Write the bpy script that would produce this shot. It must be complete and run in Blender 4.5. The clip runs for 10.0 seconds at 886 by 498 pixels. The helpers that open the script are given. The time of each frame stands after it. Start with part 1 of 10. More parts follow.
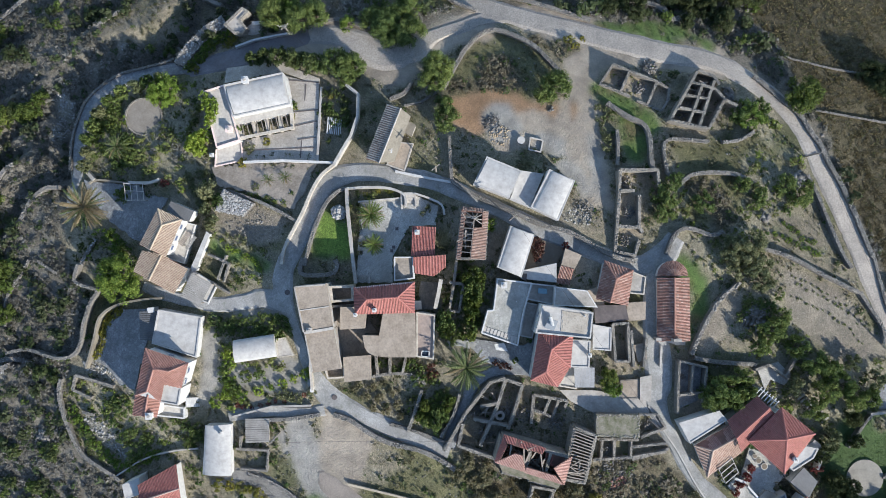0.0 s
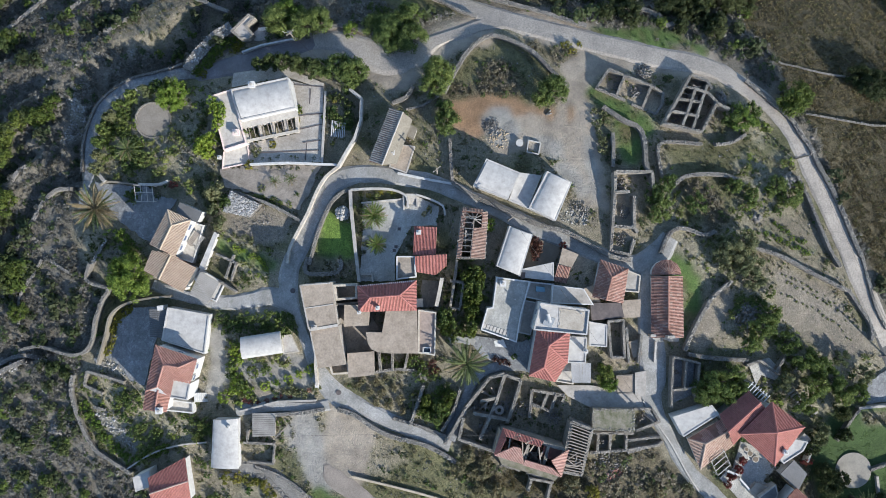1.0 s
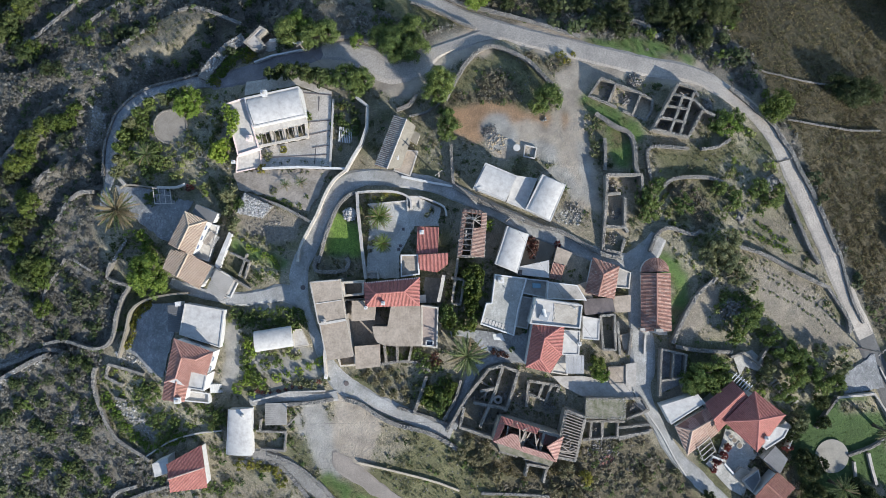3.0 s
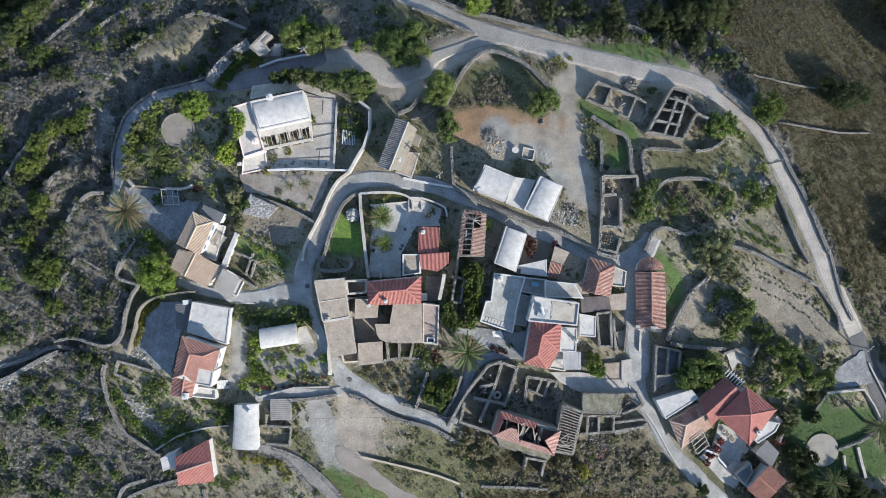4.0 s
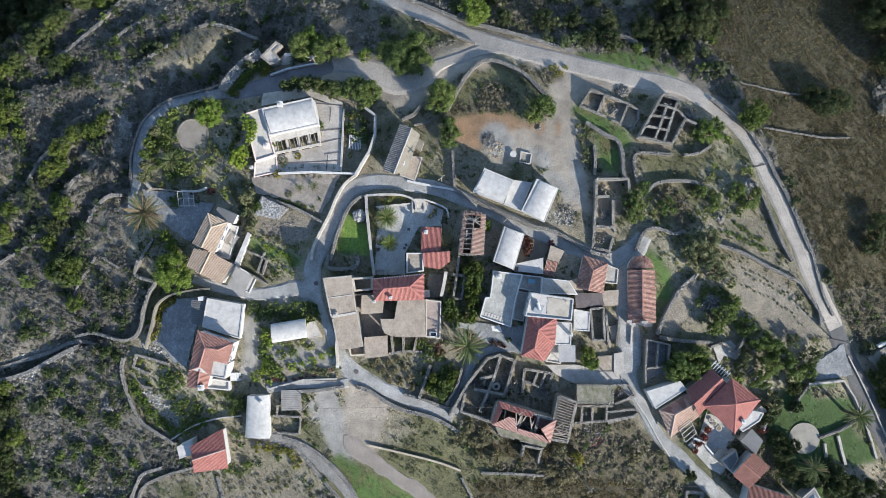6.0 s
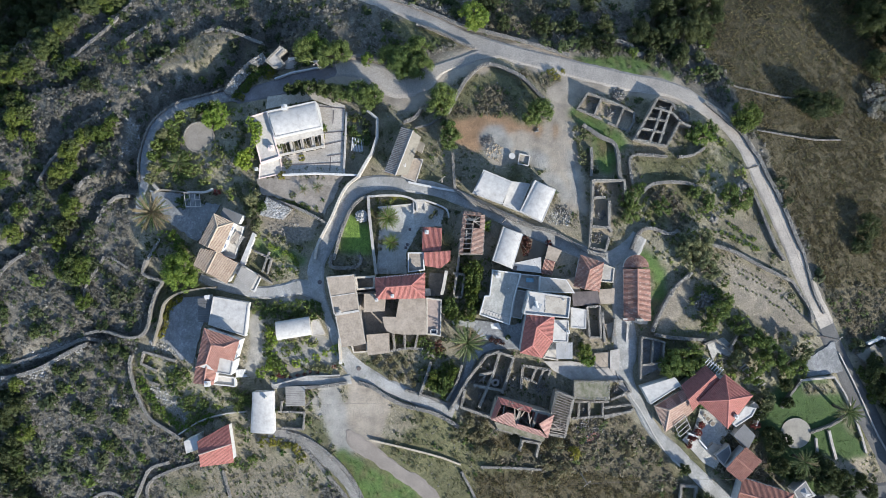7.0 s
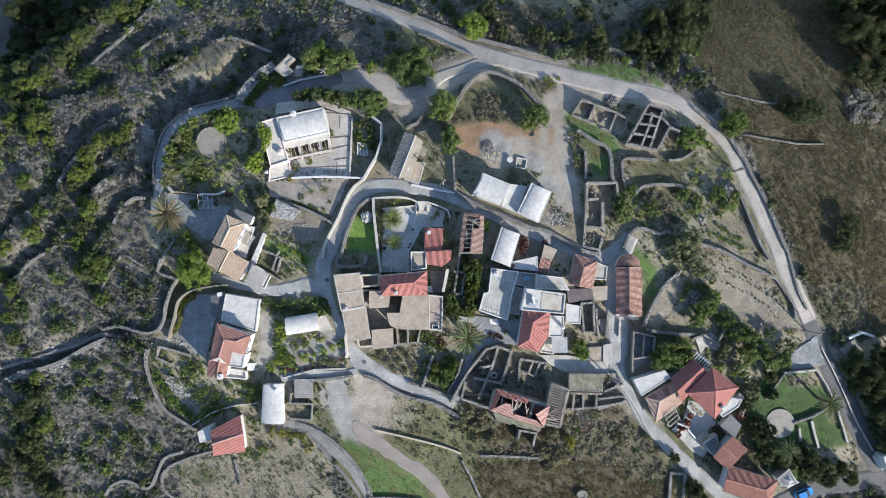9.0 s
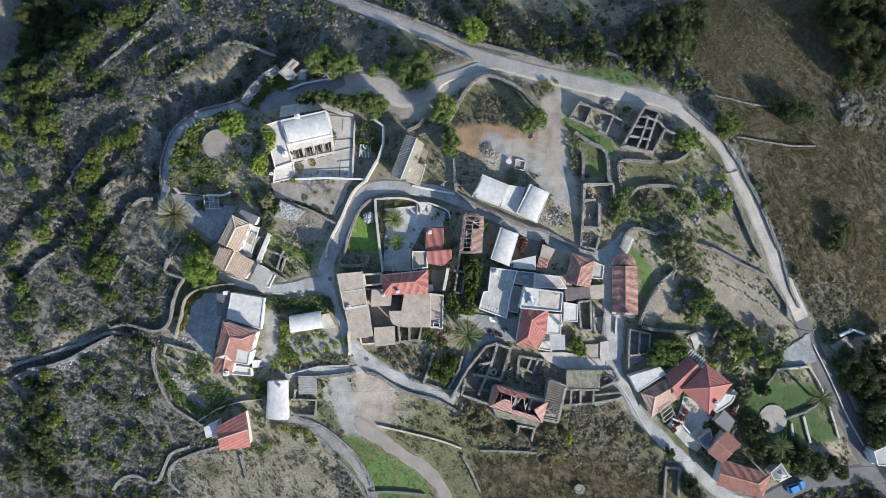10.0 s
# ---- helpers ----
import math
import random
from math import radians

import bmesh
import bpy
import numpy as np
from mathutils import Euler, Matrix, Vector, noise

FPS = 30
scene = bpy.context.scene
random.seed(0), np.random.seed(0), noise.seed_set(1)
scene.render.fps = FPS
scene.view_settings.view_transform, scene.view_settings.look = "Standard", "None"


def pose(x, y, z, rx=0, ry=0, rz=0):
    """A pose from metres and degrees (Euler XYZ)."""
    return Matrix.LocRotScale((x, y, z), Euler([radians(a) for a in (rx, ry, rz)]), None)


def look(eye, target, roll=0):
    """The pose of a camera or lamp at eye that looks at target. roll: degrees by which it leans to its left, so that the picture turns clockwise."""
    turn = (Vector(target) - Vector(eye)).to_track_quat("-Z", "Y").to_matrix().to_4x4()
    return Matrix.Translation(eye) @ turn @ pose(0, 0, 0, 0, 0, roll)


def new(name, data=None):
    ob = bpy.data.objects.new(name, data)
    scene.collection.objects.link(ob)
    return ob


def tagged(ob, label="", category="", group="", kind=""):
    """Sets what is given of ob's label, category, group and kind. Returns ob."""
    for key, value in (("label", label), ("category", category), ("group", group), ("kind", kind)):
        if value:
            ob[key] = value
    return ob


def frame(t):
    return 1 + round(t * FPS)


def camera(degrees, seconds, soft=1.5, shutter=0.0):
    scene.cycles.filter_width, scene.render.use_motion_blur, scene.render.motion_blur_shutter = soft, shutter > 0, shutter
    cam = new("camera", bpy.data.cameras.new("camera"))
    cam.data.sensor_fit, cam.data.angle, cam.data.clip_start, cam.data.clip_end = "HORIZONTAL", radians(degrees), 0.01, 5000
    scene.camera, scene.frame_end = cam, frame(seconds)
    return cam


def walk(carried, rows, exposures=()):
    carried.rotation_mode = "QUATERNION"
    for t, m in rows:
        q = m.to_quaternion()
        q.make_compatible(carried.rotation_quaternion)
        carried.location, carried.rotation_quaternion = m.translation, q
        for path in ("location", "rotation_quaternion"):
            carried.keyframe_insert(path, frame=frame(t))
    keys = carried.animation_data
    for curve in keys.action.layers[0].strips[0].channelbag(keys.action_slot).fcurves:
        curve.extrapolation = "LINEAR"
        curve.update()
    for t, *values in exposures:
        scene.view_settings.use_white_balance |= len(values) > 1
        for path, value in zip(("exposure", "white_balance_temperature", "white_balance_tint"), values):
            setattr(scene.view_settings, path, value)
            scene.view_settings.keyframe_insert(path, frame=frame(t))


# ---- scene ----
cam = camera(61.7, 10.0, 0.55)
METRES, EYE, TILT, LEAN, TURN = 36.0, 118.0, -90.0, 0.0, 0.0
ROWS = [
    (0.0, 0.0, 0.0, 0.0, 0.0, 0.0, -0.0),
    (0.5, -0.0017, -0.0525, -0.0003, 0.01, -0.01, 0.02),
    (1.0, -0.0034, -0.1006, -0.0022, 0.01, -0.0, 0.04),
    (1.5, -0.0047, -0.1523, -0.0038, 0.02, -0.0, 0.06),
    (2.0, -0.0066, -0.2005, -0.0055, 0.02, 0.01, 0.08),
    (2.5, -0.0083, -0.2528, -0.006, 0.03, -0.01, 0.11),
    (4.0, -0.0157, -0.4012, -0.0131, -0.01, 0.06, 0.16),
    (4.5, -0.0176, -0.4529, -0.0143, 0.0, 0.05, 0.18),
    (5.0, -0.0196, -0.501, -0.0139, -0.0, 0.04, 0.18),
    (5.5, -0.0216, -0.553, -0.0151, 0.01, 0.04, 0.19),
    (7.0, -0.0249, -0.6998, -0.0196, 0.02, 0.05, 0.21),
    (7.5, -0.0261, -0.7516, -0.0197, 0.02, 0.04, 0.22),
    (8.0, -0.0275, -0.7995, -0.02, 0.03, 0.04, 0.23),
    (8.5, -0.0289, -0.8515, -0.0204, 0.05, 0.03, 0.23),
    (9.0, -0.0303, -0.8996, -0.0206, 0.04, 0.01, 0.24),
    (9.5, -0.0317, -0.9511, -0.0206, 0.04, -0.0, 0.26),
    (10.0, -0.0336, -0.9989, -0.0211, 0.04, -0.01, 0.26),
]
EXPOSURE = 0.80
EXPOSURE_END = 0.98
KELVIN, TINT = 6170, 9
walk(cam, [(t, pose(0, 0, EYE, TILT, LEAN, TURN) @ pose(METRES * x, METRES * y, METRES * z, 90 + pitch, roll, yaw)) for t, x, y, z, yaw, pitch, roll in ROWS], [(0.0, EXPOSURE, KELVIN, TINT), (10.0, EXPOSURE_END, KELVIN, TINT)])

# ---- light: low winter sun from the lower right of the plan, clear sky ----
SUN_ELEVATION, SUN_TURN = radians(28.5), radians(135)
world = bpy.data.worlds.new("sky")
scene.world = world
world.use_nodes = True
sky = world.node_tree.nodes.new("ShaderNodeTexSky")
sky.sky_type, sky.sun_disc = "NISHITA", False
sky.sun_elevation, sky.sun_rotation = SUN_ELEVATION, SUN_TURN
sky.dust_density, sky.ozone_density = 0.4, 2.1
world.node_tree.links.new(sky.outputs[0], world.node_tree.nodes["Background"].inputs[0])
world.node_tree.nodes["Background"].inputs[1].default_value = 0.133
sun_data = bpy.data.lights.new("sun", "SUN")
sun_data.energy, sun_data.angle, sun_data.color = 4.5, radians(0.55), (1.0, 0.935, 0.845)
sun = new("sun", sun_data)
sun.matrix_world = look((100 * math.sin(SUN_TURN) * math.cos(SUN_ELEVATION), 100 * math.cos(SUN_TURN) * math.cos(SUN_ELEVATION), 100 * math.sin(SUN_ELEVATION)), (0, 0, 0))


# ---- materials ----
def nodes_of(name, rough=0.9, metal=0.0):
    m = bpy.data.materials.new(name)
    m.use_nodes = True
    n, l = m.node_tree.nodes, m.node_tree.links
    b = n["Principled BSDF"]
    b.inputs["Roughness"].default_value, b.inputs["Metallic"].default_value = rough, metal
    b.inputs["Specular IOR Level"].default_value = 0.3
    place = n.new("ShaderNodeTexCoord").outputs["Object"]
    return m, n, l, b, place


def noise_of(n, l, place, scale, detail=4.0, rough=0.6):
    t = n.new("ShaderNodeTexNoise")
    t.inputs["Scale"].default_value, t.inputs["Detail"].default_value, t.inputs["Roughness"].default_value = scale, detail, rough
    l.new(place, t.inputs["Vector"])
    return t.outputs["Fac"]


def ramp_of(n, l, value, stops):
    r = n.new("ShaderNodeValToRGB")
    e = r.color_ramp.elements
    while len(e) < len(stops):
        e.new(0.5)
    for s, (p, c) in zip(e, stops):
        s.position, s.color = p, (*c, 1)
    l.new(value, r.inputs[0])
    return r.outputs[0]


def mix_of(n, l, a, b, fac, kind="MIX"):
    m = n.new("ShaderNodeMix")
    m.data_type, m.blend_type = "RGBA", kind
    for value, slot in ((fac, 0), (a, 6), (b, 7)):
        if isinstance(value, (int, float)):
            m.inputs[slot].default_value = value
        elif isinstance(value, tuple):
            m.inputs[slot].default_value = (*value, 1)
        else:
            l.new(value, m.inputs[slot])
    return m.outputs[2]


def bump_of(n, l, b, height, strength, distance):
    u = n.new("ShaderNodeBump")
    u.inputs["Strength"].default_value, u.inputs["Distance"].default_value = strength, distance
    l.new(height, u.inputs["Height"])
    l.new(u.outputs[0], b.inputs["Normal"])


def worn(name, main, stain, fine=3.0, big=0.35, rough=0.9, bump=0.03, cover=0.55, spots=0.0, grit=0.0):
    """A surface with grain, broad stains and fine relief."""
    m, n, l, b, place = nodes_of(name, rough)
    large = ramp_of(n, l, noise_of(n, l, place, big, 5.0, 0.65), [(cover - 0.13, (0, 0, 0)), (cover + 0.17, (1, 1, 1))])
    c = mix_of(n, l, main, stain, large)
    grain = noise_of(n, l, place, fine, 6.0, 0.7)
    c = mix_of(n, l, c, ramp_of(n, l, grain, [(0.25, (0.62 - grit,) * 3), (0.7, (1.15 + grit,) * 3)]), 0.75, "MULTIPLY")
    if spots:
        spot = ramp_of(n, l, noise_of(n, l, place, 1.3, 8.0, 0.75), [(0.60, (0, 0, 0)), (0.68, (1, 1, 1))])
        c = mix_of(n, l, c, tuple(0.45 * v for v in stain), mix_of(n, l, (0, 0, 0), spot, spots))
    l.new(c, b.inputs["Base Color"])
    bump_of(n, l, b, grain, 0.6, bump)
    return m


def stones(name, light, dark, joint, scale=2.2, depth=0.06, gap=0.06, tufts=0.0):
    """Stones of uneven size with sunk joints."""
    m, n, l, b, place = nodes_of(name, 0.9)
    warp = n.new("ShaderNodeTexNoise")
    warp.inputs["Scale"].default_value = 1.5
    l.new(place, warp.inputs["Vector"])
    bent = mix_of(n, l, place, warp.outputs["Color"], 0.18)
    cells, edges = n.new("ShaderNodeTexVoronoi"), n.new("ShaderNodeTexVoronoi")
    edges.feature = "DISTANCE_TO_EDGE"
    for t in (cells, edges):
        t.inputs["Scale"].default_value = scale
        l.new(bent, t.inputs["Vector"])
    c = mix_of(n, l, light, dark, cells.outputs["Color"])
    c = mix_of(n, l, c, ramp_of(n, l, noise_of(n, l, place, 7.0, 5.0), [(0.3, (0.6, 0.6, 0.6)), (0.7, (1.1, 1.1, 1.1))]), 0.7, "MULTIPLY")
    c = mix_of(n, l, c, ramp_of(n, l, noise_of(n, l, place, 0.3, 4.0), [(0.35, (0.62, 0.62, 0.6)), (0.65, (1.1, 1.1, 1.1))]), 0.8, "MULTIPLY")
    line = ramp_of(n, l, edges.outputs["Distance"], [(0.0, (1, 1, 1)), (gap, (0, 0, 0))])
    c = mix_of(n, l, c, joint, line)
    if tufts:
        weed = ramp_of(n, l, noise_of(n, l, place, 0.7, 7.0, 0.7), [(0.56, (0, 0, 0)), (0.66, (1, 1, 1))])
        c = mix_of(n, l, c, (0.07, 0.085, 0.03), mix_of(n, l, (0, 0, 0), weed, tufts))
    l.new(c, b.inputs["Base Color"])
    bump_of(n, l, b, ramp_of(n, l, edges.outputs["Distance"], [(0.0, (0, 0, 0)), (gap * 2, (1, 1, 1))]), 0.7, depth)
    return m


def pieces(name, colours, rough=0.85, fine=6.0, dirt=0.4, big=0.5):
    """Loose pieces, each with its own shade."""
    m, n, l, b, place = nodes_of(name, rough)
    own = n.new("ShaderNodeNewGeometry").outputs["Random Per Island"]
    c = ramp_of(n, l, own, [(i / max(1, len(colours) - 1), v) for i, v in enumerate(colours)])
    c = mix_of(n, l, c, ramp_of(n, l, noise_of(n, l, place, fine, 5.0), [(0.3, (0.65, 0.65, 0.65)), (0.7, (1.1, 1.1, 1.1))]), 0.7, "MULTIPLY")
    c = mix_of(n, l, c, ramp_of(n, l, noise_of(n, l, place, big, 5.0), [(0.38, (0.55, 0.53, 0.5)), (0.6, (1.0, 1.0, 1.0))]), dirt, "MULTIPLY")
    l.new(c, b.inputs["Base Color"])
    return m


def leaves(name, colours, tint=False, thinness=0.4):
    """Foliage: each leaf has its own green, light passes through a little."""
    m, n, l, b, place = nodes_of(name, 0.65)
    own = n.new("ShaderNodeNewGeometry").outputs["Random Per Island"]
    c = ramp_of(n, l, own, [(i / (len(colours) - 1), v) for i, v in enumerate(colours)])
    if tint:
        a = n.new("ShaderNodeAttribute")
        a.attribute_name = "tint"
        c = mix_of(n, l, c, a.outputs["Color"], 1.0, "MULTIPLY")
    else:
        each = n.new("ShaderNodeObjectInfo").outputs["Random"]
        c = mix_of(n, l, c, ramp_of(n, l, each, [(0.0, (0.75, 0.8, 0.75)), (1.0, (1.25, 1.15, 1.1))]), 1.0, "MULTIPLY")
    l.new(c, b.inputs["Base Color"])
    thin = n.new("ShaderNodeBsdfTranslucent")
    l.new(c, thin.inputs["Color"])
    both = n.new("ShaderNodeMixShader")
    both.inputs[0].default_value = thinness
    l.new(b.outputs[0], both.inputs[1])
    l.new(thin.outputs[0], both.inputs[2])
    l.new(both.outputs[0], n["Material Output"].inputs[0])
    return m


WHITE = worn("white_plaster", (0.53, 0.518, 0.492), (0.43, 0.43, 0.41), 2.5, 0.5, cover=0.6, spots=0.3)
WHITE_ROOF = worn("whitewashed_roof", (0.44, 0.425, 0.40), (0.37, 0.357, 0.335), 1.2, 0.4, cover=0.55, spots=0.3)
LIME = worn("old_limewash", (0.47, 0.445, 0.40), (0.35, 0.325, 0.29), 4.0, 0.8, spots=0.5, cover=0.5, grit=0.1)
YELLOW_STONE = pieces("yellow_rubble", [(0.36, 0.27, 0.165), (0.50, 0.41, 0.28), (0.42, 0.33, 0.21)], dirt=0.2)
RED_RUBBLE = pieces("broken_tiles", [(0.36, 0.14, 0.10), (0.46, 0.24, 0.18), (0.30, 0.25, 0.22)], dirt=0.5)
CREAM = worn("cream_plaster", (0.49, 0.445, 0.375), (0.36, 0.325, 0.27), 4.0, 0.8, spots=0.5, cover=0.5, grit=0.1)
PINK = worn("pale_pink_coping", (0.70, 0.56, 0.50), (0.60, 0.50, 0.45), 3.0)
CONCRETE = worn("weathered_concrete", (0.40, 0.37, 0.33), (0.26, 0.24, 0.21), 2.2, 0.45, spots=0.5)
OLD_ROOF = worn("old_screed_roof", (0.345, 0.288, 0.228), (0.245, 0.202, 0.155), 3.0, 0.55, spots=0.4, cover=0.5, bump=0.05, grit=0.05)
TILE_BROWN = pieces("brown_red_tiles", [(0.26, 0.115, 0.085), (0.345, 0.17, 0.128), (0.30, 0.14, 0.105)], dirt=0.35)
MID_SHEET = worn("dull_grey_sheet", (0.135, 0.135, 0.135), (0.10, 0.10, 0.10), 5.0, 0.5, 0.6)
DARK_ROOF = worn("dark_felt_roof", (0.13, 0.11, 0.105), (0.08, 0.07, 0.07), 2.0, 0.6)
GREY_SHEET = worn("grey_sheet", (0.30, 0.30, 0.30), (0.22, 0.22, 0.22), 5.0, 0.5, 0.6)
TERRACE = worn("pale_terrace", (0.47, 0.44, 0.39), (0.36, 0.33, 0.30), 2.5, 0.4, spots=0.3)
ASPHALT = worn("worn_road", (0.40, 0.355, 0.30), (0.27, 0.244, 0.213), 4.0, 0.17, spots=0.6, cover=0.5, grit=0.25)
DARK_ASPHALT = worn("grey_asphalt", (0.12, 0.117, 0.112), (0.085, 0.083, 0.08), 4.0, 0.25, spots=0.45, grit=0.15)
PAVING = stones("lane_paving", (0.45, 0.44, 0.415), (0.31, 0.305, 0.29), (0.25, 0.245, 0.23), 5.5, 0.03, 0.06, 0.3)
SLATE = stones("slate_paving", (0.34, 0.345, 0.345), (0.20, 0.205, 0.21), (0.13, 0.13, 0.128), 3.2, 0.03, 0.07, 0.12)
COBBLES = stones("purplish_cobbles", (0.27, 0.25, 0.255), (0.20, 0.185, 0.19), (0.14, 0.13, 0.13), 6.0, 0.03, 0.08, 0.1)
SLABS = stones("slab_paving", (0.58, 0.555, 0.50), (0.42, 0.41, 0.385), (0.20, 0.197, 0.18), 4.6, 0.03, 0.07, 0.15)
ROOF_SLABS = stones("roof_terrace_slabs", (0.49, 0.475, 0.43), (0.36, 0.355, 0.325), (0.27, 0.263, 0.24), 3.0, 0.02, 0.05, 0.25)
YARD_SLABS = stones("dull_yard_slabs", (0.27, 0.25, 0.22), (0.185, 0.17, 0.15), (0.10, 0.095, 0.085), 2.6, 0.02, 0.05, 0.2)
RUBBLE_FILL = stones("wall_core", (0.31, 0.29, 0.262), (0.21, 0.195, 0.175), (0.12, 0.11, 0.095), 7.0, 0.08, 0.12, 0.25)
STONE_WALL = stones("stone_masonry", (0.36, 0.33, 0.285), (0.23, 0.21, 0.18), (0.14, 0.125, 0.105), 6.0, 0.05, 0.08)
STONY_TRACK = stones("stony_track", (0.36, 0.34, 0.31), (0.22, 0.207, 0.185), (0.12, 0.11, 0.095), 5.0, 0.05, 0.1, 0.3)
STONES = pieces("loose_stones", [(0.14, 0.13, 0.115), (0.245, 0.233, 0.215), (0.18, 0.168, 0.15), (0.32, 0.308, 0.288)], dirt=0.8)
WALL_STONES = pieces("wall_stones", [(0.22, 0.205, 0.18), (0.28, 0.263, 0.235), (0.25, 0.234, 0.207), (0.33, 0.315, 0.285)], dirt=0.55)
LIMESTONE = pieces("pale_limestone", [(0.28, 0.27, 0.255), (0.46, 0.45, 0.43), (0.36, 0.35, 0.33)], dirt=0.6)
DIRT_TRACK = worn("pinkish_dirt", (0.265, 0.228, 0.192), (0.20, 0.172, 0.145), 5.0, 0.3, spots=0.2, cover=0.5, grit=0.05)
PATIO_STONE = worn("worn_patio_stone", (0.275, 0.255, 0.215), (0.20, 0.185, 0.155), 4.0, 0.5, spots=0.35)
TAN_STONE = worn("tan_cut_stone", (0.46, 0.39, 0.29), (0.34, 0.285, 0.21), 3.0, 0.6, spots=0.4)
OLD_PLASTER = worn("grey_old_plaster", (0.235, 0.21, 0.165), (0.155, 0.135, 0.105), 4.0, 0.6, spots=0.5)
TILE_RED = pieces("red_roof_tiles", [(0.30, 0.108, 0.09), (0.39, 0.16, 0.135), (0.34, 0.13, 0.11)], dirt=0.25)
TILE_OLD = pieces("weathered_roof_tiles", [(0.25, 0.125, 0.095), (0.37, 0.225, 0.18), (0.30, 0.155, 0.12), (0.40, 0.285, 0.235)], dirt=0.6)
TILE_ORANGE = pieces("terracotta_tiles", [(0.31, 0.15, 0.115), (0.41, 0.225, 0.18), (0.355, 0.175, 0.135)], dirt=0.35)
TILE_BEIGE = pieces("straw_coloured_tiles", [(0.41, 0.315, 0.225), (0.49, 0.39, 0.29), (0.45, 0.35, 0.25)], dirt=0.3)
TILE_PINK = pieces("faded_pink_tiles", [(0.37, 0.20, 0.168), (0.45, 0.285, 0.24), (0.41, 0.235, 0.198)], dirt=0.45)
TILE_GREY = pieces("old_grey_tiles", [(0.22, 0.20, 0.18), (0.37, 0.345, 0.31), (0.28, 0.255, 0.23)], dirt=0.5)
TILE_BROKEN = pieces("broken_brown_tiles", [(0.22, 0.135, 0.105), (0.34, 0.225, 0.18), (0.26, 0.185, 0.15), (0.36, 0.265, 0.22)], dirt=0.6)
TILE_PALE = pieces("sun_bleached_tiles", [(0.36, 0.235, 0.175), (0.46, 0.335, 0.265), (0.40, 0.28, 0.215)], dirt=0.45)
TILE_BED = worn("roof_bed", (0.21, 0.115, 0.09), (0.15, 0.09, 0.07))
TURF_ROOF = worn("earth_and_gravel_roof", (0.22, 0.20, 0.16), (0.10, 0.105, 0.055), 6.0, 1.3, spots=0.5, cover=0.5, bump=0.1, grit=0.2)
COURT = stones("court_slabs", (0.60, 0.54, 0.465), (0.49, 0.44, 0.38), (0.27, 0.24, 0.20), 2.6, 0.02, 0.05, 0.1)
MORTAR = worn("ridge_mortar", (0.44, 0.30, 0.25), (0.34, 0.23, 0.19), 4.0, 1.0)
WOOD_GREY = pieces("silvered_boards", [(0.235, 0.22, 0.20), (0.33, 0.315, 0.29)], dirt=0.5)
WOOD = worn("grey_weathered_wood", (0.30, 0.26, 0.22), (0.19, 0.165, 0.14), 8.0, 1.0)
BARK = worn("bark", (0.11, 0.085, 0.06), (0.07, 0.055, 0.04), 9.0, 1.0)
METAL = worn("painted_metal", (0.55, 0.56, 0.57), (0.45, 0.46, 0.47), 4.0, 1.0, 0.4)
BLUE = worn("blue_paint", (0.20, 0.33, 0.40), (0.16, 0.27, 0.33), 4.0, 1.0, 0.5)
BLUE_PAINT = worn("blue_car_paint", (0.06, 0.22, 0.50), (0.05, 0.19, 0.44), 2.0, 1.0, 0.25)
SHUTTER = worn("blue_grey_shutter", (0.09, 0.12, 0.20), (0.07, 0.09, 0.15), 6.0, 1.0, 0.5)
EARTH_YARD = worn("trodden_yard", (0.34, 0.295, 0.245), (0.20, 0.172, 0.138), 4.0, 0.45, spots=0.6, cover=0.48, grit=0.15)
THRESHED = worn("beaten_earth", (0.225, 0.205, 0.175), (0.17, 0.152, 0.128), 5.0, 0.6, spots=0.25, cover=0.5, grit=0.1)
SOIL = worn("bed_soil", (0.19, 0.155, 0.115), (0.14, 0.115, 0.085), 4.0, 0.5)
LEAF_PINE = leaves("bright_leaves", [(0.07, 0.12, 0.02), (0.135, 0.205, 0.036), (0.205, 0.275, 0.056)])
LEAF_DARK = leaves("dark_leaves", [(0.053, 0.0828, 0.0253), (0.121, 0.17, 0.0484), (0.201, 0.253, 0.0783)])
LEAF_DEEP = leaves("deep_green_leaves", [(0.034, 0.055, 0.02), (0.08, 0.11, 0.037), (0.14, 0.168, 0.06)])
# Leaf green darkened to stand in for shade on the outlying trees.
LEAF_SHADE = leaves("shade_darkened_leaves", [(0.023, 0.037, 0.014), (0.052, 0.069, 0.025), (0.09, 0.108, 0.04)])
LEAF_OLIVE = leaves("olive_leaves", [(0.0886, 0.108, 0.0506), (0.158, 0.177, 0.0886), (0.24, 0.253, 0.14)])
LEAF_SLOPE = leaves("slope_leaves", [(0.043, 0.0672, 0.0152), (0.107, 0.147, 0.0285), (0.163, 0.202, 0.0475)])
LEAF_YELLOW = leaves("yellowing_leaves", [(0.12, 0.125, 0.024), (0.25, 0.235, 0.045), (0.19, 0.205, 0.042)])
LEAF_RED = leaves("red_blossom", [(0.12, 0.025, 0.03), (0.22, 0.055, 0.06), (0.06, 0.07, 0.025)])
LEAF_RUST = leaves("rusty_vine_leaves", [(0.07, 0.03, 0.026), (0.13, 0.055, 0.045), (0.09, 0.07, 0.04)])
LEAF_LIME = leaves("lime_green_leaves", [(0.12, 0.19, 0.025), (0.21, 0.29, 0.045), (0.29, 0.36, 0.07)])
LEAF_BRUSH = leaves("brown_green_brush_leaves", [(0.10, 0.10, 0.05), (0.18, 0.17, 0.095), (0.25, 0.225, 0.145)])
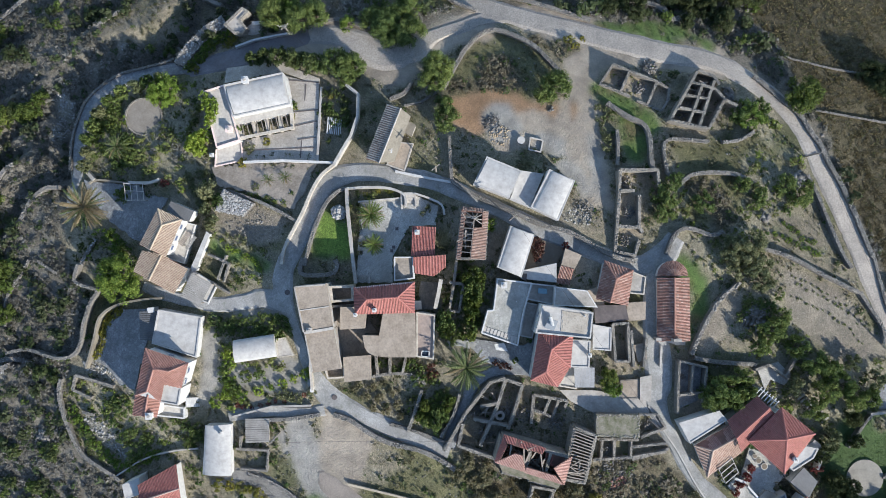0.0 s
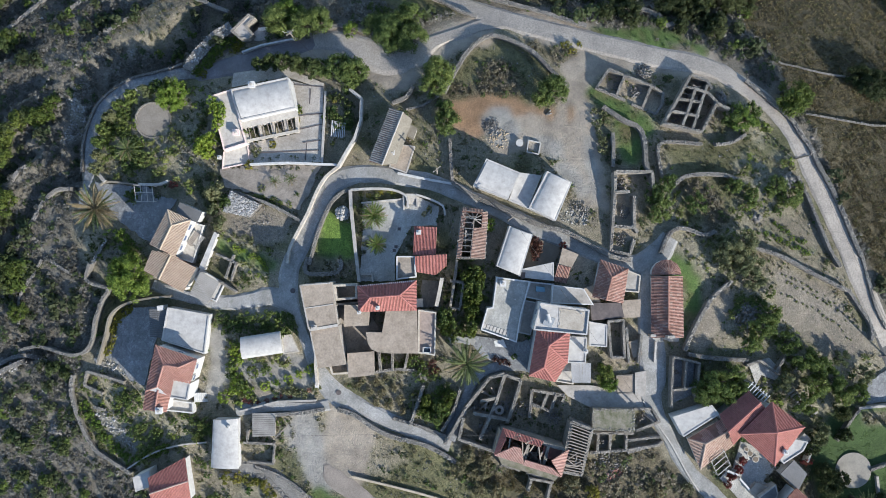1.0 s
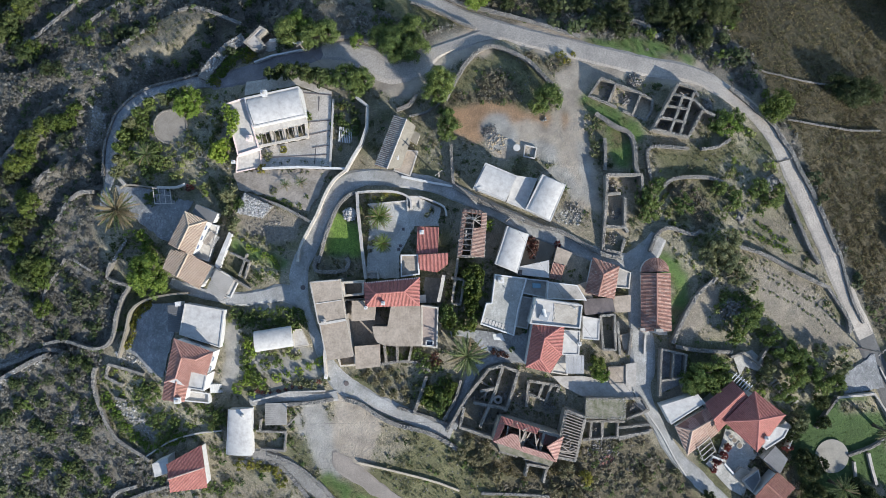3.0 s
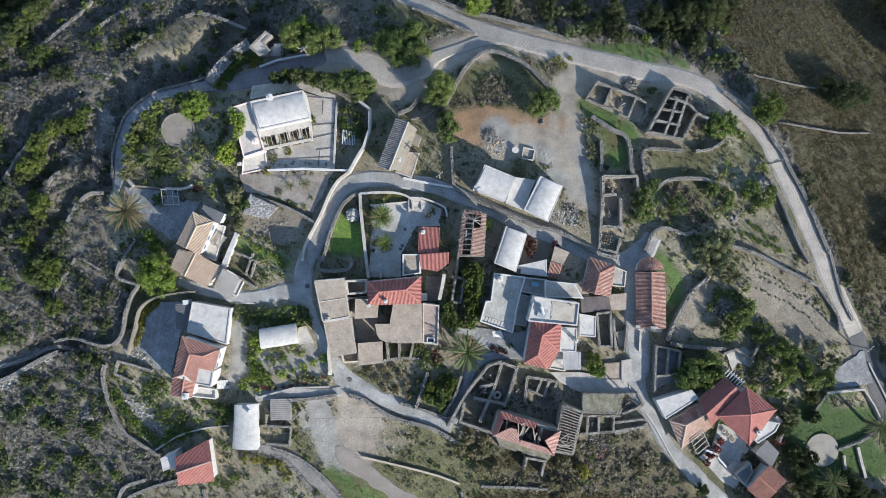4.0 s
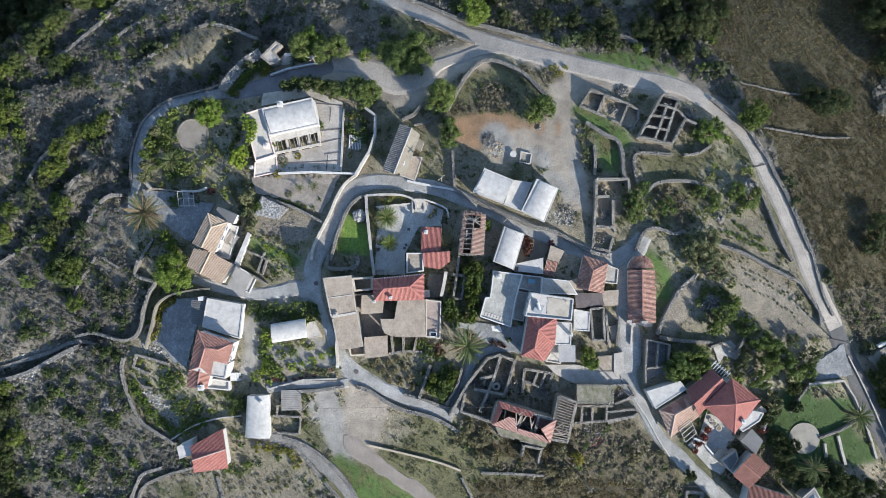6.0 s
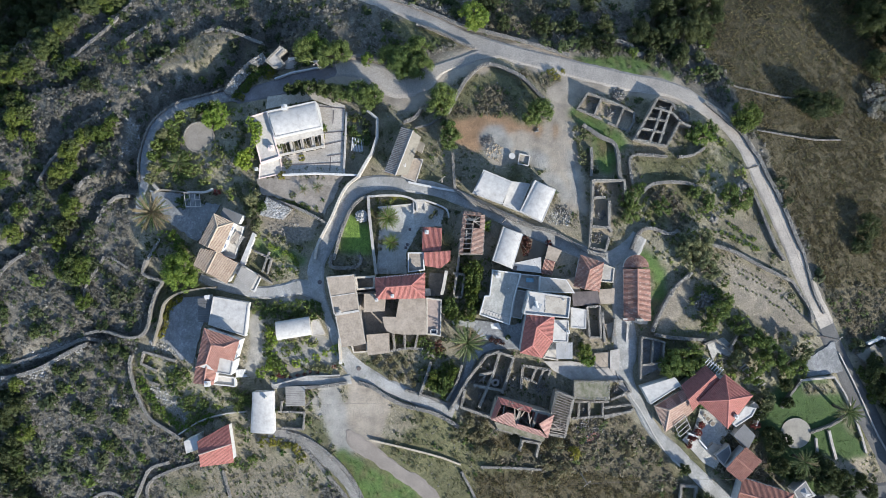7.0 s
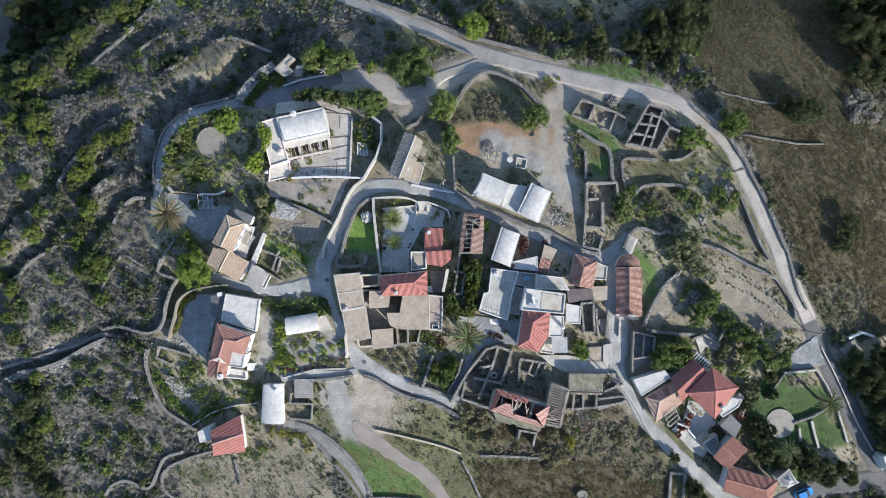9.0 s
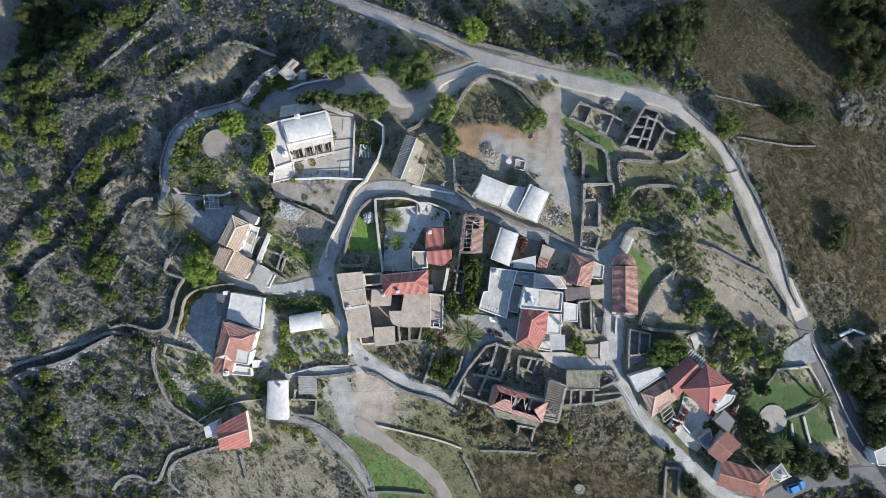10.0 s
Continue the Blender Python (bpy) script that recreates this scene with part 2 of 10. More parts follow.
LEAF_GREY = leaves("bleached_grey_leaves", [(0.19, 0.185, 0.16), (0.33, 0.32, 0.29), (0.25, 0.25, 0.205)])
LEAF_SCRUB = leaves("scrub_leaves", [(0.55, 0.55, 0.55), (1.0, 1.0, 1.0), (1.35, 1.35, 1.35)], True, 0.45)
PALM = leaves("palm_leaves", [(0.05, 0.08, 0.028), (0.11, 0.15, 0.055), (0.21, 0.235, 0.115)])
PALM_GREEN = leaves("fresh_palm_leaves", [(0.075, 0.125, 0.03), (0.15, 0.21, 0.055), (0.22, 0.27, 0.085)])
PALM_DRY = leaves("dry_palm_leaves", [(0.15, 0.13, 0.07), (0.27, 0.235, 0.15), (0.22, 0.16, 0.09)])
GLASS = nodes_of("window_glass", 0.08)[0]
GLASS.node_tree.nodes["Principled BSDF"].inputs["Base Color"].default_value = (0.02, 0.03, 0.045, 1)
# The sky's pale reflection is put into the collector's base colour.
PANEL = nodes_of("solar_glass_sky_grey", 0.12)[0]
PANEL.node_tree.nodes["Principled BSDF"].inputs["Base Color"].default_value = (0.22, 0.235, 0.25, 1)

GROUND, gn, gl, gb, gplace = nodes_of("ground", 0.95)
cover_colour = gn.new("ShaderNodeAttribute")
cover_colour.attribute_name = "cover"
gc = mix_of(gn, gl, cover_colour.outputs["Color"], ramp_of(gn, gl, noise_of(gn, gl, gplace, 1.7, 9.0, 0.78), [(0.30, (0.46, 0.49, 0.41)), (0.46, (0.88, 0.9, 0.82)), (0.56, (1.12, 1.1, 1.04)), (0.72, (1.55, 1.5, 1.44))]), cover_colour.outputs["Alpha"], "MULTIPLY")
gc = mix_of(gn, gl, gc, ramp_of(gn, gl, noise_of(gn, gl, gplace, 0.5, 6.0, 0.7), [(0.3, (0.72, 0.72, 0.74)), (0.7, (1.2, 1.18, 1.12))]), 0.8, "MULTIPLY")
grit = noise_of(gn, gl, gplace, 5.5, 5.0, 0.72)
gc = mix_of(gn, gl, gc, ramp_of(gn, gl, grit, [(0.36, (0.42, 0.44, 0.40)), (0.47, (0.9, 0.91, 0.88)), (0.57, (1.15, 1.14, 1.1)), (0.68, (1.9, 1.86, 1.8))]), cover_colour.outputs["Alpha"], "MULTIPLY")
gl.new(gc, gb.inputs["Base Color"])
bump_of(gn, gl, gb, mix_of(gn, gl, noise_of(gn, gl, gplace, 2.2, 8.0, 0.75), grit, 0.35), 1.0, 0.3)


# ---- the lie of the land ----
def soft_limit(v, lim):
    v = np.asarray(v, float)
    return np.where(np.abs(v) < lim, v, np.sign(v) * (lim + 12 * np.tanh((np.abs(v) - lim) / 12)))


RAVINE = (-83.3, 47.4, 0.54, 0.84)  # a place on its brink and the way that it falls


def ravine(down):
    """Depth of the shaded ravine in the far corner: it falls from its brink and rises again beyond."""
    def ease(a, b):
        t = np.clip((down - a) / (b - a), 0, 1)
        return t * t * (3 - 2 * t)
    return 7 * ease(9, 26) - 9 * ease(0, 9)


# Brinks of terraces: along each line the ground on its shaded side lies lower.
BRINKS = [
    (1.9, [(-81.3, 38.9), (-77.7, 42.5), (-73.4, 46.5), (-68.3, 52.7), (-65.5, 56.3)]),
    (1.7, [(-68.3, 43.7), (-65.3, 46.1), (-62.4, 47.5)]),
    (1.7, [(-60.5, 38.8), (-58.1, 40.7), (-54.6, 42.5)]),
    (1.5, [(-50.7, 45.3), (-48.2, 45.9), (-44.2, 44.9), (-40.5, 43.2), (-38.3, 42.3)]),
    (1.9, [(-85.2, 13.4), (-83.3, 16.5), (-82.1, 18.4), (-79.1, 20.8)]),
    (1.9, [(-76.4, 11.4), (-75.1, 13.5), (-73.2, 14.7)]),
    (1.9, [(-75.7, 0.0), (-74.1, 2.1), (-72.6, 3.9)]),
    (2.3, [(-95.5, -9.0), (-93.3, -5.3), (-90.5, -2.8), (-84.9, 0.3), (-82.9, 3.4)]),
    (1.9, [(-71.8, 5.0), (-70.1, 8.2), (-67.6, 10.2), (-65.1, 10.5)]),
    (3.6, [(-62.6, 13.5), (-62.6, 18.0), (-62.0, 21.2), (-60.7, 24.9), (-58.2, 27.7), (-55.0, 29.8), (-50.0, 30.9), (-45.8, 31.9), (-44.9, 33.3), (-42.6, 36.2), (-39.8, 38.8), (-36.0, 40.9)]),
    (1.8, [(-81.4, 18.4), (-79.0, 22.7), (-75.8, 25.8), (-72.0, 27.6)]),
    (1.8, [(-92.0, 29.6), (-86.7, 32.7), (-81.3, 33.2), (-76.0, 35.0)]),
    (1.8, [(-97.5, 2.3), (-93.4, 6.7), (-89.2, 9.7), (-85.9, 11.6)]),
    (1.9, [(-97.1, -28.4), (-92.7, -27.0), (-85.5, -25.4), (-79.9, -22.8), (-75.8, -20.8), (-71.0, -19.4)]),
    (1.6, [(-73.4, 18.8), (-68.9, 21.6), (-65.5, 24.3), (-62.8, 27.4)]),
]
def brink_reach(depth):
    return 7.5 if depth > 3 else 5.5


def drop(x, y, depth, pts):
    """How far the ground lies below the hill beside one brink."""
    best = np.full(np.shape(x), 1e9)
    side = np.zeros(np.shape(x), bool)
    for (ax, ay), (bx, by) in zip(pts, pts[1:]):
        ex, ey = bx - ax, by - ay
        size = ex * ex + ey * ey
        t = np.clip(((x - ax) * ex + (y - ay) * ey) / size, 0, 1)
        d = np.hypot(x - ax - t * ex, y - ay - t * ey)
        nx, ny = (-ey, ex) if ey + ex > 0 else (ey, -ex)
        s = ((x - ax) * nx + (y - ay) * ny) > 0
        side = np.where(d < best, s, side)
        best = np.minimum(d, best)
    return np.where(side, depth * np.clip(1 - best / brink_reach(depth), 0, 1), 0.0)


def terraces(x, y):
    x, y = np.asarray(x, float), np.asarray(y, float)
    out = np.zeros(np.shape(x))
    for depth, pts in BRINKS:
        xs, ys = [p[0] for p in pts], [p[1] for p in pts]
        near = (x > min(xs) - 8) & (x < max(xs) + 8) & (y > min(ys) - 8) & (y < max(ys) + 8)
        if np.any(near):
            out = np.where(near, np.maximum(out, drop(x, y, depth, pts)), out)
    return out


def land(x, y):
    """Height of the hill at a place."""
    return hill(x, y) - terraces(x, y)


def hill(x, y):
    u, v = soft_limit(x, 92) / 50, soft_limit(y, 54) / 50
    down = np.clip((RAVINE[0] - np.asarray(x)) * RAVINE[2] + (np.asarray(y) - RAVINE[1]) * RAVINE[3], 0, 40)
    return ravine(down) + 0.77 + 1.76 * u - 3.69 * v - 2.35 * u * u - 1.7 * u * v - 5.77 * v * v - 0.04 * u ** 3 - 1.85 * v ** 3


def land_at(x, y):
    return float(land(x, y))


LATTICE = np.random.default_rng(5).random((256, 256))


def rough_field(x, y, size, octaves=4):
    """Smooth random field between 0 and 1."""
    total, weight, amount = 0.0, 0.0, 1.0
    for k in range(octaves):
        u, v = np.asarray(x) / size + 17.3 * k + 40, np.asarray(y) / size + 9.1 * k + 40
        i, j = np.floor(u).astype(int), np.floor(v).astype(int)
        a, b = u - i, v - j
        a, b = a * a * (3 - 2 * a), b * b * (3 - 2 * b)
        i, j, i1, j1 = i % 256, j % 256, (i + 1) % 256, (j + 1) % 256
        total = total + amount * ((LATTICE[i, j] * (1 - a) + LATTICE[i1, j] * a) * (1 - b) + (LATTICE[i, j1] * (1 - a) + LATTICE[i1, j1] * a) * b)
        weight, amount, size = weight + amount, amount * 0.55, size * 0.5
    return total / weight


def inside(x, y, pts):
    """Which of the places lie in the polygon."""
    hit = np.zeros(np.shape(x), bool)
    for (x0, y0), (x1, y1) in zip(pts, pts[1:] + pts[:1]):
        if y0 != y1:
            hit ^= ((y0 > y) != (y1 > y)) & (x < (x1 - x0) * (y - y0) / (y1 - y0) + x0)
    return hit


def away(x, y, pts):
    """Distance of the places from a line of points."""
    best = np.full(np.shape(x), 1e9)
    for (x0, y0), (x1, y1) in zip(pts, pts[1:] or pts[:1]):
        dx, dy = x1 - x0, y1 - y0
        s = np.clip(((x - x0) * dx + (y - y0) * dy) / (dx * dx + dy * dy + 1e-9), 0, 1)
        best = np.minimum(best, np.hypot(x - x0 - s * dx, y - y0 - s * dy))
    return best


# ---- mesh helpers ----
def quick_mesh(name, verts, quads, material, tint=None):
    """A mesh of triangles or quads from arrays."""
    me = bpy.data.meshes.new(name)
    verts, quads = np.asarray(verts, np.float32), np.asarray(quads, np.int32)
    me.vertices.add(len(verts))
    me.vertices.foreach_set("co", verts.ravel())
    me.loops.add(quads.size)
    me.loops.foreach_set("vertex_index", quads.ravel())
    me.polygons.add(len(quads))
    me.polygons.foreach_set("loop_start", np.arange(0, quads.size, quads.shape[1], dtype=np.int32))
    me.update(calc_edges=True)
    if tint is not None:
        a = me.color_attributes.new("tint", "FLOAT_COLOR", "POINT")
        a.data.foreach_set("color", np.asarray(tint, np.float32).ravel())
    me.materials.append(material)
    return me


def mesh_of(name, verts, faces, material):
    me = bpy.data.meshes.new(name)
    me.from_pydata([tuple(float(c) for c in v) for v in verts], [], [tuple(int(i) for i in f) for f in faces])
    me.materials.append(material)
    bm = bmesh.new()
    bm.from_mesh(me)
    bmesh.ops.recalc_face_normals(bm, faces=bm.faces)
    bm.to_mesh(me)
    bm.free()
    return me


CLEAR = []


def thing(name, label, category, x, y, z=None, group="", kind=""):
    ob = new(name)
    ob.empty_display_size = 0.3
    ob.matrix_world = Matrix.Translation((x, y, land_at(x, y) if z is None else z))
    return tagged(ob, label, category, group, kind)


def part(name, mesh, parent, label="", kind=""):
    ob = new(name, mesh)
    ob.parent = parent
    if parent.parent is None:
        ob.matrix_parent_inverse = parent.matrix_basis.inverted()
    return tagged(ob, label, kind=kind)


def prism(pts, z0, z1, shrink=0.0):
    n = len(pts)
    cx, cy = sum(p[0] for p in pts) / n, sum(p[1] for p in pts) / n
    top = [(cx + (x - cx) * (1 - shrink), cy + (y - cy) * (1 - shrink), z1) for x, y in pts]
    v = [(x, y, z0) for x, y in pts] + top
    f = [tuple(range(n))[::-1], tuple(range(n, 2 * n))] + [(i, (i + 1) % n, n + (i + 1) % n, n + i) for i in range(n)]
    return v, f


def join(*solids):
    v, f = [], []
    for a, b in solids:
        f += [tuple(i + len(v) for i in q) for q in b]
        v += list(a)
    return v, f


def bar(a, b, wide, high):
    """A beam between two points in space."""
    a, b = Vector(a), Vector(b)
    d = (b - a).normalized()
    side = d.cross(Vector((0, 0, 1)))
    side = (side.normalized() if side.length > 1e-3 else Vector((1, 0, 0))) * wide / 2
    up = side.cross(d).normalized() * high / 2
    v = [p + s * side + u * up for p in (a, b) for s, u in ((-1, -1), (1, -1), (1, 1), (-1, 1))]
    return v, [(0, 1, 2, 3), (7, 6, 5, 4), (0, 4, 5, 1), (1, 5, 6, 2), (2, 6, 7, 3), (3, 7, 4, 0)]


def tube(a, b, r0, r1, sides=8):
    a, b = Vector(a), Vector(b)
    d = (b - a).normalized()
    s = d.orthogonal().normalized()
    t = d.cross(s)
    v = [p + r * (math.cos(k * math.tau / sides) * s + math.sin(k * math.tau / sides) * t) for p, r in ((a, r0), (b, r1)) for k in range(sides)]
    f = [(k, (k + 1) % sides, sides + (k + 1) % sides, sides + k) for k in range(sides)]
    return v, f + [tuple(range(sides))[::-1], tuple(range(sides, 2 * sides))]


def inset(pts, d):
    """The polygon drawn in by d metres (out, if negative)."""
    area2 = sum(x0 * y1 - x1 * y0 for (x0, y0), (x1, y1) in zip(pts, pts[1:] + pts[:1]))
    s = 1 if area2 > 0 else -1
    out = []
    for p, q, r in zip(pts[-1:] + pts[:-1], pts, pts[1:] + pts[:1]):
        e, f = Vector((q[0] - p[0], q[1] - p[1])).normalized(), Vector((r[0] - q[0], r[1] - q[1])).normalized()
        n, m = Vector((-e.y, e.x)) * s, Vector((-f.y, f.x)) * s
        b = (n + m) / max(0.35, 1 + n.dot(m))
        out.append((q[0] + b.x * d, q[1] + b.y * d))
    return out


def smooth(pts, step=1.0, closed=False):
    """Points evenly along a soft curve through pts."""
    p = [Vector(q) for q in pts]
    if closed:
        p = [p[-1]] + p + p[:2]
    else:
        p = [2 * p[0] - p[1]] + p + [2 * p[-1] - p[-2]]
    out = []
    for a, b, c, d in zip(p, p[1:], p[2:], p[3:]):
        n = max(1, round((c - b).length / step))
        for k in range(n):
            t = k / n
            out.append(0.5 * (2 * b + (c - a) * t + (2 * a - 5 * b + 4 * c - d) * t * t + (3 * b - a - 3 * c + d) * t ** 3))
    if not closed:
        out.append(p[-2])
    return out


def divide(pts, step=1.0):
    out = []
    for a, b in zip(pts, pts[1:]):
        a, b = Vector(a), Vector(b)
        n = max(1, round((b - a).length / step))
        out += [a.lerp(b, k / n) for k in range(n)]
    return out + [Vector(pts[-1])]


def sides_of(line):
    """For each point of a line the unit vector to its left."""
    out = []
    for k, p in enumerate(line):
        d = (line[min(k + 1, len(line) - 1)] - line[max(k - 1, 0)]).normalized()
        out.append(Vector((-d.y, d.x)))
    return out


BOX = np.array([(-1, -1, -1), (1, -1, -1), (1, 1, -1), (-1, 1, -1), (-1, -1, 1), (1, -1, 1), (1, 1, 1), (-1, 1, 1)], float) / 2
BOX_FACES = np.array([(4, 5, 6, 7), (0, 1, 5, 4), (1, 2, 6, 5), (2, 3, 7, 6), (3, 0, 4, 7)])


def rocks(name, places, sizes, rng, material=STONES, flat=0.7):
    """Many rough stones as one mesh: places (n, 3), sizes (n)."""
    n = len(places)
    v = BOX[None] * (1 + rng.uniform(-0.45, 0.25, (n, 8, 3))) * (sizes[:, None, None] * np.stack([rng.uniform(0.8, 1.4, n), rng.uniform(0.7, 1.1, n), rng.uniform(0.7, 1.2, n) * flat], 1)[:, None, :])
    a = rng.uniform(0, math.tau, n)
    c, s = np.cos(a)[:, None], np.sin(a)[:, None]
    v = np.stack([v[..., 0] * c - v[..., 1] * s, v[..., 0] * s + v[..., 1] * c, v[..., 2]], -1) + places[:, None, :]
    return quick_mesh(name, v.reshape(-1, 3), (BOX_FACES[None] + 8 * np.arange(n)[:, None, None]).reshape(-1, 4), material)


wall_seed = [0]


def wall_run(parent, pts, wide, high, core=RUBBLE_FILL, loose=True, curved=True, top=None, name="wall", ragged=0.12, stone=0.16, foot=0.5, coping=WALL_STONES):
    """One run of masonry under its thing, with loose stones on its top and faces."""
    wall_seed[0] += 1
    rng = np.random.default_rng(wall_seed[0])
    line = smooth(pts, 0.8) if curved else divide(pts, 0.8)
    left = sides_of(line)
    v, f = [], []
    for k, (p, s) in enumerate(zip(line, left)):
        g = float(hill(p.x, p.y)) if foot > 1 else land_at(p.x, p.y)
        h = (top if top is not None else g + high) + rng.uniform(-1, 0.6) * ragged
        w = wide / 2 * rng.uniform(1 - ragged, 1 + ragged * 0.6)
        for q, z in ((p + s * w * 1.1, g - foot), (p + s * w, h), (p - s * w, h + rng.uniform(-0.3, 0.3) * ragged), (p - s * w * 1.1, g - foot)):
            v.append((q.x, q.y, z))
        if k:
            a, b = 4 * k - 4, 4 * k
            f += [(a, a + 1, b + 1, b), (a + 1, a + 2, b + 2, b + 1), (a + 2, a + 3, b + 3, b + 2)]
    f += [(0, 1, 2, 3), tuple(4 * len(line) - 4 + i for i in (3, 2, 1, 0))]
    body = part(name, mesh_of(name, v, f, core), parent)
    if loose:
        spots, sizes = [], []
        for p, s, q in zip(line, left, line[1:]):
            g = float(hill(p.x, p.y)) if foot > 1 else land_at(p.x, p.y)
            h = top if top is not None else g + high
            for k in range(int((q - p).length * wide * 9 * (0.3 / stone) ** 2) + 1):
                t, u = rng.uniform(0, 1), rng.uniform(-0.5, 0.5) * wide
                w = p.lerp(q, t) + s * u
                spots.append((w.x, w.y, h + rng.uniform(-0.12, 0.04)))
                sizes.append(stone * rng.uniform(0.6, 1.25))
            for k in range(int((q - p).length * 1.4)):
                t, u = rng.uniform(0, 1), rng.choice((-1, 1)) * wide * rng.uniform(0.40, 0.62)
                w = p.lerp(q, t) + s * u
                spots.append((w.x, w.y, g + rng.uniform(0, 1) ** 2 * (h - g) * 0.8))
                sizes.append(stone * rng.uniform(0.5, 1.1))
        part("rubble_coping", rocks("rubble_coping", np.array(spots), np.array(sizes), rng, coping, 0.5), body, kind="stuff")
    return body


def stone_wall(label, pts, wide=0.75, high=1.1, **more):
    w = thing("dry_stone_wall", label, "wall", *pts[0])
    wall_run(w, pts, wide * 0.86, high, **more)
    return w


def plaster_wall(label, pts, wide=0.35, high=1.6, material=WHITE, curved=False, cap=None):
    w = thing("garden_wall", label, "wall", *pts[0])
    wall_run(w, pts, wide, high, material, False, curved, ragged=0.02)
    if cap:
        line = smooth(pts, 0.8) if curved else divide(pts, 0.8)
        v, f = [], []
        for k, (p, s) in enumerate(zip(line, sides_of(line))):
            z = land_at(p.x, p.y) + high - 0.01
            for o, dz in ((1, 0), (1, 0.09), (-1, 0.09), (-1, 0)):
                q = p + s * o * (wide / 2 + 0.05)
                v.append((q.x, q.y, z + dz))
            if k:
                a, b = 4 * k - 4, 4 * k
                f += [(a, a + 1, b + 1, b), (a + 1, a + 2, b + 2, b + 1), (a + 2, a + 3, b + 3, b + 2), (a + 3, a, b, b + 3)]
        f += [(0, 1, 2, 3), tuple(4 * len(line) - 4 + i for i in (3, 2, 1, 0))]
        part("coping", mesh_of("coping", v, f, cap), w)
    return w


lane_count = [0]


def lane(name, label, pts, wide, material, ragged=0.22, base=0.16):
    """A road or path that follows the ground. wide: one width or one for each point."""
    lane_count[0] += 1
    lift = base + 0.007 * lane_count[0]
    widths = wide if isinstance(wide, (list, tuple)) else [wide] * len(pts)
    line = smooth([(x, y, w) for (x, y), w in zip(pts, widths)], 0.8)
    flat = [Vector(p[:2]) for p in line]
    v, f, across = [], [], (-1.03, -1, -0.75, 0, 0.75, 1, 1.03)
    for k, (p, q, s) in enumerate(zip(line, flat, sides_of(flat))):
        for a in across:
            jag = ragged * (rough_field(q.x + 7 * math.copysign(1, a), q.y, 1.6, 3) - 0.5) * 2.2 if abs(a) >= 1 else 0
            w = q + s * (a * p[2] / 2 + jag)
            v.append((w.x, w.y, land_at(w.x, w.y) + (-0.05 if k in (0, len(line) - 1) and base < 0.1 else lift if abs(a) < 1 else 0.1 * lift if abs(a) == 1 else -0.15)))
        if k:
            i, j = 7 * k - 7, 7 * k
            f += [(i + c, j + c, j + c + 1, i + c + 1) for c in range(6)]
    ob = new(name, mesh_of(name, v, f, material))
    CLEAR.append((flat, max(widths) / 2 + 0.35))
    return tagged(ob, label, "road" if name == "road" else "path", kind="structure")


def paved(name, label, pts, material, lift=0.14, step=1.0, ragged=0.0):
    """A paved or levelled area that follows the ground."""
    lane_count[0] += 1
    lift += 0.007 * lane_count[0]
    rim = divide([*pts, pts[0]], step)[:-1]
    edge_rng = random.Random(lane_count[0])
    for p in rim:
        p.x, p.y = p.x + edge_rng.uniform(-ragged, ragged), p.y + edge_rng.uniform(-ragged, ragged)
    bm = bmesh.new()
    bm.faces.new([bm.verts.new((p.x, p.y, 0)) for p in rim])
    bmesh.ops.triangulate(bm, faces=bm.faces)
    lows = [min(p[i] for p in pts) for i in (0, 1)]
    highs = [max(p[i] for p in pts) for i in (0, 1)]
    for axis in (0, 1):
        n = Vector((1, 0, 0)) if axis == 0 else Vector((0, 1, 0))
        c = lows[axis] + 1.5
        while c < highs[axis]:
            bmesh.ops.bisect_plane(bm, geom=[*bm.verts, *bm.edges, *bm.faces], plane_co=n * c, plane_no=n)
            c += 1.5
    edge = [e for e in bm.edges if e.is_boundary]
    for q in bm.verts:
        q.co.z = land_at(q.co.x, q.co.y) + lift
    drop = bmesh.ops.extrude_edge_only(bm, edges=edge)["geom"]
    for q in drop:
        if isinstance(q, bmesh.types.BMVert):
            q.co.z -= 0.4
    bmesh.ops.recalc_face_normals(bm, faces=bm.faces)
    me = bpy.data.meshes.new(name)
    bm.to_mesh(me)
    bm.free()
    me.materials.append(material)
    CLEAR.append(([*pts], None))
    return tagged(new(name, me), label, "paving", kind="structure")


# ---- buildings ----
def floor_of(pts):
    return min(land_at(x, y) for x, y in pts) - 0.6


def flat_block(parent, pts, top, wall=WHITE, roof=WHITE_ROOF, parapet=0.3, thick=0.2, base=None, coping=None):
    """Walls, deck and parapets of a flat-roofed block; pts are the outer corners."""
    CLEAR.append(([*pts], None))
    z0 = floor_of(pts) if base is None else base
    part("wall", mesh_of("wall", *prism(pts, z0, top), wall), parent)
    deck = inset(pts, thick - 0.02) if parapet > 0.02 else inset(pts, -0.08)
    part("roof_deck", mesh_of("roof_deck", *prism(deck, top + 0.002, top + 0.06 if parapet > 0.02 else top + 0.22), roof), parent)
    if parapet > 0.02:
        inner = inset(pts, thick)
        for k in range(len(pts)):
            j = (k + 1) % len(pts)
            part("parapet", mesh_of("parapet", *prism([pts[k], pts[j], inner[j], inner[k]], top + 0.003, top + parapet + 0.004 * k), coping or (roof if roof is WHITE_ROOF else wall)), parent)


def flat_house(name, label, pts, top, wall=WHITE, roof=WHITE_ROOF, parapet=0.3, thick=0.2, coping=None, category="house"):
    h = thing(name, label, category, *pts[0])
    flat_block(h, pts, top, wall, roof, parapet, thick, coping=coping)
    return h


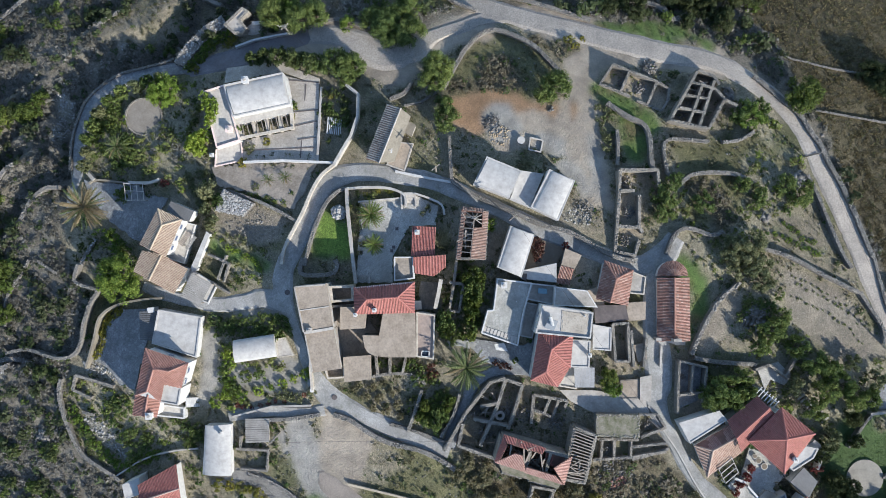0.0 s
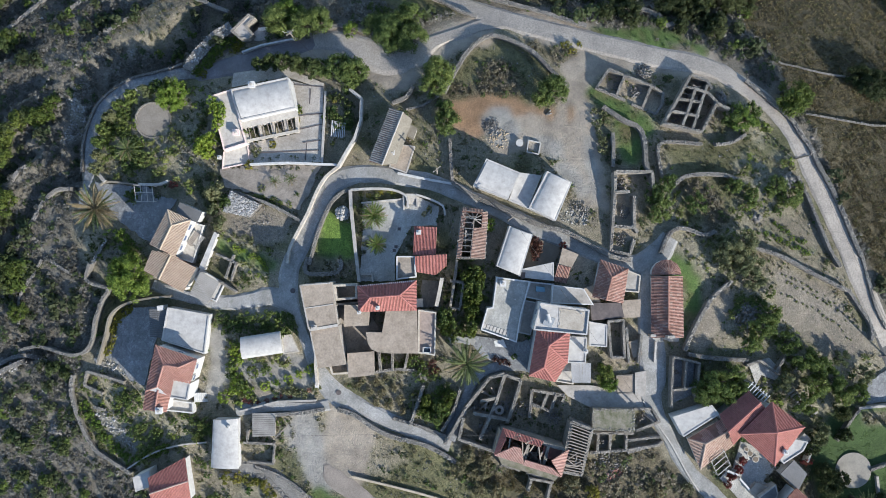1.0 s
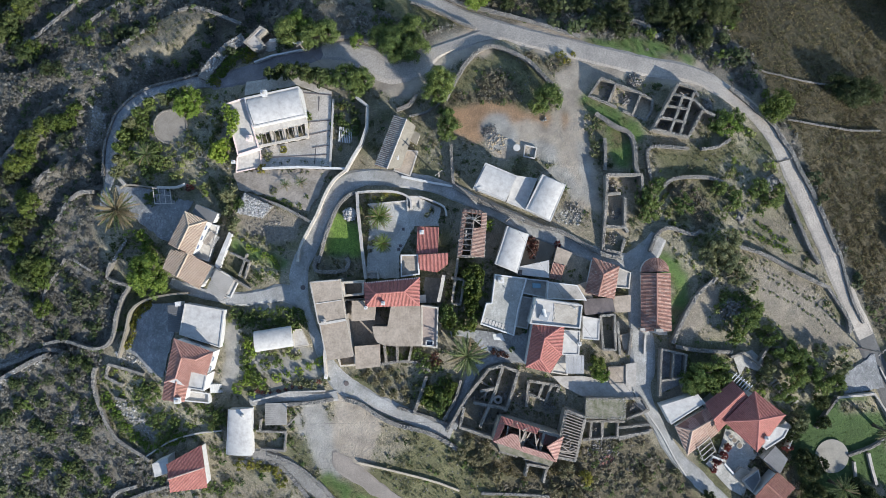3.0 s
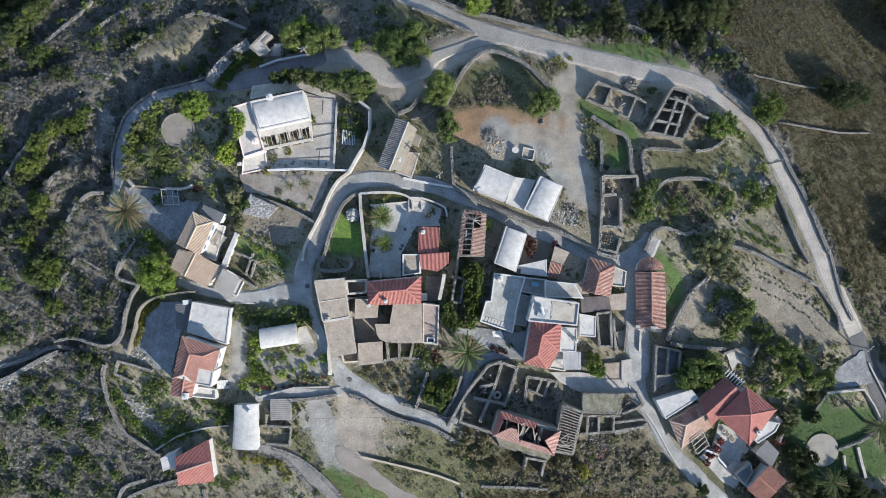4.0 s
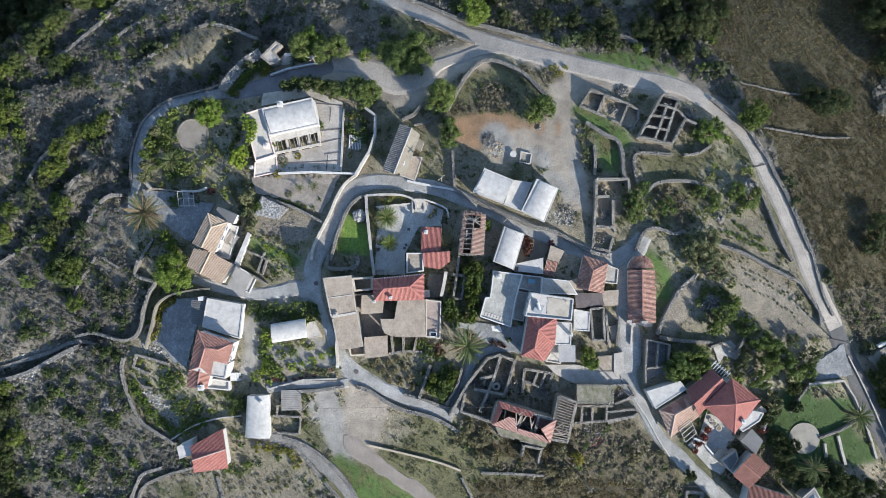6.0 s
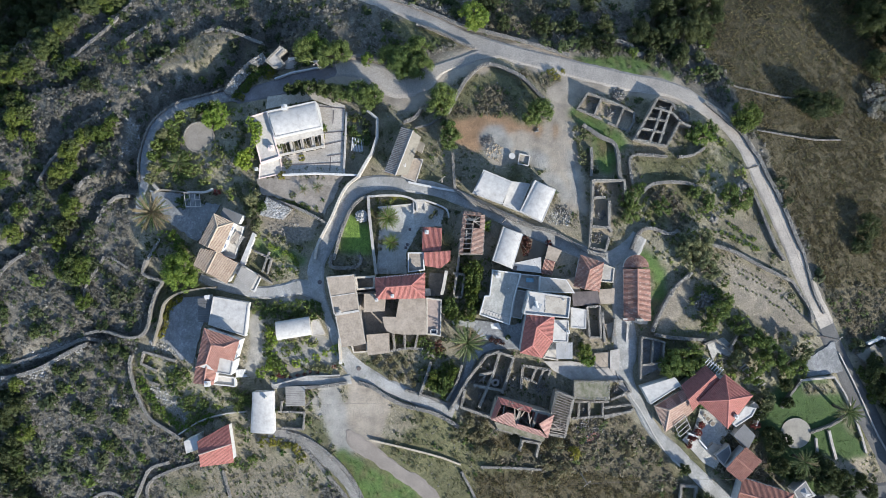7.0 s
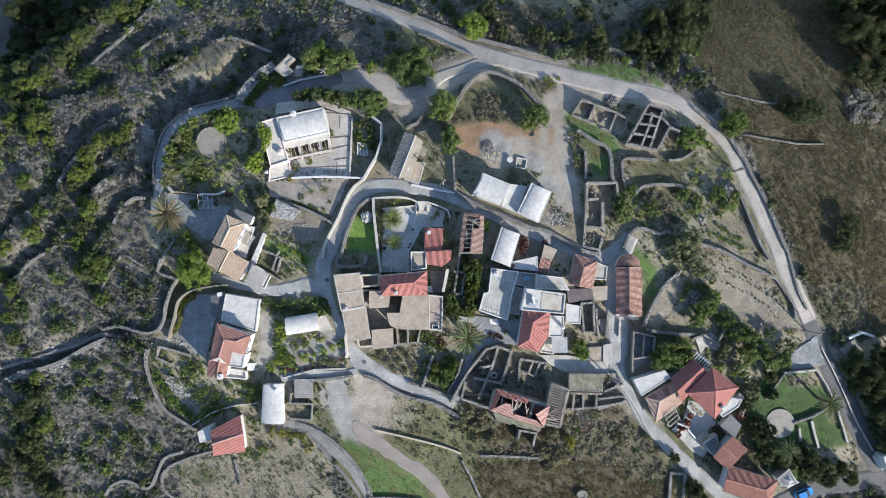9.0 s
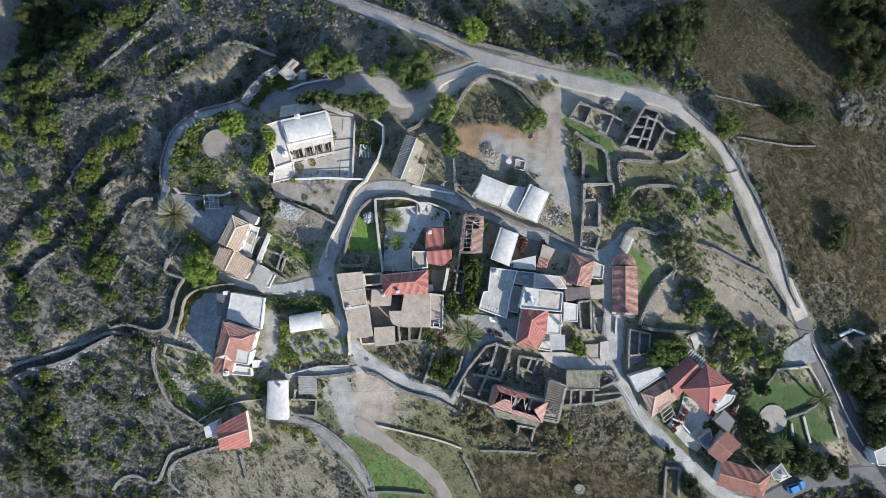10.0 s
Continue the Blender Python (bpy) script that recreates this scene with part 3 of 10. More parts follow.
def vault_roof(parent, pts, spring, rise, material=WHITE_ROOF, along=0, name="vaulted_roof"):
    """A low barrel vault over four corners; along: index of the first corner of a gable side."""
    a, b, c, d = (Vector(pts[(along + k) % 4]) for k in range(4))
    v, f, n = [], [], 14
    for k in range(n + 1):
        t = k / n
        z = spring + rise * math.sin(math.pi * t) ** 0.7
        for p in (a.lerp(b, t), d.lerp(c, t)):
            v.append((p.x, p.y, z))
    m = len(v)
    v += [(x, y, spring - 0.25) for x, y, z in v]
    for k in range(n):
        i = 2 * k
        f += [(i, i + 1, i + 3, i + 2), (m + i, m + i + 2, m + i + 3, m + i + 1), (i, i + 2, m + i + 2, m + i), (i + 1, m + i + 1, m + i + 3, i + 3)]
    f += [(0, m, m + 1, 1), (2 * n, 2 * n + 1, m + 2 * n + 1, m + 2 * n)]
    ob = part(name, mesh_of(name, v, f, material), parent)
    return ob


def tile_slope(parent, pts, material, pitch=0.23, length=0.45, thick=0.12, seed=1, missing=0.0):
    """One slope of a roof: a bed and rows of barrel tiles that run down it."""
    p = [Vector(q) for q in pts]
    mid = sum(p, Vector()) / len(p)
    n = sum(((q - mid).cross(r - mid) for q, r in zip(p, p[1:] + p[:1])), Vector()).normalized()
    p = [q - n * (q - mid).dot(n) for q in p]
    if n.z < 0:
        n = -n
    down = (Vector((0, 0, -1)) + n * n.z).normalized()
    across = n.cross(down)
    bed = [q + n * 0.01 for q in p] + [q - n * thick for q in p]
    k = len(p)
    under = part("roof_slope", mesh_of("roof_slope", bed, [tuple(range(k)), tuple(range(k, 2 * k))] + [(i, (i + 1) % k, k + (i + 1) % k, k + i) for i in range(k)], TILE_BED), parent)
    flat = [((q - p[0]).dot(across), (q - p[0]).dot(down)) for q in p]
    rng = np.random.default_rng(seed)
    ring = [(-0.5, 0.0), (-0.36, 0.55), (0.0, 0.8), (0.36, 0.55), (0.5, 0.0)]
    v, f = [], []
    u = min(q[0] for q in flat) + pitch / 2
    while u < max(q[0] for q in flat):
        cuts = sorted(a[1] + (u - a[0]) / (b[0] - a[0]) * (b[1] - a[1]) for a, b in zip(flat, flat[1:] + flat[:1]) if (a[0] > u) != (b[0] > u))
        if len(cuts) >= 2:
            low, high = cuts[0] + 0.02, cuts[-1]
            w = high + 0.05
            while w > low + 0.08:
                e = max(low, w - length)
                if not (missing and rough_field(p[0].x + u, p[0].y + w, 1.8, 2) < missing):
                    wob, tilt = rng.uniform(-0.012, 0.012), rng.uniform(0.012, 0.03)
                    i = len(v)
                    for at, lift, size in ((w, 0.02 + tilt, 1.0), (e, 0.02, 0.86)):
                        for s, h in ring:
                            q = p[0] + across * (u + wob + s * pitch * 0.86 * size) + down * at + n * (lift + h * pitch * 0.34 * size)
                            v.append(tuple(q))
                    f += [(i + c, i + c + 1, i + 6 + c, i + 5 + c) for c in range(4)]
                w -= length
        u += pitch
    if f:
        part("roof_tiles", quick_mesh("roof_tiles", v, f, material), under, kind="stuff")


def ridge(parent, a, b, material=MORTAR, r=0.15):
    a, b = Vector(a), Vector(b)
    d = (b - a).normalized()
    part("ridge_cap", mesh_of("ridge_cap", *tube(a - d * 0.05 + Vector((0, 0, 0.06)), b + d * 0.05 + Vector((0, 0, 0.06)), r, r * 0.95, 7), material), parent)


slope_seed = [0]


def tiled_house(name, label, walls, eave, slopes, ridges=(), wall=WHITE, tiles=TILE_RED, cap=MORTAR, inner=0.3, missing=0.0, category="house", pitch=0.23):
    """A house under tiled slopes. walls: outline of the eaves; slopes: polygons in space."""
    h = thing(name, label, category, *walls[0])
    roof_over(h, walls, eave, slopes, ridges, wall, tiles, cap, inner, missing, pitch)
    return h


def roof_over(h, walls, eave, slopes, ridges=(), wall=WHITE, tiles=TILE_RED, cap=MORTAR, inner=0.3, missing=0.0, pitch=0.23):
    CLEAR.append(([*walls], None))
    part("wall", mesh_of("wall", *prism(inset(walls, inner), floor_of(walls), eave - 0.05), wall), h)
    for s in slopes:
        slope_seed[0] += 1
        tile_slope(h, s, tiles, pitch, seed=slope_seed[0], missing=missing)
    for a, b in ridges:
        ridge(h, a, b, cap)


def window(parent, a, b, t, z, wide=0.9, high=1.2, frame_of=WHITE, out=1, pane=SHUTTER, sink=0.0):
    """A window with frame, sill and pane on the wall from a to b, t of the way; out: 1 for the right of a to b, -1 left."""
    a, b = Vector((*a, 0)), Vector((*b, 0))
    d = (b - a).normalized()
    n = Vector((d.y, -d.x, 0)) * out
    c = a.lerp(b, t) + Vector((0, 0, z)) - n * sink
    e = wide / 2
    frame_solid = join(*(bar(c + d * x0 + Vector((0, 0, y0)) + n * 0.03, c + d * x1 + Vector((0, 0, y1)) + n * 0.03, 0.12, 0.1)
                         for x0, y0, x1, y1 in ((-e, 0, e, 0), (-e, high, e, high), (-e, -0.05, -e, high + 0.05), (e, -0.05, e, high + 0.05))))
    w = part("window", mesh_of("window_frame", *frame_solid, frame_of), parent)
    glass = [c + d * x + Vector((0, 0, y)) + n * k for k in (0.012, 0.035) for x, y in ((-e, 0), (e, 0), (e, high), (-e, high))]
    part("pane", mesh_of("pane", glass, [(0, 1, 2, 3), (7, 6, 5, 4), (0, 4, 5, 1), (1, 5, 6, 2), (2, 6, 7, 3), (3, 7, 4, 0)], pane), w)


def chimney(parent, x, y, z, high=1.0, wide=0.5, material=WHITE):
    e = wide / 2
    shaft = part("chimney", mesh_of("chimney", *prism([(x - e, y - e), (x + e, y - e), (x + e, y + e), (x - e, y + e)], z - 0.6, z + high), material), parent)
    o = e + 0.08
    part("cap", mesh_of("cap", *prism([(x - o, y - o), (x + o, y - o), (x + o, y + o), (x - o, y + o)], z + high + 0.003, z + high + 0.1), material), shaft)
    part("pot", mesh_of("pot", *tube((x, y, z + high + 0.1), (x, y, z + high + 0.35), wide * 0.28, wide * 0.25), CONCRETE), shaft)


def ruin(label, runs, high=2.4, wide=0.6, top=None, name="ruin", **more):
    """Roofless masonry: each run of wall is a part."""
    r = thing(name, label, "ruin", *runs[0][0])
    for pts in runs:
        wall_run(r, pts, wide * 0.8, high, STONE_WALL, curved=False, top=top, ragged=more.get("ragged", 0.12), stone=more.get("stone", 0.13))
    return r


def heap(label, x, y, radius, high, count, material=STONES, size=(0.1, 0.32)):
    """A heap of loose stones."""
    h = thing("rubble_heap", label, "rubble", x, y)
    rng = np.random.default_rng(round(abs(x) * 31 + abs(y) * 17))
    a, d = rng.uniform(0, math.tau, count), radius * np.sqrt(rng.uniform(0, 1, count)) * rng.uniform(0.7, 1.1, count)
    px, py = x + d * np.cos(a), y + d * np.sin(a)
    z = land(px, py) + high * (1 - (d / radius / 1.1) ** 2) + rng.uniform(-0.1, 0.08, count)
    part("rubble", rocks("rubble", np.stack([px, py, z], 1), rng.uniform(*size, count), rng, material), h, kind="stuff")
    return h


def fallen_beams(parent, pts, z, count, length, seed, thick=0.13):
    """Roof timbers that lie across one another inside a ruin."""
    rng = random.Random(seed)
    for k in range(count):
        a, b = Vector(pts[0]).lerp(Vector(pts[1]), rng.random()), Vector(pts[3]).lerp(Vector(pts[2]), rng.random())
        c = a.lerp(b, rng.uniform(0.1, 0.9))
        turn, half = rng.uniform(0, math.pi), length * rng.uniform(0.3, 0.6)
        d = Vector((math.cos(turn), math.sin(turn))) * half
        tilt = rng.uniform(0.1, 0.9)
        part("fallen_beam", mesh_of("fallen_beam", *bar((*(c - d), z - tilt), (*(c + d), z + rng.uniform(-0.1, 0.3)), thick * rng.uniform(0.7, 1.3), thick), WOOD), parent)


def pole(label, x, y, high, lean=(0, 0)):
    p = thing("utility_pole", label, "pole", x, y)
    g = land_at(x, y)
    part("post", mesh_of("post", *tube((x, y, g - 0.4), (x + lean[0], y + lean[1], g + high), 0.14, 0.1), WOOD), p)
    part("crossarm", mesh_of("crossarm", *bar((x + lean[0] - 0.6, y + lean[1] - 0.5, g + high - 0.4), (x + lean[0] + 0.6, y + lean[1] + 0.5, g + high - 0.4), 0.1, 0.12), WOOD), p)
    for s in (-0.5, 0, 0.5):
        part("insulator", mesh_of("insulator", *tube((x + lean[0] + s, y + lean[1] + 0.83 * s, g + high - 0.33), (x + lean[0] + s, y + lean[1] + 0.83 * s, g + high - 0.12), 0.05, 0.04, 6), WHITE), p)
    return (x + lean[0], y + lean[1], g + high - 0.2)


def cable(label, a, b, sag=1.0):
    """A wire that hangs in a curve from a to b, as one tube."""
    c = thing("cable", label, "cable", a[0], a[1])
    a, b = Vector(a), Vector(b)
    side = (b - a).cross(Vector((0, 0, 1))).normalized() * 0.018
    up = Vector((0, 0, 0.018))
    v, f, n = [], [], 14
    for k in range(n + 1):
        t = k / n
        p = a.lerp(b, t) - Vector((0, 0, sag * 4 * t * (1 - t)))
        v += [tuple(p + side), tuple(p + up), tuple(p - side), tuple(p - up)]
        if k:
            i = 4 * k
            f += [(i - 4 + m, i - 4 + (m + 1) % 4, i + (m + 1) % 4, i + m) for m in range(4)]
    part("wire", mesh_of("wire", v, f + [(0, 1, 2, 3), (4 * n + 3, 4 * n + 2, 4 * n + 1, 4 * n)], DARK_ROOF), c)
    return c


def leaf_cloud(rng, blobs, count, size, hollow=0.55, up=0.0):
    """Leaves as triangles on and in a heap of blobs: blobs (n, 4) with centre and radius."""
    pick = rng.choice(len(blobs), count, p=blobs[:, 3] ** 2 / (blobs[:, 3] ** 2).sum())
    d = rng.normal(size=(count, 3))
    d /= np.linalg.norm(d, axis=1)[:, None]
    d[:, 2] = np.where(d[:, 2] < -0.2, -d[:, 2], d[:, 2])
    c = blobs[pick, :3] + d * (blobs[pick, 3] * rng.uniform(hollow, 1.08, count) ** 0.6)[:, None]
    n = d + rng.normal(size=(count, 3)) * 0.4 + np.array((0, 0, up))
    n /= np.linalg.norm(n, axis=1)[:, None]
    u = np.cross(n, rng.normal(size=(count, 3)))
    u /= np.linalg.norm(u, axis=1)[:, None]
    w = np.cross(n, u)
    s = size * rng.uniform(0.5, 1.3, count)[:, None]
    v = np.stack([c + u * s * 1.15, c - u * s * 0.6 + w * s * 0.62, c - u * s * 0.6 - w * s * 0.62], 1)
    return v.reshape(-1, 3), np.arange(3 * count).reshape(-1, 3)


def blobs_of(rng, n, spread, low, high, r0, r1):
    a, d = rng.uniform(0, math.tau, n), spread * np.sqrt(rng.uniform(0, 1, n))
    return np.stack([d * np.cos(a), d * np.sin(a), rng.uniform(low, high, n) * (1 - 0.45 * (d / max(spread, 0.01)) ** 2), rng.uniform(r0, r1, n)], 1)


CROWNS, TRUNKS = {}, {}


LEAF_LENGTH = 0.134
CROWN_SIZES = (0.5, 0.8, 1.2, 1.7, 2.3, 3.0, 3.8)


def crown_mesh(kind, variant, material, radius):
    """A crown of unit size whose leaves come out at their true length once it is scaled to the radius."""
    step = min(range(len(CROWN_SIZES)), key=lambda i: abs(CROWN_SIZES[i] - radius))
    size = min(0.13, LEAF_LENGTH / CROWN_SIZES[step])
    key = (kind, variant, step)
    if key not in CROWNS:
        rng = np.random.default_rng(100 + variant * 7 + len(kind))
        if kind == "dense":
            b, cover_sum = blobs_of(rng, 46, 0.78, 0.55, 1.25, 0.15, 0.30), 10.0
        elif kind == "fine":
            b, cover_sum = blobs_of(rng, 70, 0.8, 0.6, 1.3, 0.12, 0.24), 10.5
        elif kind == "loose":
            b, cover_sum = blobs_of(rng, 38, 0.86, 0.5, 1.3, 0.12, 0.26), 7.0
        else:
            b, cover_sum = blobs_of(rng, 22, 0.8, 0.2, 0.65, 0.15, 0.3), 5.6
        v, q = leaf_cloud(rng, b, int(cover_sum / size ** 2), size, 0.35)
        if kind != "low":
            inner, iq = leaf_cloud(rng, b * np.array((0.85, 0.85, 0.9, 0.6)), 170, 0.15, 0.1)
            v, q = np.concatenate([v, inner]), np.concatenate([q, iq + len(v)])
        CROWNS[key] = quick_mesh(kind + "_crown", v, q, material)
    me = CROWNS[key]
    if me.materials[0] != material:
        k2 = (*key, material.name)
        if k2 not in CROWNS:
            CROWNS[k2] = me.copy()
            CROWNS[k2].materials[0] = material
        me = CROWNS[k2]
    return me


def trunk_mesh(variant):
    if variant not in TRUNKS:
        rng = random.Random(variant)
        solids = [tube((0, 0, -0.15), (0.03, 0.02, 0.5), 0.09, 0.055, 7)]
        for k in range(5):
            a = k * 1.26 + rng.uniform(-0.3, 0.3)
            solids.append(tube((0.03, 0.02, 0.42), (0.5 * math.cos(a), 0.5 * math.sin(a), 0.85 + rng.uniform(-0.1, 0.15)), 0.04, 0.012, 5))
        TRUNKS[variant] = mesh_of("trunk", *join(*solids), BARK)
    return TRUNKS[variant]


plant_count = [0]


def tree(label, x, y, radius, high=None, material=LEAF_DARK, kind="dense", name="tree", group=""):
    plant_count[0] += 1
    k = plant_count[0]
    rng = random.Random(k)
    t = thing(name, label, "tree" if name in ("tree", "pine_tree", "olive_tree") else "shrub", x, y, group=group)
    high = high or radius * 1.5
    m = Matrix.LocRotScale((x, y, land_at(x, y) - 0.05), Euler((0, 0, rng.uniform(0, 6.28))), (radius * 1.05, radius * 1.05 * rng.uniform(0.88, 1.1), high / 1.35))
    for pn, me in (("trunk", trunk_mesh(k % 3)), ("crown", crown_mesh(kind, k % 5, material, radius))):
        part(pn, me, t).matrix_basis = m
    return t


def shrub(label, x, y, radius, high=None, material=LEAF_DARK, group="", base=None):
    plant_count[0] += 1
    k = plant_count[0]
    rng = random.Random(k)
    base = land_at(x, y) if base is None else base
    t = thing("shrub", label, "shrub", x, y, base, group=group)
    m = Matrix.LocRotScale((x, y, base), Euler((0, 0, rng.uniform(0, 6.28))), (radius * 1.05, radius * rng.uniform(0.85, 1.1), (high or radius * 1.1)))
    part("foliage", crown_mesh("low", k % 5, material, radius), t).matrix_basis = m
    return t


FROND = {}


def frond_mesh(material):
    if material.name not in FROND:
        rng = np.random.default_rng(3)
        v, q, n = [], [], 16
        spine = [(t, 0.28 * t - 0.62 * t * t) for t in np.linspace(0, 1, n)]
        for k in range(n - 1):
            (x0, z0), (x1, z1) = spine[k], spine[k + 1]
            i = len(v)
            v += [(x0, -0.014, z0), (x0, 0.014, z0), (x1, 0.012, z1), (x1, -0.012, z1)]
            q.append((i, i + 1, i + 2, i + 3))
            if k > 1:
                reach = 0.115 * math.sin(math.pi * (0.12 + 0.8 * k / n))
                for s in (-1, 1):
                    for half in (0, 0.5):
                        xa, za = x0 + (x1 - x0) * half, z0 + (z1 - z0) * half
                        drop = rng.uniform(0.02, 0.10)
                        i = len(v)
                        v += [(xa, 0, za), (xa + 0.034, 0, za), (xa + reach * 0.75, s * reach * 0.72, za - drop), (xa + reach * 0.72, s * reach * 0.73, za - drop)]
                        q.append((i, i + 1, i + 2, i + 3))
        FROND[material.name] = quick_mesh("frond", v, q, material)
    return FROND[material.name]


def palm(label, x, y, radius, high, material=PALM, fronds=30, trunk=0.3):
    p = thing("palm_tree", label, "palm", x, y)
    g = land_at(x, y)
    solids = [tube((x, y, g - 0.2 + k * high / 8), (x, y, g - 0.15 + (k + 1) * high / 8), trunk * (1.05 - 0.03 * k), trunk * (0.93 - 0.03 * k), 9) for k in range(8)]
    part("trunk", mesh_of("trunk", *join(*solids), BARK), p)
    rng = random.Random(round(x * 10))
    other = PALM if material is PALM_DRY else PALM_DRY
    for k in range(int(fronds * 1.35)):
        lift = rng.uniform(-12, 48) if k % 3 else rng.uniform(30, 72)
        s = radius * rng.uniform(0.8, 1.05)
        m = pose(x, y, g + high - 0.1) @ pose(0, 0, 0, 0, 0, k * 137.5) @ pose(0, 0, 0, rng.uniform(-25, 25), -lift, 0) @ Matrix.Diagonal((s, s, s, 1))
        part("frond", frond_mesh(material if rng.random() > 0.16 else other), p).matrix_basis = m
    return p


# ---- ground cover ----
# lawn is a grass tone darkened in place of shade over the lower garden.
KINDS = ["scrub", "dry", "grass", "dirt", "gravel", "rock", "bare", "field", "brush", "garden", "soil", "meadow", "dust", "tilled", "lawn", "turf"]
COVER_COLOURS = np.array([(0.152, 0.137, 0.12), (0.235, 0.207, 0.16), (0.092, 0.145, 0.045), (0.29, 0.185, 0.115), (0.32, 0.305, 0.28), (0.24, 0.228, 0.208), (0.20, 0.175, 0.138), (0.108, 0.091, 0.06), (0.12, 0.103, 0.074), (0.275, 0.25, 0.19), (0.29, 0.25, 0.20), (0.14, 0.134, 0.075), (0.335, 0.29, 0.24), (0.225, 0.198, 0.168), (0.062, 0.10, 0.036), (0.17, 0.265, 0.058)])
STROKES = []


def cover(kind, wide, *pts):
    """Ground of one kind along a line of points, wide metres across."""
    STROKES.append((KINDS.index(kind), wide / 2, [*pts]))


def area(kind, *pts):
    """Ground of one kind inside a polygon."""
    STROKES.append((KINDS.index(kind), None, [*pts]))


def kinds_of(x, y):
    """Kind of ground at each place, with frayed edges."""
    fray = (rough_field(x, y, 3.5, 4) - 0.5) * 3.0
    kind = np.zeros(np.shape(x), int)
    near = np.zeros(np.shape(x))
    for k, r, pts in STROKES:
        if r is None:
            hit = inside(x + fray * 0.7, y + fray * 0.5, pts)
        else:
            hit = away(x, y, pts) + fray * min(1.0, r / 2.5) < r
        kind = np.where(hit, k, kind)
    return kind


def axis_of(reach, step, far):
    core = np.arange(-reach, reach + step / 2, step)
    out, s = [], step
    while (out[-1] if out else reach) < far:
        s *= 1.35
        out.append((out[-1] if out else reach) + s)
    out = np.array(out)
    return np.concatenate([-out[::-1], core, out])


def build_ground():
    gx, gy = axis_of(112, 0.5, 2500), axis_of(70, 0.5, 2500)
    x, y = np.meshgrid(gx, gy, indexing="ij")
    kind = kinds_of(x, y)
    z = land(x, y) + (rough_field(x, y, 5.0, 4) - 0.5) * np.choose(kind, [0.6, 0.3, 0.12, 0.15, 0.06, 0.5, 0.14, 0.6, 0.45, 0.35, 0.25, 0.2, 0.08, 0.12, 0.1, 0.05]) * 0.55
    far = np.maximum(np.abs(x) / 130, np.abs(y) / 100)
    z = z - np.clip(far - 1, 0, None) * 6
    i = np.arange(len(gx) * len(gy)).reshape(len(gx), len(gy))
    quads = np.stack([i[:-1, :-1], i[1:, :-1], i[1:, 1:], i[:-1, 1:]], -1).reshape(-1, 4)
    me = quick_mesh("ground", np.stack([x, y, z], -1).reshape(-1, 3), quads, GROUND)
    c = COVER_COLOURS[kind] * (0.62 + 0.76 * rough_field(x, y, 9.0, 5))[..., None]
    blot, moss, pale = (rough_field(x + o, y, s, 5)[..., None] for o, s in ((300, 1.1), (500, 6.0), (700, 4.0)))
    wild = np.isin(kind, [1, 6, 9])[..., None]
    c = np.where(wild, c * (1 - np.clip((moss - 0.53) * 7, 0, 0.75)) + np.array((0.075, 0.084, 0.035)) * np.clip((moss - 0.53) * 7, 0, 0.75), c)
    c = np.where(wild, c * (1 - np.clip((pale - 0.54) * 8, 0, 0.8)) + np.array((0.25, 0.225, 0.18)) * np.clip((pale - 0.54) * 8, 0, 0.8), c)
    c = np.where((kind == 0)[..., None] & (blot > 0.66), np.array((0.24, 0.23, 0.21)), c)
    c = np.where((kind == 2)[..., None] & (blot > 0.58), np.array((0.13, 0.115, 0.06)), c)
    c = np.where(np.isin(kind, [3, 4, 12])[..., None] & (blot < 0.40), c * 0.72, c)
    for _ in range(2):
        c[1:-1, 1:-1] = (c[1:-1, 1:-1] * 2 + c[2:, 1:-1] + c[:-2, 1:-1] + c[1:-1, 2:] + c[1:-1, :-2]) / 6
    a = me.color_attributes.new("cover", "FLOAT_COLOR", "POINT")
    grain = np.array([0.8, 0.85, 0.6, 0.45, 0.25, 0.9, 0.7, 1.0, 0.9, 0.8, 0.6, 0.7, 0.25, 0.7, 0.5, 0.8])[kind][..., None]
    a.data.foreach_set("color", np.concatenate([c, grain], -1).astype(np.float32).ravel())
    me.polygons.foreach_set("use_smooth", np.ones(len(me.polygons), bool))
    return tagged(new("ground", me), "stony hillside ground with dry grass, scrub soil and tracks", "ground", kind="structure")


def strewn(name, label, density, kinds, sizes, seed, gate=0.5, clump=4.0, material=STONES):
    """Loose stones lying about on the given kinds of ground, as one object."""
    rng = np.random.default_rng(seed)
    n = int(density * 212 * 124)
    x, y = rng.uniform(-106, 106, n), rng.uniform(-62, 62, n)
    ok = np.isin(kinds_of(x, y), [KINDS.index(k) for k in kinds]) & (rough_field(x + 31 * seed, y, clump, 3) > gate)
    x, y = x[ok], y[ok]
    ok = clear_of(x, y)
    x, y = x[ok], y[ok]
    s = sizes[0] + (sizes[1] - sizes[0]) * rng.uniform(0, 1, len(x)) ** 2.5
    return tagged(new(name, rocks(name, np.stack([x, y, land(x, y) + 0.02], 1), s, rng, material)), label, "stones", kind="stuff")


def clear_of(x, y):
    """True where no path or building stands."""
    ok = np.ones(np.shape(x), bool)
    for pts, r in CLEAR:
        ok &= ~inside(x, y, [(p[0], p[1]) for p in pts]) if r is None else away(x, y, [(p[0], p[1]) for p in pts]) > r
    return ok


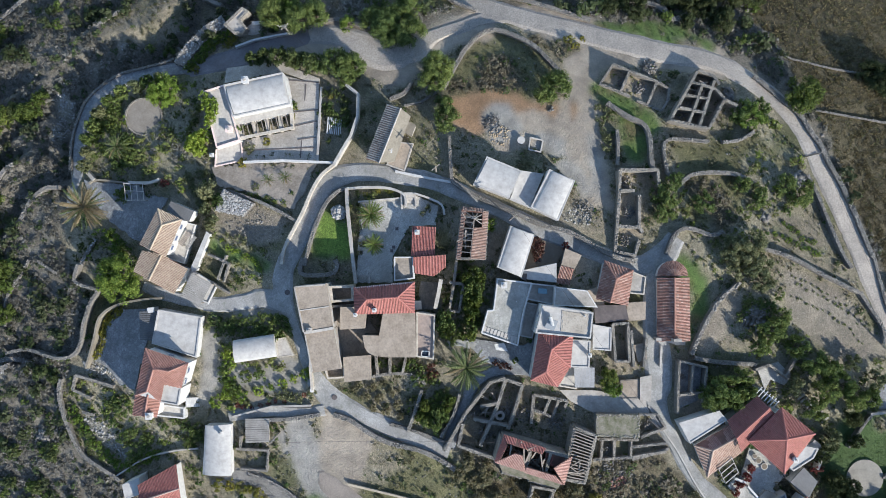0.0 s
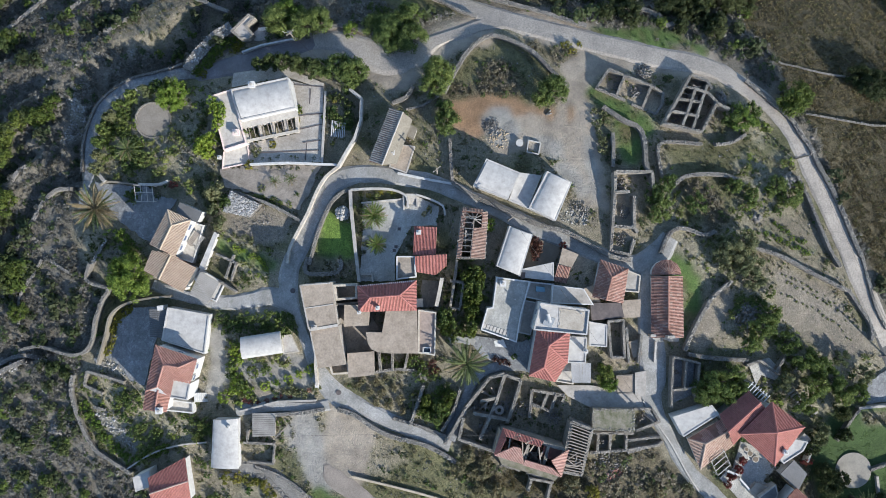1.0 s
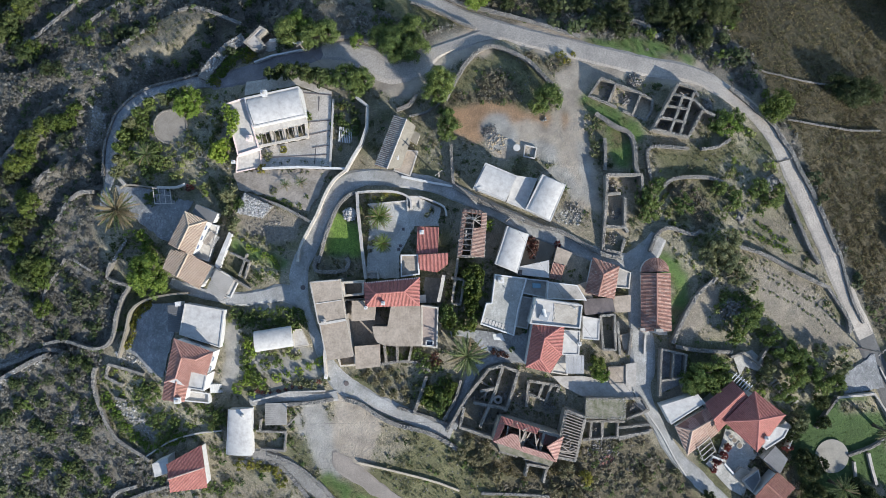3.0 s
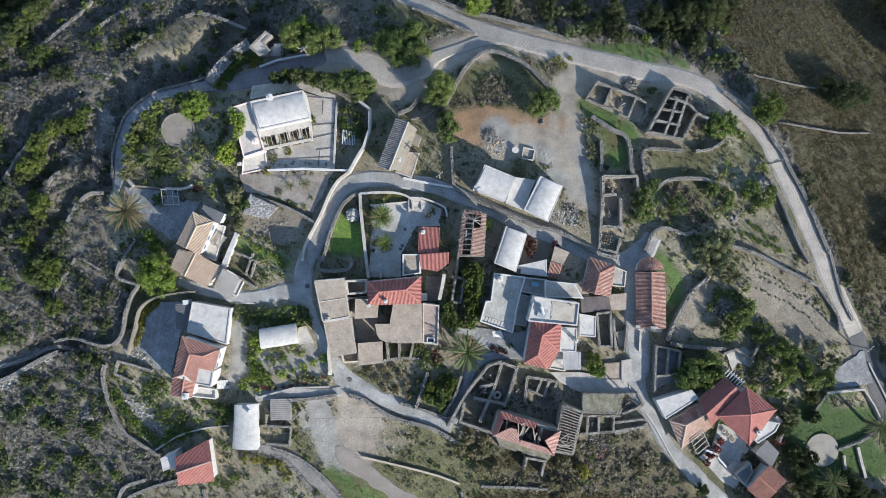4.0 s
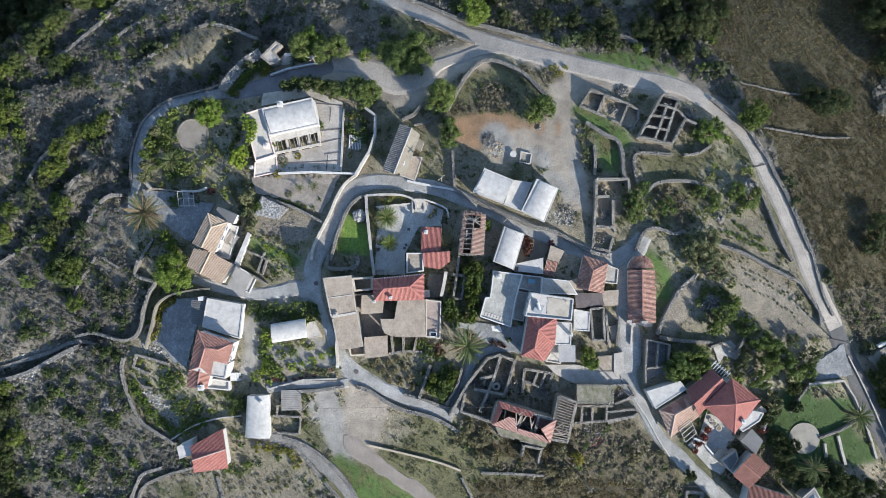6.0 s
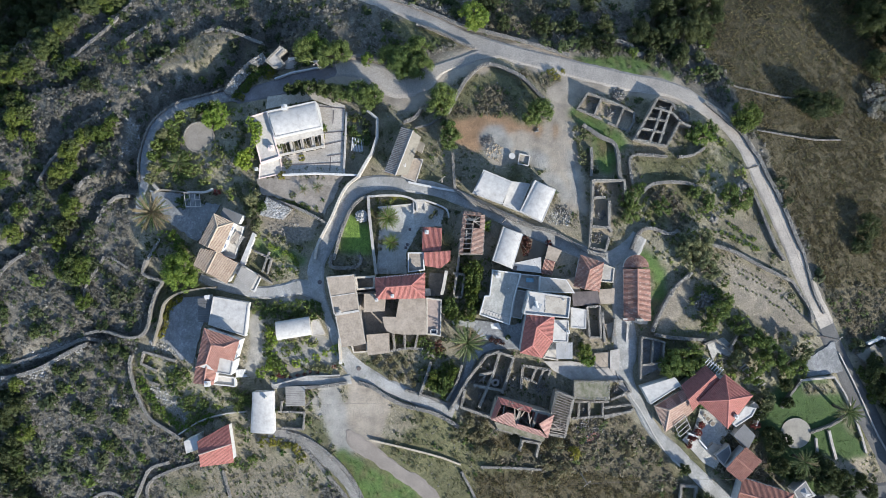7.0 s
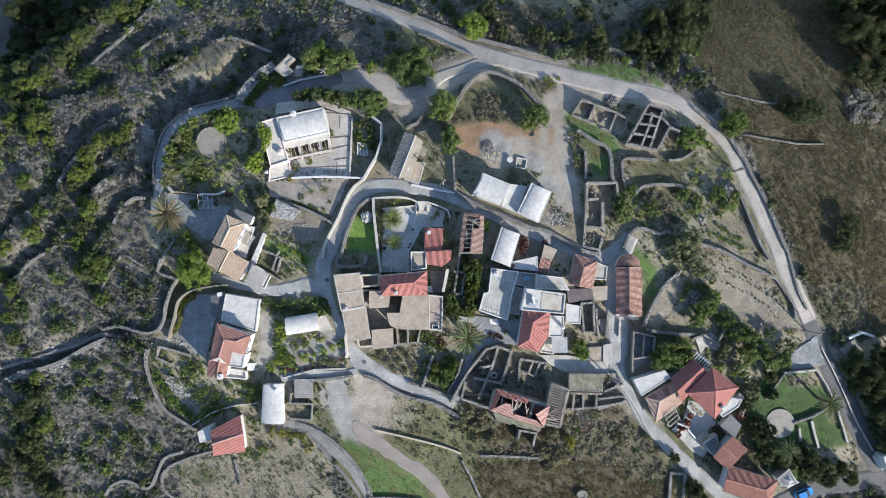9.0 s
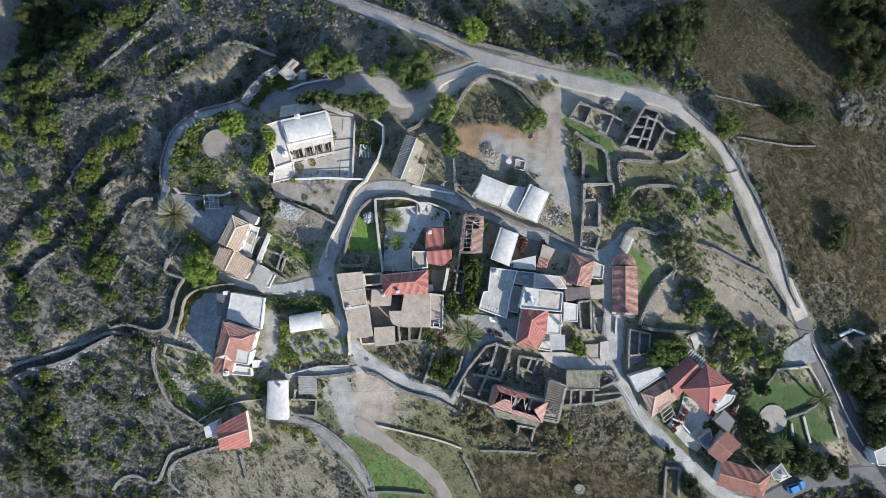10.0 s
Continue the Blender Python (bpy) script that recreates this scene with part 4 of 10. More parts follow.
def scatter(name, label, density, kinds, template, sizes, colours, seed, clump=4.0, gate=0.45, flat=1.0, bounds=(-104, 100, -58, 62)):
    """One object of countless small plants on the given kinds of ground. template: (leaf vertices) of several variants."""
    rng = np.random.default_rng(seed)
    x0, x1, y0, y1 = bounds
    n = int(density * (x1 - x0) * (y1 - y0))
    x, y = rng.uniform(x0, x1, n), rng.uniform(y0, y1, n)
    ok = np.isin(kinds_of(x, y), [KINDS.index(k) for k in kinds]) & (rough_field(x + 50 * seed, y, clump, 3) > gate)
    x, y = x[ok], y[ok]
    ok = clear_of(x, y)
    x, y = x[ok], y[ok]
    n = len(x)
    if not n:
        return None
    z = land(x, y)
    s = rng.uniform(0, 1, n) ** 1.8 * (sizes[1] - sizes[0]) + sizes[0]
    a = rng.uniform(0, math.tau, n)
    pick = rng.integers(0, len(template), n)
    mixed = rng.uniform(0, 1, (n, 1))
    big = rough_field(x + 900, y, 14.0, 2)[:, None]
    tone = (np.asarray(colours[0]) * (1 - mixed) + np.asarray(colours[1]) * mixed) * (0.55 + 0.9 * big)
    tone = np.where(rng.uniform(0, 1, (n, 1)) < 0.16, np.asarray(colours[2]), tone)
    vs, ts = [], []
    for k, t in enumerate(template):
        w = pick == k
        c, d = np.cos(a[w])[:, None], np.sin(a[w])[:, None]
        v = np.stack([t[None, :, 0] * c - t[None, :, 1] * d, t[None, :, 0] * d + t[None, :, 1] * c, np.broadcast_to(t[None, :, 2] * flat, (w.sum(), len(t)))], -1) * s[w][:, None, None]
        v += np.stack([x[w], y[w], z[w]], -1)[:, None, :]
        vs.append(v.reshape(-1, 3))
        ts.append(np.repeat(np.concatenate([tone[w], np.ones((w.sum(), 1))], 1), len(t), 0))
    v, t = np.concatenate(vs), np.concatenate(ts)
    return tagged(new(name, quick_mesh(name, v, np.arange(len(v)).reshape(-1, 3), LEAF_SCRUB, t)), label, "shrubs", kind="stuff")



# ---- ground ----
area("dry", (-61.5, 10.4), (-60.2, 21.5), (-52.7, 27.7), (-42.1, 30.9), (-34.6, 35.3), (-25.1, 37.2), (-13.5, 34.4), (-2.3, 34.8), (8.1, 38.5), (26.0, 34.9), (51.2, 27.7), (58.9, 19.1), (63.5, 6.9), (70.2, -7.1), (82.9, -28.9), (87.5, -41.6), (73.1, -50.1), (50.2, -49.6), (39.4, -38.8), (29.7, -36.6), (6.8, -39.0), (-7.5, -43.9), (-27.8, -47.4), (-42.2, -48.2), (-50.8, -41.0), (-54.8, -38.4), (-62.7, -31.0), (-63.9, -22.5), (-61.3, -18.6), (-57.6, -8.3), (-61.2, -3.6), (-63.3, 3.9))
area("field", (60.3, 61.9), (52.8, 39.8), (58.1, 31.5), (61.4, 23.5), (65.8, 10.2), (70.5, -2.6), (77.5, -16.2), (103.1, -23.9), (125.0, 3.9), (147.6, 71.9))
area("field", (56.1, 46.7), (54.4, 67.6), (77.9, 80.6), (114.2, 77.7), (105.7, 45.9))
area("field", (5.9, -36.3), (19.1, -35.3), (29.7, -31.7), (36.8, -35.2), (41.2, -40.6), (48.4, -49.5), (48.4, -58.5), (10.4, -58.8), (3.2, -46.3))
cover("scrub", 9, (-9.0, 40.1), (-17.6, 40.2), (-27.3, 40.9), (-34.4, 43.8))
cover("scrub", 8, (28.3, 40.2), (38.0, 40.4), (48.5, 37.5))
cover("grass", 2.2, (4.3, 30.8), (7.1, 34.3), (10.9, 34.8), (15.5, 31.8))
cover("dry", 6, (10.8, 31.8), (15.3, 27.8))
cover("dirt", 7, (4.7, 22.0), (8.8, 23.9), (13.3, 20.6), (18.8, 19.7))
cover("dust", 6, (10.6, 19.0), (15.1, 19.4), (19.6, 18.3), (21.6, 22.1))
cover("dirt", 4, (2.8, 23.0), (6.1, 23.5), (7.9, 22.0))
cover("brush", 3, (15.6, 35.9), (19.3, 33.3), (22.0, 31.8))
cover("dust", 2, (20.6, 30.8), (21.3, 25.9))
cover("gravel", 5.5, (9.2, 21.6), (9.7, 20.6))
cover("gravel", 4, (17.3, 16.9), (18.2, 16.2))
cover("dust", 4.6, (34.3, 32.0), (29.6, 32.4), (24.3, 30.9), (22.5, 26.9), (23.4, 20.2), (24.0, 13.6), (25.2, 7.3))
cover("dirt", 1.2, (21.2, 23.0), (21.5, 20.6), (21.0, 18.3))
cover("bare", 5, (20.2, 6.4), (23.0, 7.3), (24.7, 4.6))
cover("grass", 4.5, (30.3, 20.7), (31.0, 15.5))
cover("grass", 4, (26.4, 25.9), (30.0, 23.1), (33.5, 19.8))
cover("grass", 3.2, (-18.0, 5.5), (-18.4, 2.8), (-18.8, 0.1))
cover("grass", 3.2, (-16.6, 2.8), (-15.6, 0.1))
cover("grass", 3, (40.2, -5.3), (40.5, -8.8), (39.5, -13.2))
cover("grass", 4, (38.0, -2.6), (39.7, -5.3))
cover("grass", 2.0, (53.8, 3.7), (57.5, 1.9), (60.2, 0.1))
cover("bare", 4, (55.7, 4.2), (60.3, 1.9))
cover("bare", 5, (42.2, -14.1), (45.8, -15.0), (48.6, -10.6))
area("bare", (-25.7, -28.1), (-20.2, -27.4), (-15.6, -27.3), (-9.3, -31.6), (-5.7, -36.5), (-7.5, -41.1), (-20.3, -41.5), (-23.9, -36.1))
cover("grass", 2.0, (0.5, -33.3), (4.1, -37.2))
area("bare", (-56.8, -44.3), (-45.3, -43.8), (-28.1, -42.0), (-23.3, -49.1), (-22.2, -55.2), (-57.4, -59.4))
cover("bare", 3, (-32.2, 3.7), (-28.5, 1.9))
cover("rock", 2.5, (-47.1, 18.8), (-45.0, 15.9))
cover("bare", 6, (-48.7, 21.2), (-47.5, 17.8), (-44.9, 15.0))
cover("rock", 3, (-58.2, -18.6), (-54.3, -20.3), (-51.3, -21.2))
cover("rock", 2.6, (-58.5, -28.5), (-55.5, -31.2), (-52.6, -33.5))
cover("rock", 2.4, (-65.2, 26.0), (-64.3, 21.6), (-66.1, 19.2))
cover("rock", 2.2, (-47.9, 39.9), (-47.0, 40.9), (-55.0, 35.4))
cover("rock", 1.6, (-97.0, -28.6), (-88.3, -27.0), (-83.1, -25.2), (-79.6, -23.4), (-74.7, -20.7))
cover("rock", 1.6, (-97.0, -25.6), (-88.3, -23.2), (-79.9, -20.4), (-71.7, -18.2))
cover("rock", 3, (50.3, -19.4), (53.0, -21.2))
cover("rock", 2, (47.7, -9.7), (49.4, -14.1))
cover("grass", 5, (67.6, -26.7), (70.2, -31.2))
cover("grass", 7, (69.4, -30.2), (73.0, -31.4))
cover("grass", 5, (75.4, -37.3), (77.8, -39.7))
cover("bare", 3, (-7.5, -22.2), (-8.4, -26.7))
area("garden", (-58.8, 22.9), (-51.7, 27.6), (-41.5, 29.9), (-40.2, 24.4), (-40.5, 13.0), (-45.8, 11.2), (-58.1, 12.3), (-59.9, 17.1))
area("garden", (-44.8, 10.7), (-37.6, 12.1), (-35.0, 1.9), (-36.4, 1.9), (-40.3, 6.5))
area("garden", (-61.3, 5.3), (-54.8, 3.8), (-50.3, 0.8), (-49.0, -7.3), (-57.6, -7.5), (-60.2, -1.8))
area("garden", (-35.5, 3.3), (-25.8, 5.5), (-26.6, 0.1), (-28.4, -5.3), (-34.0, -6.3))
cover("bare", 4.5, (-33.7, 5.1), (-30.4, 3.7), (-27.6, 3.7))
area("garden", (-38.2, -10.4), (-23.8, -10.7), (-23.3, -14.3), (-25.6, -18.9), (-38.7, -19.1))
area("garden", (-38.2, -19.1), (-21.5, -18.8), (-21.1, -24.7), (-34.1, -26.3), (-37.9, -27.8))
area("garden", (-62.8, -20.6), (-50.4, -24.0), (-46.5, -28.1), (-39.8, -28.3), (-39.4, -32.0), (-51.7, -36.8), (-56.7, -35.6), (-61.6, -30.0))
cover("rock", 2.2, (-58.5, -28.5), (-55.5, -31.2), (-52.6, -33.5))
area("garden", (1.4, -1.2), (6.8, -1.7), (7.6, -5.2), (5.9, -14.1), (0.5, -15.9), (0.1, -8.8))
area("garden", (-12.9, -20.5), (-7.5, -20.0), (-2.1, -18.6), (0.5, -21.2), (4.1, -24.7), (0.5, -31.0), (-3.9, -29.3), (-9.3, -27.1), (-15.6, -23.2))
area("garden", (39.5, -18.1), (56.9, -10.6), (69.7, -17.9), (71.4, -26.8), (75.0, -41.2), (56.5, -49.7), (45.7, -49.5), (52.9, -38.0), (61.1, -32.0), (54.7, -24.8), (48.4, -22.1), (40.3, -25.5))
area("garden", (34.9, 11.8), (37.6, 10.0), (49.5, 9.6), (58.1, 11.1), (59.7, 7.4), (51.0, 3.7), (46.1, -5.3), (40.7, -2.6), (36.4, 3.7))
area("garden", (46.0, 24.2), (52.7, 24.3), (57.7, 16.7), (59.2, 12.0), (51.2, 18.5))
area("garden", (46.9, -7.0), (53.3, -7.1), (54.9, -14.2), (49.4, -17.7), (45.0, -10.6))
area("soil", (77.5, -21.0), (96.1, -17.8), (107.5, -55.9), (95.1, -55.6), (81.6, -31.6))
area("meadow", (8.1, 36.4), (14.6, 33.8), (20.5, 27.9), (18.5, 25.9), (15.3, 24.9), (3.3, 26.9), (1.0, 27.8), (3.4, 32.3))
area("brush", (5.2, 30.8), (8.0, 32.6), (11.3, 32.0), (12.6, 28.8), (10.7, 27.0), (6.1, 26.8))
cover("brush", 2.5, (1.5, 26.4), (6.1, 26.8), (12.5, 26.7))
cover("dust", 6, (-11.6, 31.9), (-8.8, 31.3), (-7.3, 29.4))
cover("dust", 3, (-13.5, 32.4), (-11.1, 29.4))
cover("meadow", 3.5, (5.7, 32.3), (9.0, 34.8), (13.6, 32.8))
cover("grass", 3.5, (41.2, 10.0), (42.9, 6.4))
cover("dust", 5.0, (6.2, 37.4), (-2.2, 34.0), (-8.8, 32.7), (-13.5, 33.5), (-18.3, 35.4), (-23.1, 35.5), (-28.7, 33.7))
cover("dust", 5.6, (14.8, 39.2), (26.0, 35.3), (36.3, 32.4), (44.8, 30.9))
area("meadow", (36.7, 17.2), (48.3, 17.5), (51.7, 18.5), (56.4, 12.9), (46.9, 12.3), (40.0, 12.1), (37.6, 10.8))
area("meadow", (38.5, 10.0), (47.8, 11.7), (49.6, 10.1), (45.5, 3.7), (40.0, 3.5))
cover("brush", 4, (41.2, 9.6), (43.9, 8.2), (44.7, 5.5))
cover("garden", 5, (50.7, 12.9), (53.3, 10.1), (55.9, 7.4))
area("meadow", (-14.0, 45.9), (-6.6, 46.9), (0.9, 44.5), (6.0, 40.8), (-0.4, 40.3), (-9.0, 42.2))
area("brush", (86.0, 33.5), (93.7, 35.8), (103.5, 36.0), (101.0, 24.5), (88.0, 24.7), (85.6, 28.8))
cover("gravel", 4.6, (9.7, 21.6), (10.1, 20.9))
cover("grass", 2.0, (30.1, 37.1), (35.1, 37.4), (40.0, 36.5), (44.7, 33.9))
cover("grass", 1.6, (26.2, 37.5), (31.8, 36.6), (39.3, 34.1))
area("tilled", (54.4, -2.2), (62.6, -6.4), (69.9, -13.4), (70.7, -17.0), (64.1, -18.3), (57.7, -14.2), (54.2, -8.8))
area("soil", (28.1, 30.5), (37.1, 26.2), (35.5, 22.5), (25.8, 27.1))
area("soil", (42.1, 29.5), (47.6, 23.5), (42.1, 19.1), (36.1, 20.4))
area("soil", (28.4, 12.6), (31.7, 12.7), (31.2, 1.4), (27.3, -0.4))
area("bare", (9.8, -20.3), (20.0, -23.3), (23.5, -28.2), (20.9, -37.0), (7.6, -34.5), (2.5, -31.0), (5.0, -24.7))
area("bare", (23.9, -29.5), (35.4, -30.4), (35.0, -33.0), (23.5, -33.0))
area("soil", (37.1, -17.6), (41.3, -18.9), (40.3, -26.4), (36.3, -25.5))
area("soil", (-18.3, -5.3), (-3.5, -9.7), (-11.1, -17.8), (-17.4, -17.8))
area("soil", (26.2, -10.5), (32.0, -13.2), (31.9, -19.4), (27.0, -18.5))
area("soil", (7.0, 5.6), (10.4, 3.7), (8.5, -1.7), (6.3, -1.7))
area("soil", (14.4, 2.3), (24.6, -1.7), (24.0, -7.9), (17.8, -5.2))
area("soil", (1.4, 6.4), (7.0, 5.8), (6.5, -1.5), (1.4, -1.5))
area("bare", (-58.0, 40.3), (-49.4, 45.2), (-38.3, 42.1), (-40.0, 39.4), (-48.6, 35.1), (-60.2, 35.7))
area("scrub", (-72.4, -4.0), (-59.8, -5.5), (-61.5, -18.6), (-73.0, -17.7))
area("dry", (11.3, 58.3), (21.6, 58.4), (40.6, 54.2), (38.6, 48.2), (21.1, 50.9), (13.6, 52.3))
area("scrub", (-94.1, -7.8), (-84.9, -0.3), (-79.5, -1.5), (-74.2, -10.1), (-75.7, -17.5), (-83.8, -17.7))
area("meadow", (-28.0, -35.4), (-24.3, -30.0), (-18.3, -25.8), (-8.9, -29.8), (0.4, -33.3), (6.2, -37.9), (12.0, -39.0), (18.9, -42.5), (35.1, -42.5), (42.1, -40.2), (45.5, -46.1), (49.0, -54.3), (-18.6, -55.0), (-23.3, -43.1))
area("grass", (-21.8, -40.1), (-16.7, -42.7), (-11.4, -43.2), (-6.1, -48.1), (-3.4, -54.6), (-15.6, -54.9), (-17.9, -48.4))
area("dry", (-28.0, -35.4), (-25.5, -30.0), (-20.7, -26.4), (-8.9, -30.4), (-5.4, -34.5), (-12.5, -36.9), (-18.5, -43.0), (-23.2, -41.9))
cover("gravel", 6.5, (-23.1, -30.0), (-22.2, -33.5), (-20.8, -36.5))
cover("dust", 9.5, (-16.6, -31.1), (-16.0, -33.7), (-17.2, -35.2))
cover("gravel", 3.2, (-23.1, -30.0), (-21.7, -35.3), (-18.6, -38.4))
area("brush", (13.0, -42.0), (30.5, -40.6), (40.9, -39.0), (44.4, -46.1), (44.8, -49.0), (26.0, -47.5), (13.0, -45.0))
area("meadow", (3.4, -42.6), (14.0, -43.4), (26.0, -46.8), (33.0, -48.2), (34.0, -60.0), (3.0, -60.0))
area("field", (33.0, -46.8), (44.4, -47.1), (45.5, -58.6), (32.9, -59.7))
cover("brush", 3, (9.7, -41.4), (18.9, -40.8), (29.3, -40.2))
cover("scrub", 2.4, (-62.8, 16.7), (-62.8, 19.8), (-61.7, 24.8), (-58.3, 28.8), (-54.0, 31.0), (-48.4, 33.4), (-44.9, 36.6), (-42.8, 43.2))
area("brush", (23.5, -33.3), (35.0, -32.1), (38.5, -36.1), (39.9, -40.6), (22.6, -40.6))
area("meadow", (-36.2, 5.4), (-30.3, 7.2), (-24.1, 4.1), (-26.4, -0.8), (-34.8, 0.8))
cover("garden", 3.0, (-36.4, 1.0), (-32.2, 0.1), (-28.4, -2.6))
cover("gravel", 2.6, (-32.1, -21.2), (-28.4, -19.8), (-23.8, -22.4))
cover("gravel", 2.4, (-37.3, -14.5), (-37.6, -18.1), (-35.9, -20.9))
cover("gravel", 2.0, (-32.1, -10.8), (-25.6, -10.3))
# Brush laid between these houses for its dark tone, in place of edge dimming.
area("brush", (45.0, -34.5), (50.3, -33.4), (63.9, -36.5), (64.4, -45.2), (53.7, -46.2), (46.7, -40.3))
area("garden", (62.2, -24.3), (68.2, -25.5), (63.3, -33.6), (62.1, -38.2), (59.7, -35.8))
# Darkened lawn ground here also stands in for shade and edge dimming.
area("lawn", (58.5, -33.5), (64, -25.5), (73.1, -25.6), (79, -39.8), (79.5, -50.3), (69.8, -48.9), (62, -42.9))
cover("lawn", 7, (69.4, -30.2), (73.0, -31.4))
cover("lawn", 4, (66.6, -30.5), (65.0, -33.0))
cover("bare", 2.4, (69.2, -27.8), (72.5, -28.0))
cover("lawn", 5, (75.4, -37.3), (77.8, -39.7))
cover("soil", 4, (70.4, -43.0), (79.0, -43.3))
area("tilled", (-36.4, 5.5), (-34.8, 9.5), (-24.4, 4.7), (-26.5, 0.8), (-30.7, 0.8), (-36, 2.4))
cover("grass", 2.4, (-37, 0.3), (-32.8, -1.2), (-28.5, -2.8))
area("dry", (-25.0, -28.6), (-19.0, -27.0), (-9.5, -31.5), (-8.6, -37.6), (-15.5, -37.2), (-23.5, -39.6))
cover("dust", 8.5, (-15.4, -28.3), (-15.4, -31.4), (-17.3, -34.5))
cover("gravel", 5.0, (-23.4, -26.9), (-23.1, -30), (-22.2, -34.1), (-20.2, -38.2))
cover("grass", 3.0, (-20.7, -40.6), (-19.2, -41.9), (-16.6, -43.6))
cover("gravel", 3.0, (16.0, 17.3), (17.8, 17.2))
cover("dust", 4.0, (22.6, 20.4), (21.6, 16.1), (23.0, 11.6), (24.0, 8.1))
cover("gravel", 2.6, (18.8, 13.2), (21.6, 11.4), (22.6, 9.5))
cover("gravel", 1.6, (23.9, 18.0), (24.3, 13.0), (24.9, 8.5))
cover("rock", 2.6, (20.4, 5.6), (22.8, 5.2))
cover("gravel", 2.4, (-37.8, -15.2), (-37.4, -19.6), (-38.3, -24.1))
cover("gravel", 2.2, (-36.4, -20.5), (-31.9, -19.6), (-28, -22), (-22.4, -21.4))
cover("gravel", 2.6, (-25.7, -17.3), (-23, -19.2))
cover("dust", 1.4, (-32.5, -23.7), (-26.9, -24.5))
area("brush", (8.9, 50.9), (20.2, 52.7), (21.1, 42.4), (13.1, 41.4), (7.6, 44.4))
area("turf", (-19.6, 6.3), (-17.7, 4.8), (-14.9, 3.9), (-14.5, 0.1), (-14.9, -1.9), (-17.8, -1.0), (-21.2, -1.0), (-20.6, 1.9))
area("brush", (72.8, -8.6), (79.0, -8.0), (86.4, -9.0), (86.0, -18.6), (80.2, -18.2), (75.4, -16.0))
cover("tilled", 3.4, (45.7, -8.0), (43.4, -10.9), (41.5, -15.2))
area("dry", (-16.2, -20.8), (-6.6, -20.2), (-5.1, -22.5), (-6.1, -27.7), (-9.8, -26.7), (-14.9, -24.2))
area("field", (4.6, -43.6), (14.2, -42.9), (31.0, -43.2), (36.0, -44.0), (36.0, -60.0), (8.0, -60.0), (6.0, -51.0))
area("garden", (-15.0, 9.5), (-11.4, 10.1), (-8.7, 9.9), (-6.8, 9.2), (-7.0, 8.1), (-13.3, 7.6), (-15.0, 7.2))
build_ground()

# ---- roads, lanes and yards ----
lane("road", "worn grey asphalt road below the gardens", [(71.7, -12.8), (72.8, -15.1), (75.6, -22.2), (79.8, -30.4), (83.4, -37.5), (86.4, -43.5), (90.7, -50.7), (95.1, -56.8)], [3.2, 3.4, 3.6, 4.2, 4.6, 4.8, 5, 5], DARK_ASPHALT)
lane("road", "worn pale concrete road along the edge of the village", [(-32.6, 60.3), (-20.5, 54.2), (-11.2, 50.2), (-5.2, 47.1), (3.7, 42.3), (12.4, 39.1), (21.1, 36.7), (27.4, 35.0), (36.3, 32.8), (44.8, 31.3), (51.2, 27.7), (56.5, 23.1), (59.4, 18.6), (61.4, 13.4), (63.8, 7.4), (66.2, 1.5), (68.4, -4.4), (73.1, -15.8)], [3.4, 3.4, 3.4, 3.3, 3.3, 3.6, 3.8, 3.9, 4.0, 3.4, 3.2, 3.2, 3.2, 3.3, 3.4, 3.4, 3.4, 3.4], ASPHALT)
lane("path", "pale dusty lane joining the road at a junction", [(10.1, 39.7), (6.2, 38.4), (2.4, 37), (-1.5, 35.5), (-4.9, 33.4), (-9.5, 32.4), (-13.8, 34.2), (-17.7, 35.6), (-18.3, 35.8), (-22.6, 36.0)], [3.6, 2.6, 2.2, 2.6, 4.6, 6.0, 4.6, 3.6, 3.4, 3.2], ASPHALT, 0.5)
lane("path", "purplish grey cobbled ramp behind the villa", [(-22.4, 36.0), (-26.0, 34.9), (-29.5, 33.6), (-34.0, 32.0), (-38.2, 31.0), (-42.5, 29.9)], [3.2, 3.6, 3.8, 3.8, 3.2, 2.2], COBBLES, 0.25)
lane("path", "narrow stone-paved path beside a terrace wall", [(-42.0, 30.2), (-47.4, 29.9), (-52.7, 29.0), (-56.6, 27.2), (-58.8, 24.6), (-60.1, 21.3), (-60.7, 17.5), (-60.9, 13.3), (-61.7, 10.0), (-61.8, 5.7)], [2.0, 2.4, 2.6, 2.6, 2.6, 2.6, 2.5, 2.2, 1.8, 1.7], SLATE, 0.3)
lane("path", "stone-paved village lane between walls", [(-25.6, -9.4), (-25.4, -3.5), (-23.4, 1.0), (-20.9, 6.4), (-18.3, 10.8), (-13.1, 12.4), (-5.8, 11.6), (-0.4, 10.3), (4.6, 8.2), (10.4, 5.5), (15.7, 2.9), (21.0, 0.8), (26.3, -1.5), (30.8, -2.6), (34.6, -1.2), (36.9, 1.9)], [3.4, 3.2, 2.9, 2.9, 3.4, 3.0, 2.8, 2.8, 2.6, 2.6, 2.7, 2.7, 2.8, 3.2, 4.0, 3.0], PAVING)
lane("path", "stone-paved lane between house gardens", [(-25.2, -8.9), (-28.4, -7.9), (-32.1, -8.5), (-36.3, -9.0), (-40.6, -8.4), (-45.4, -7.3), (-48.8, -5.9)], [3.2, 3.2, 2.6, 2.4, 2, 2, 1.6], PAVING)
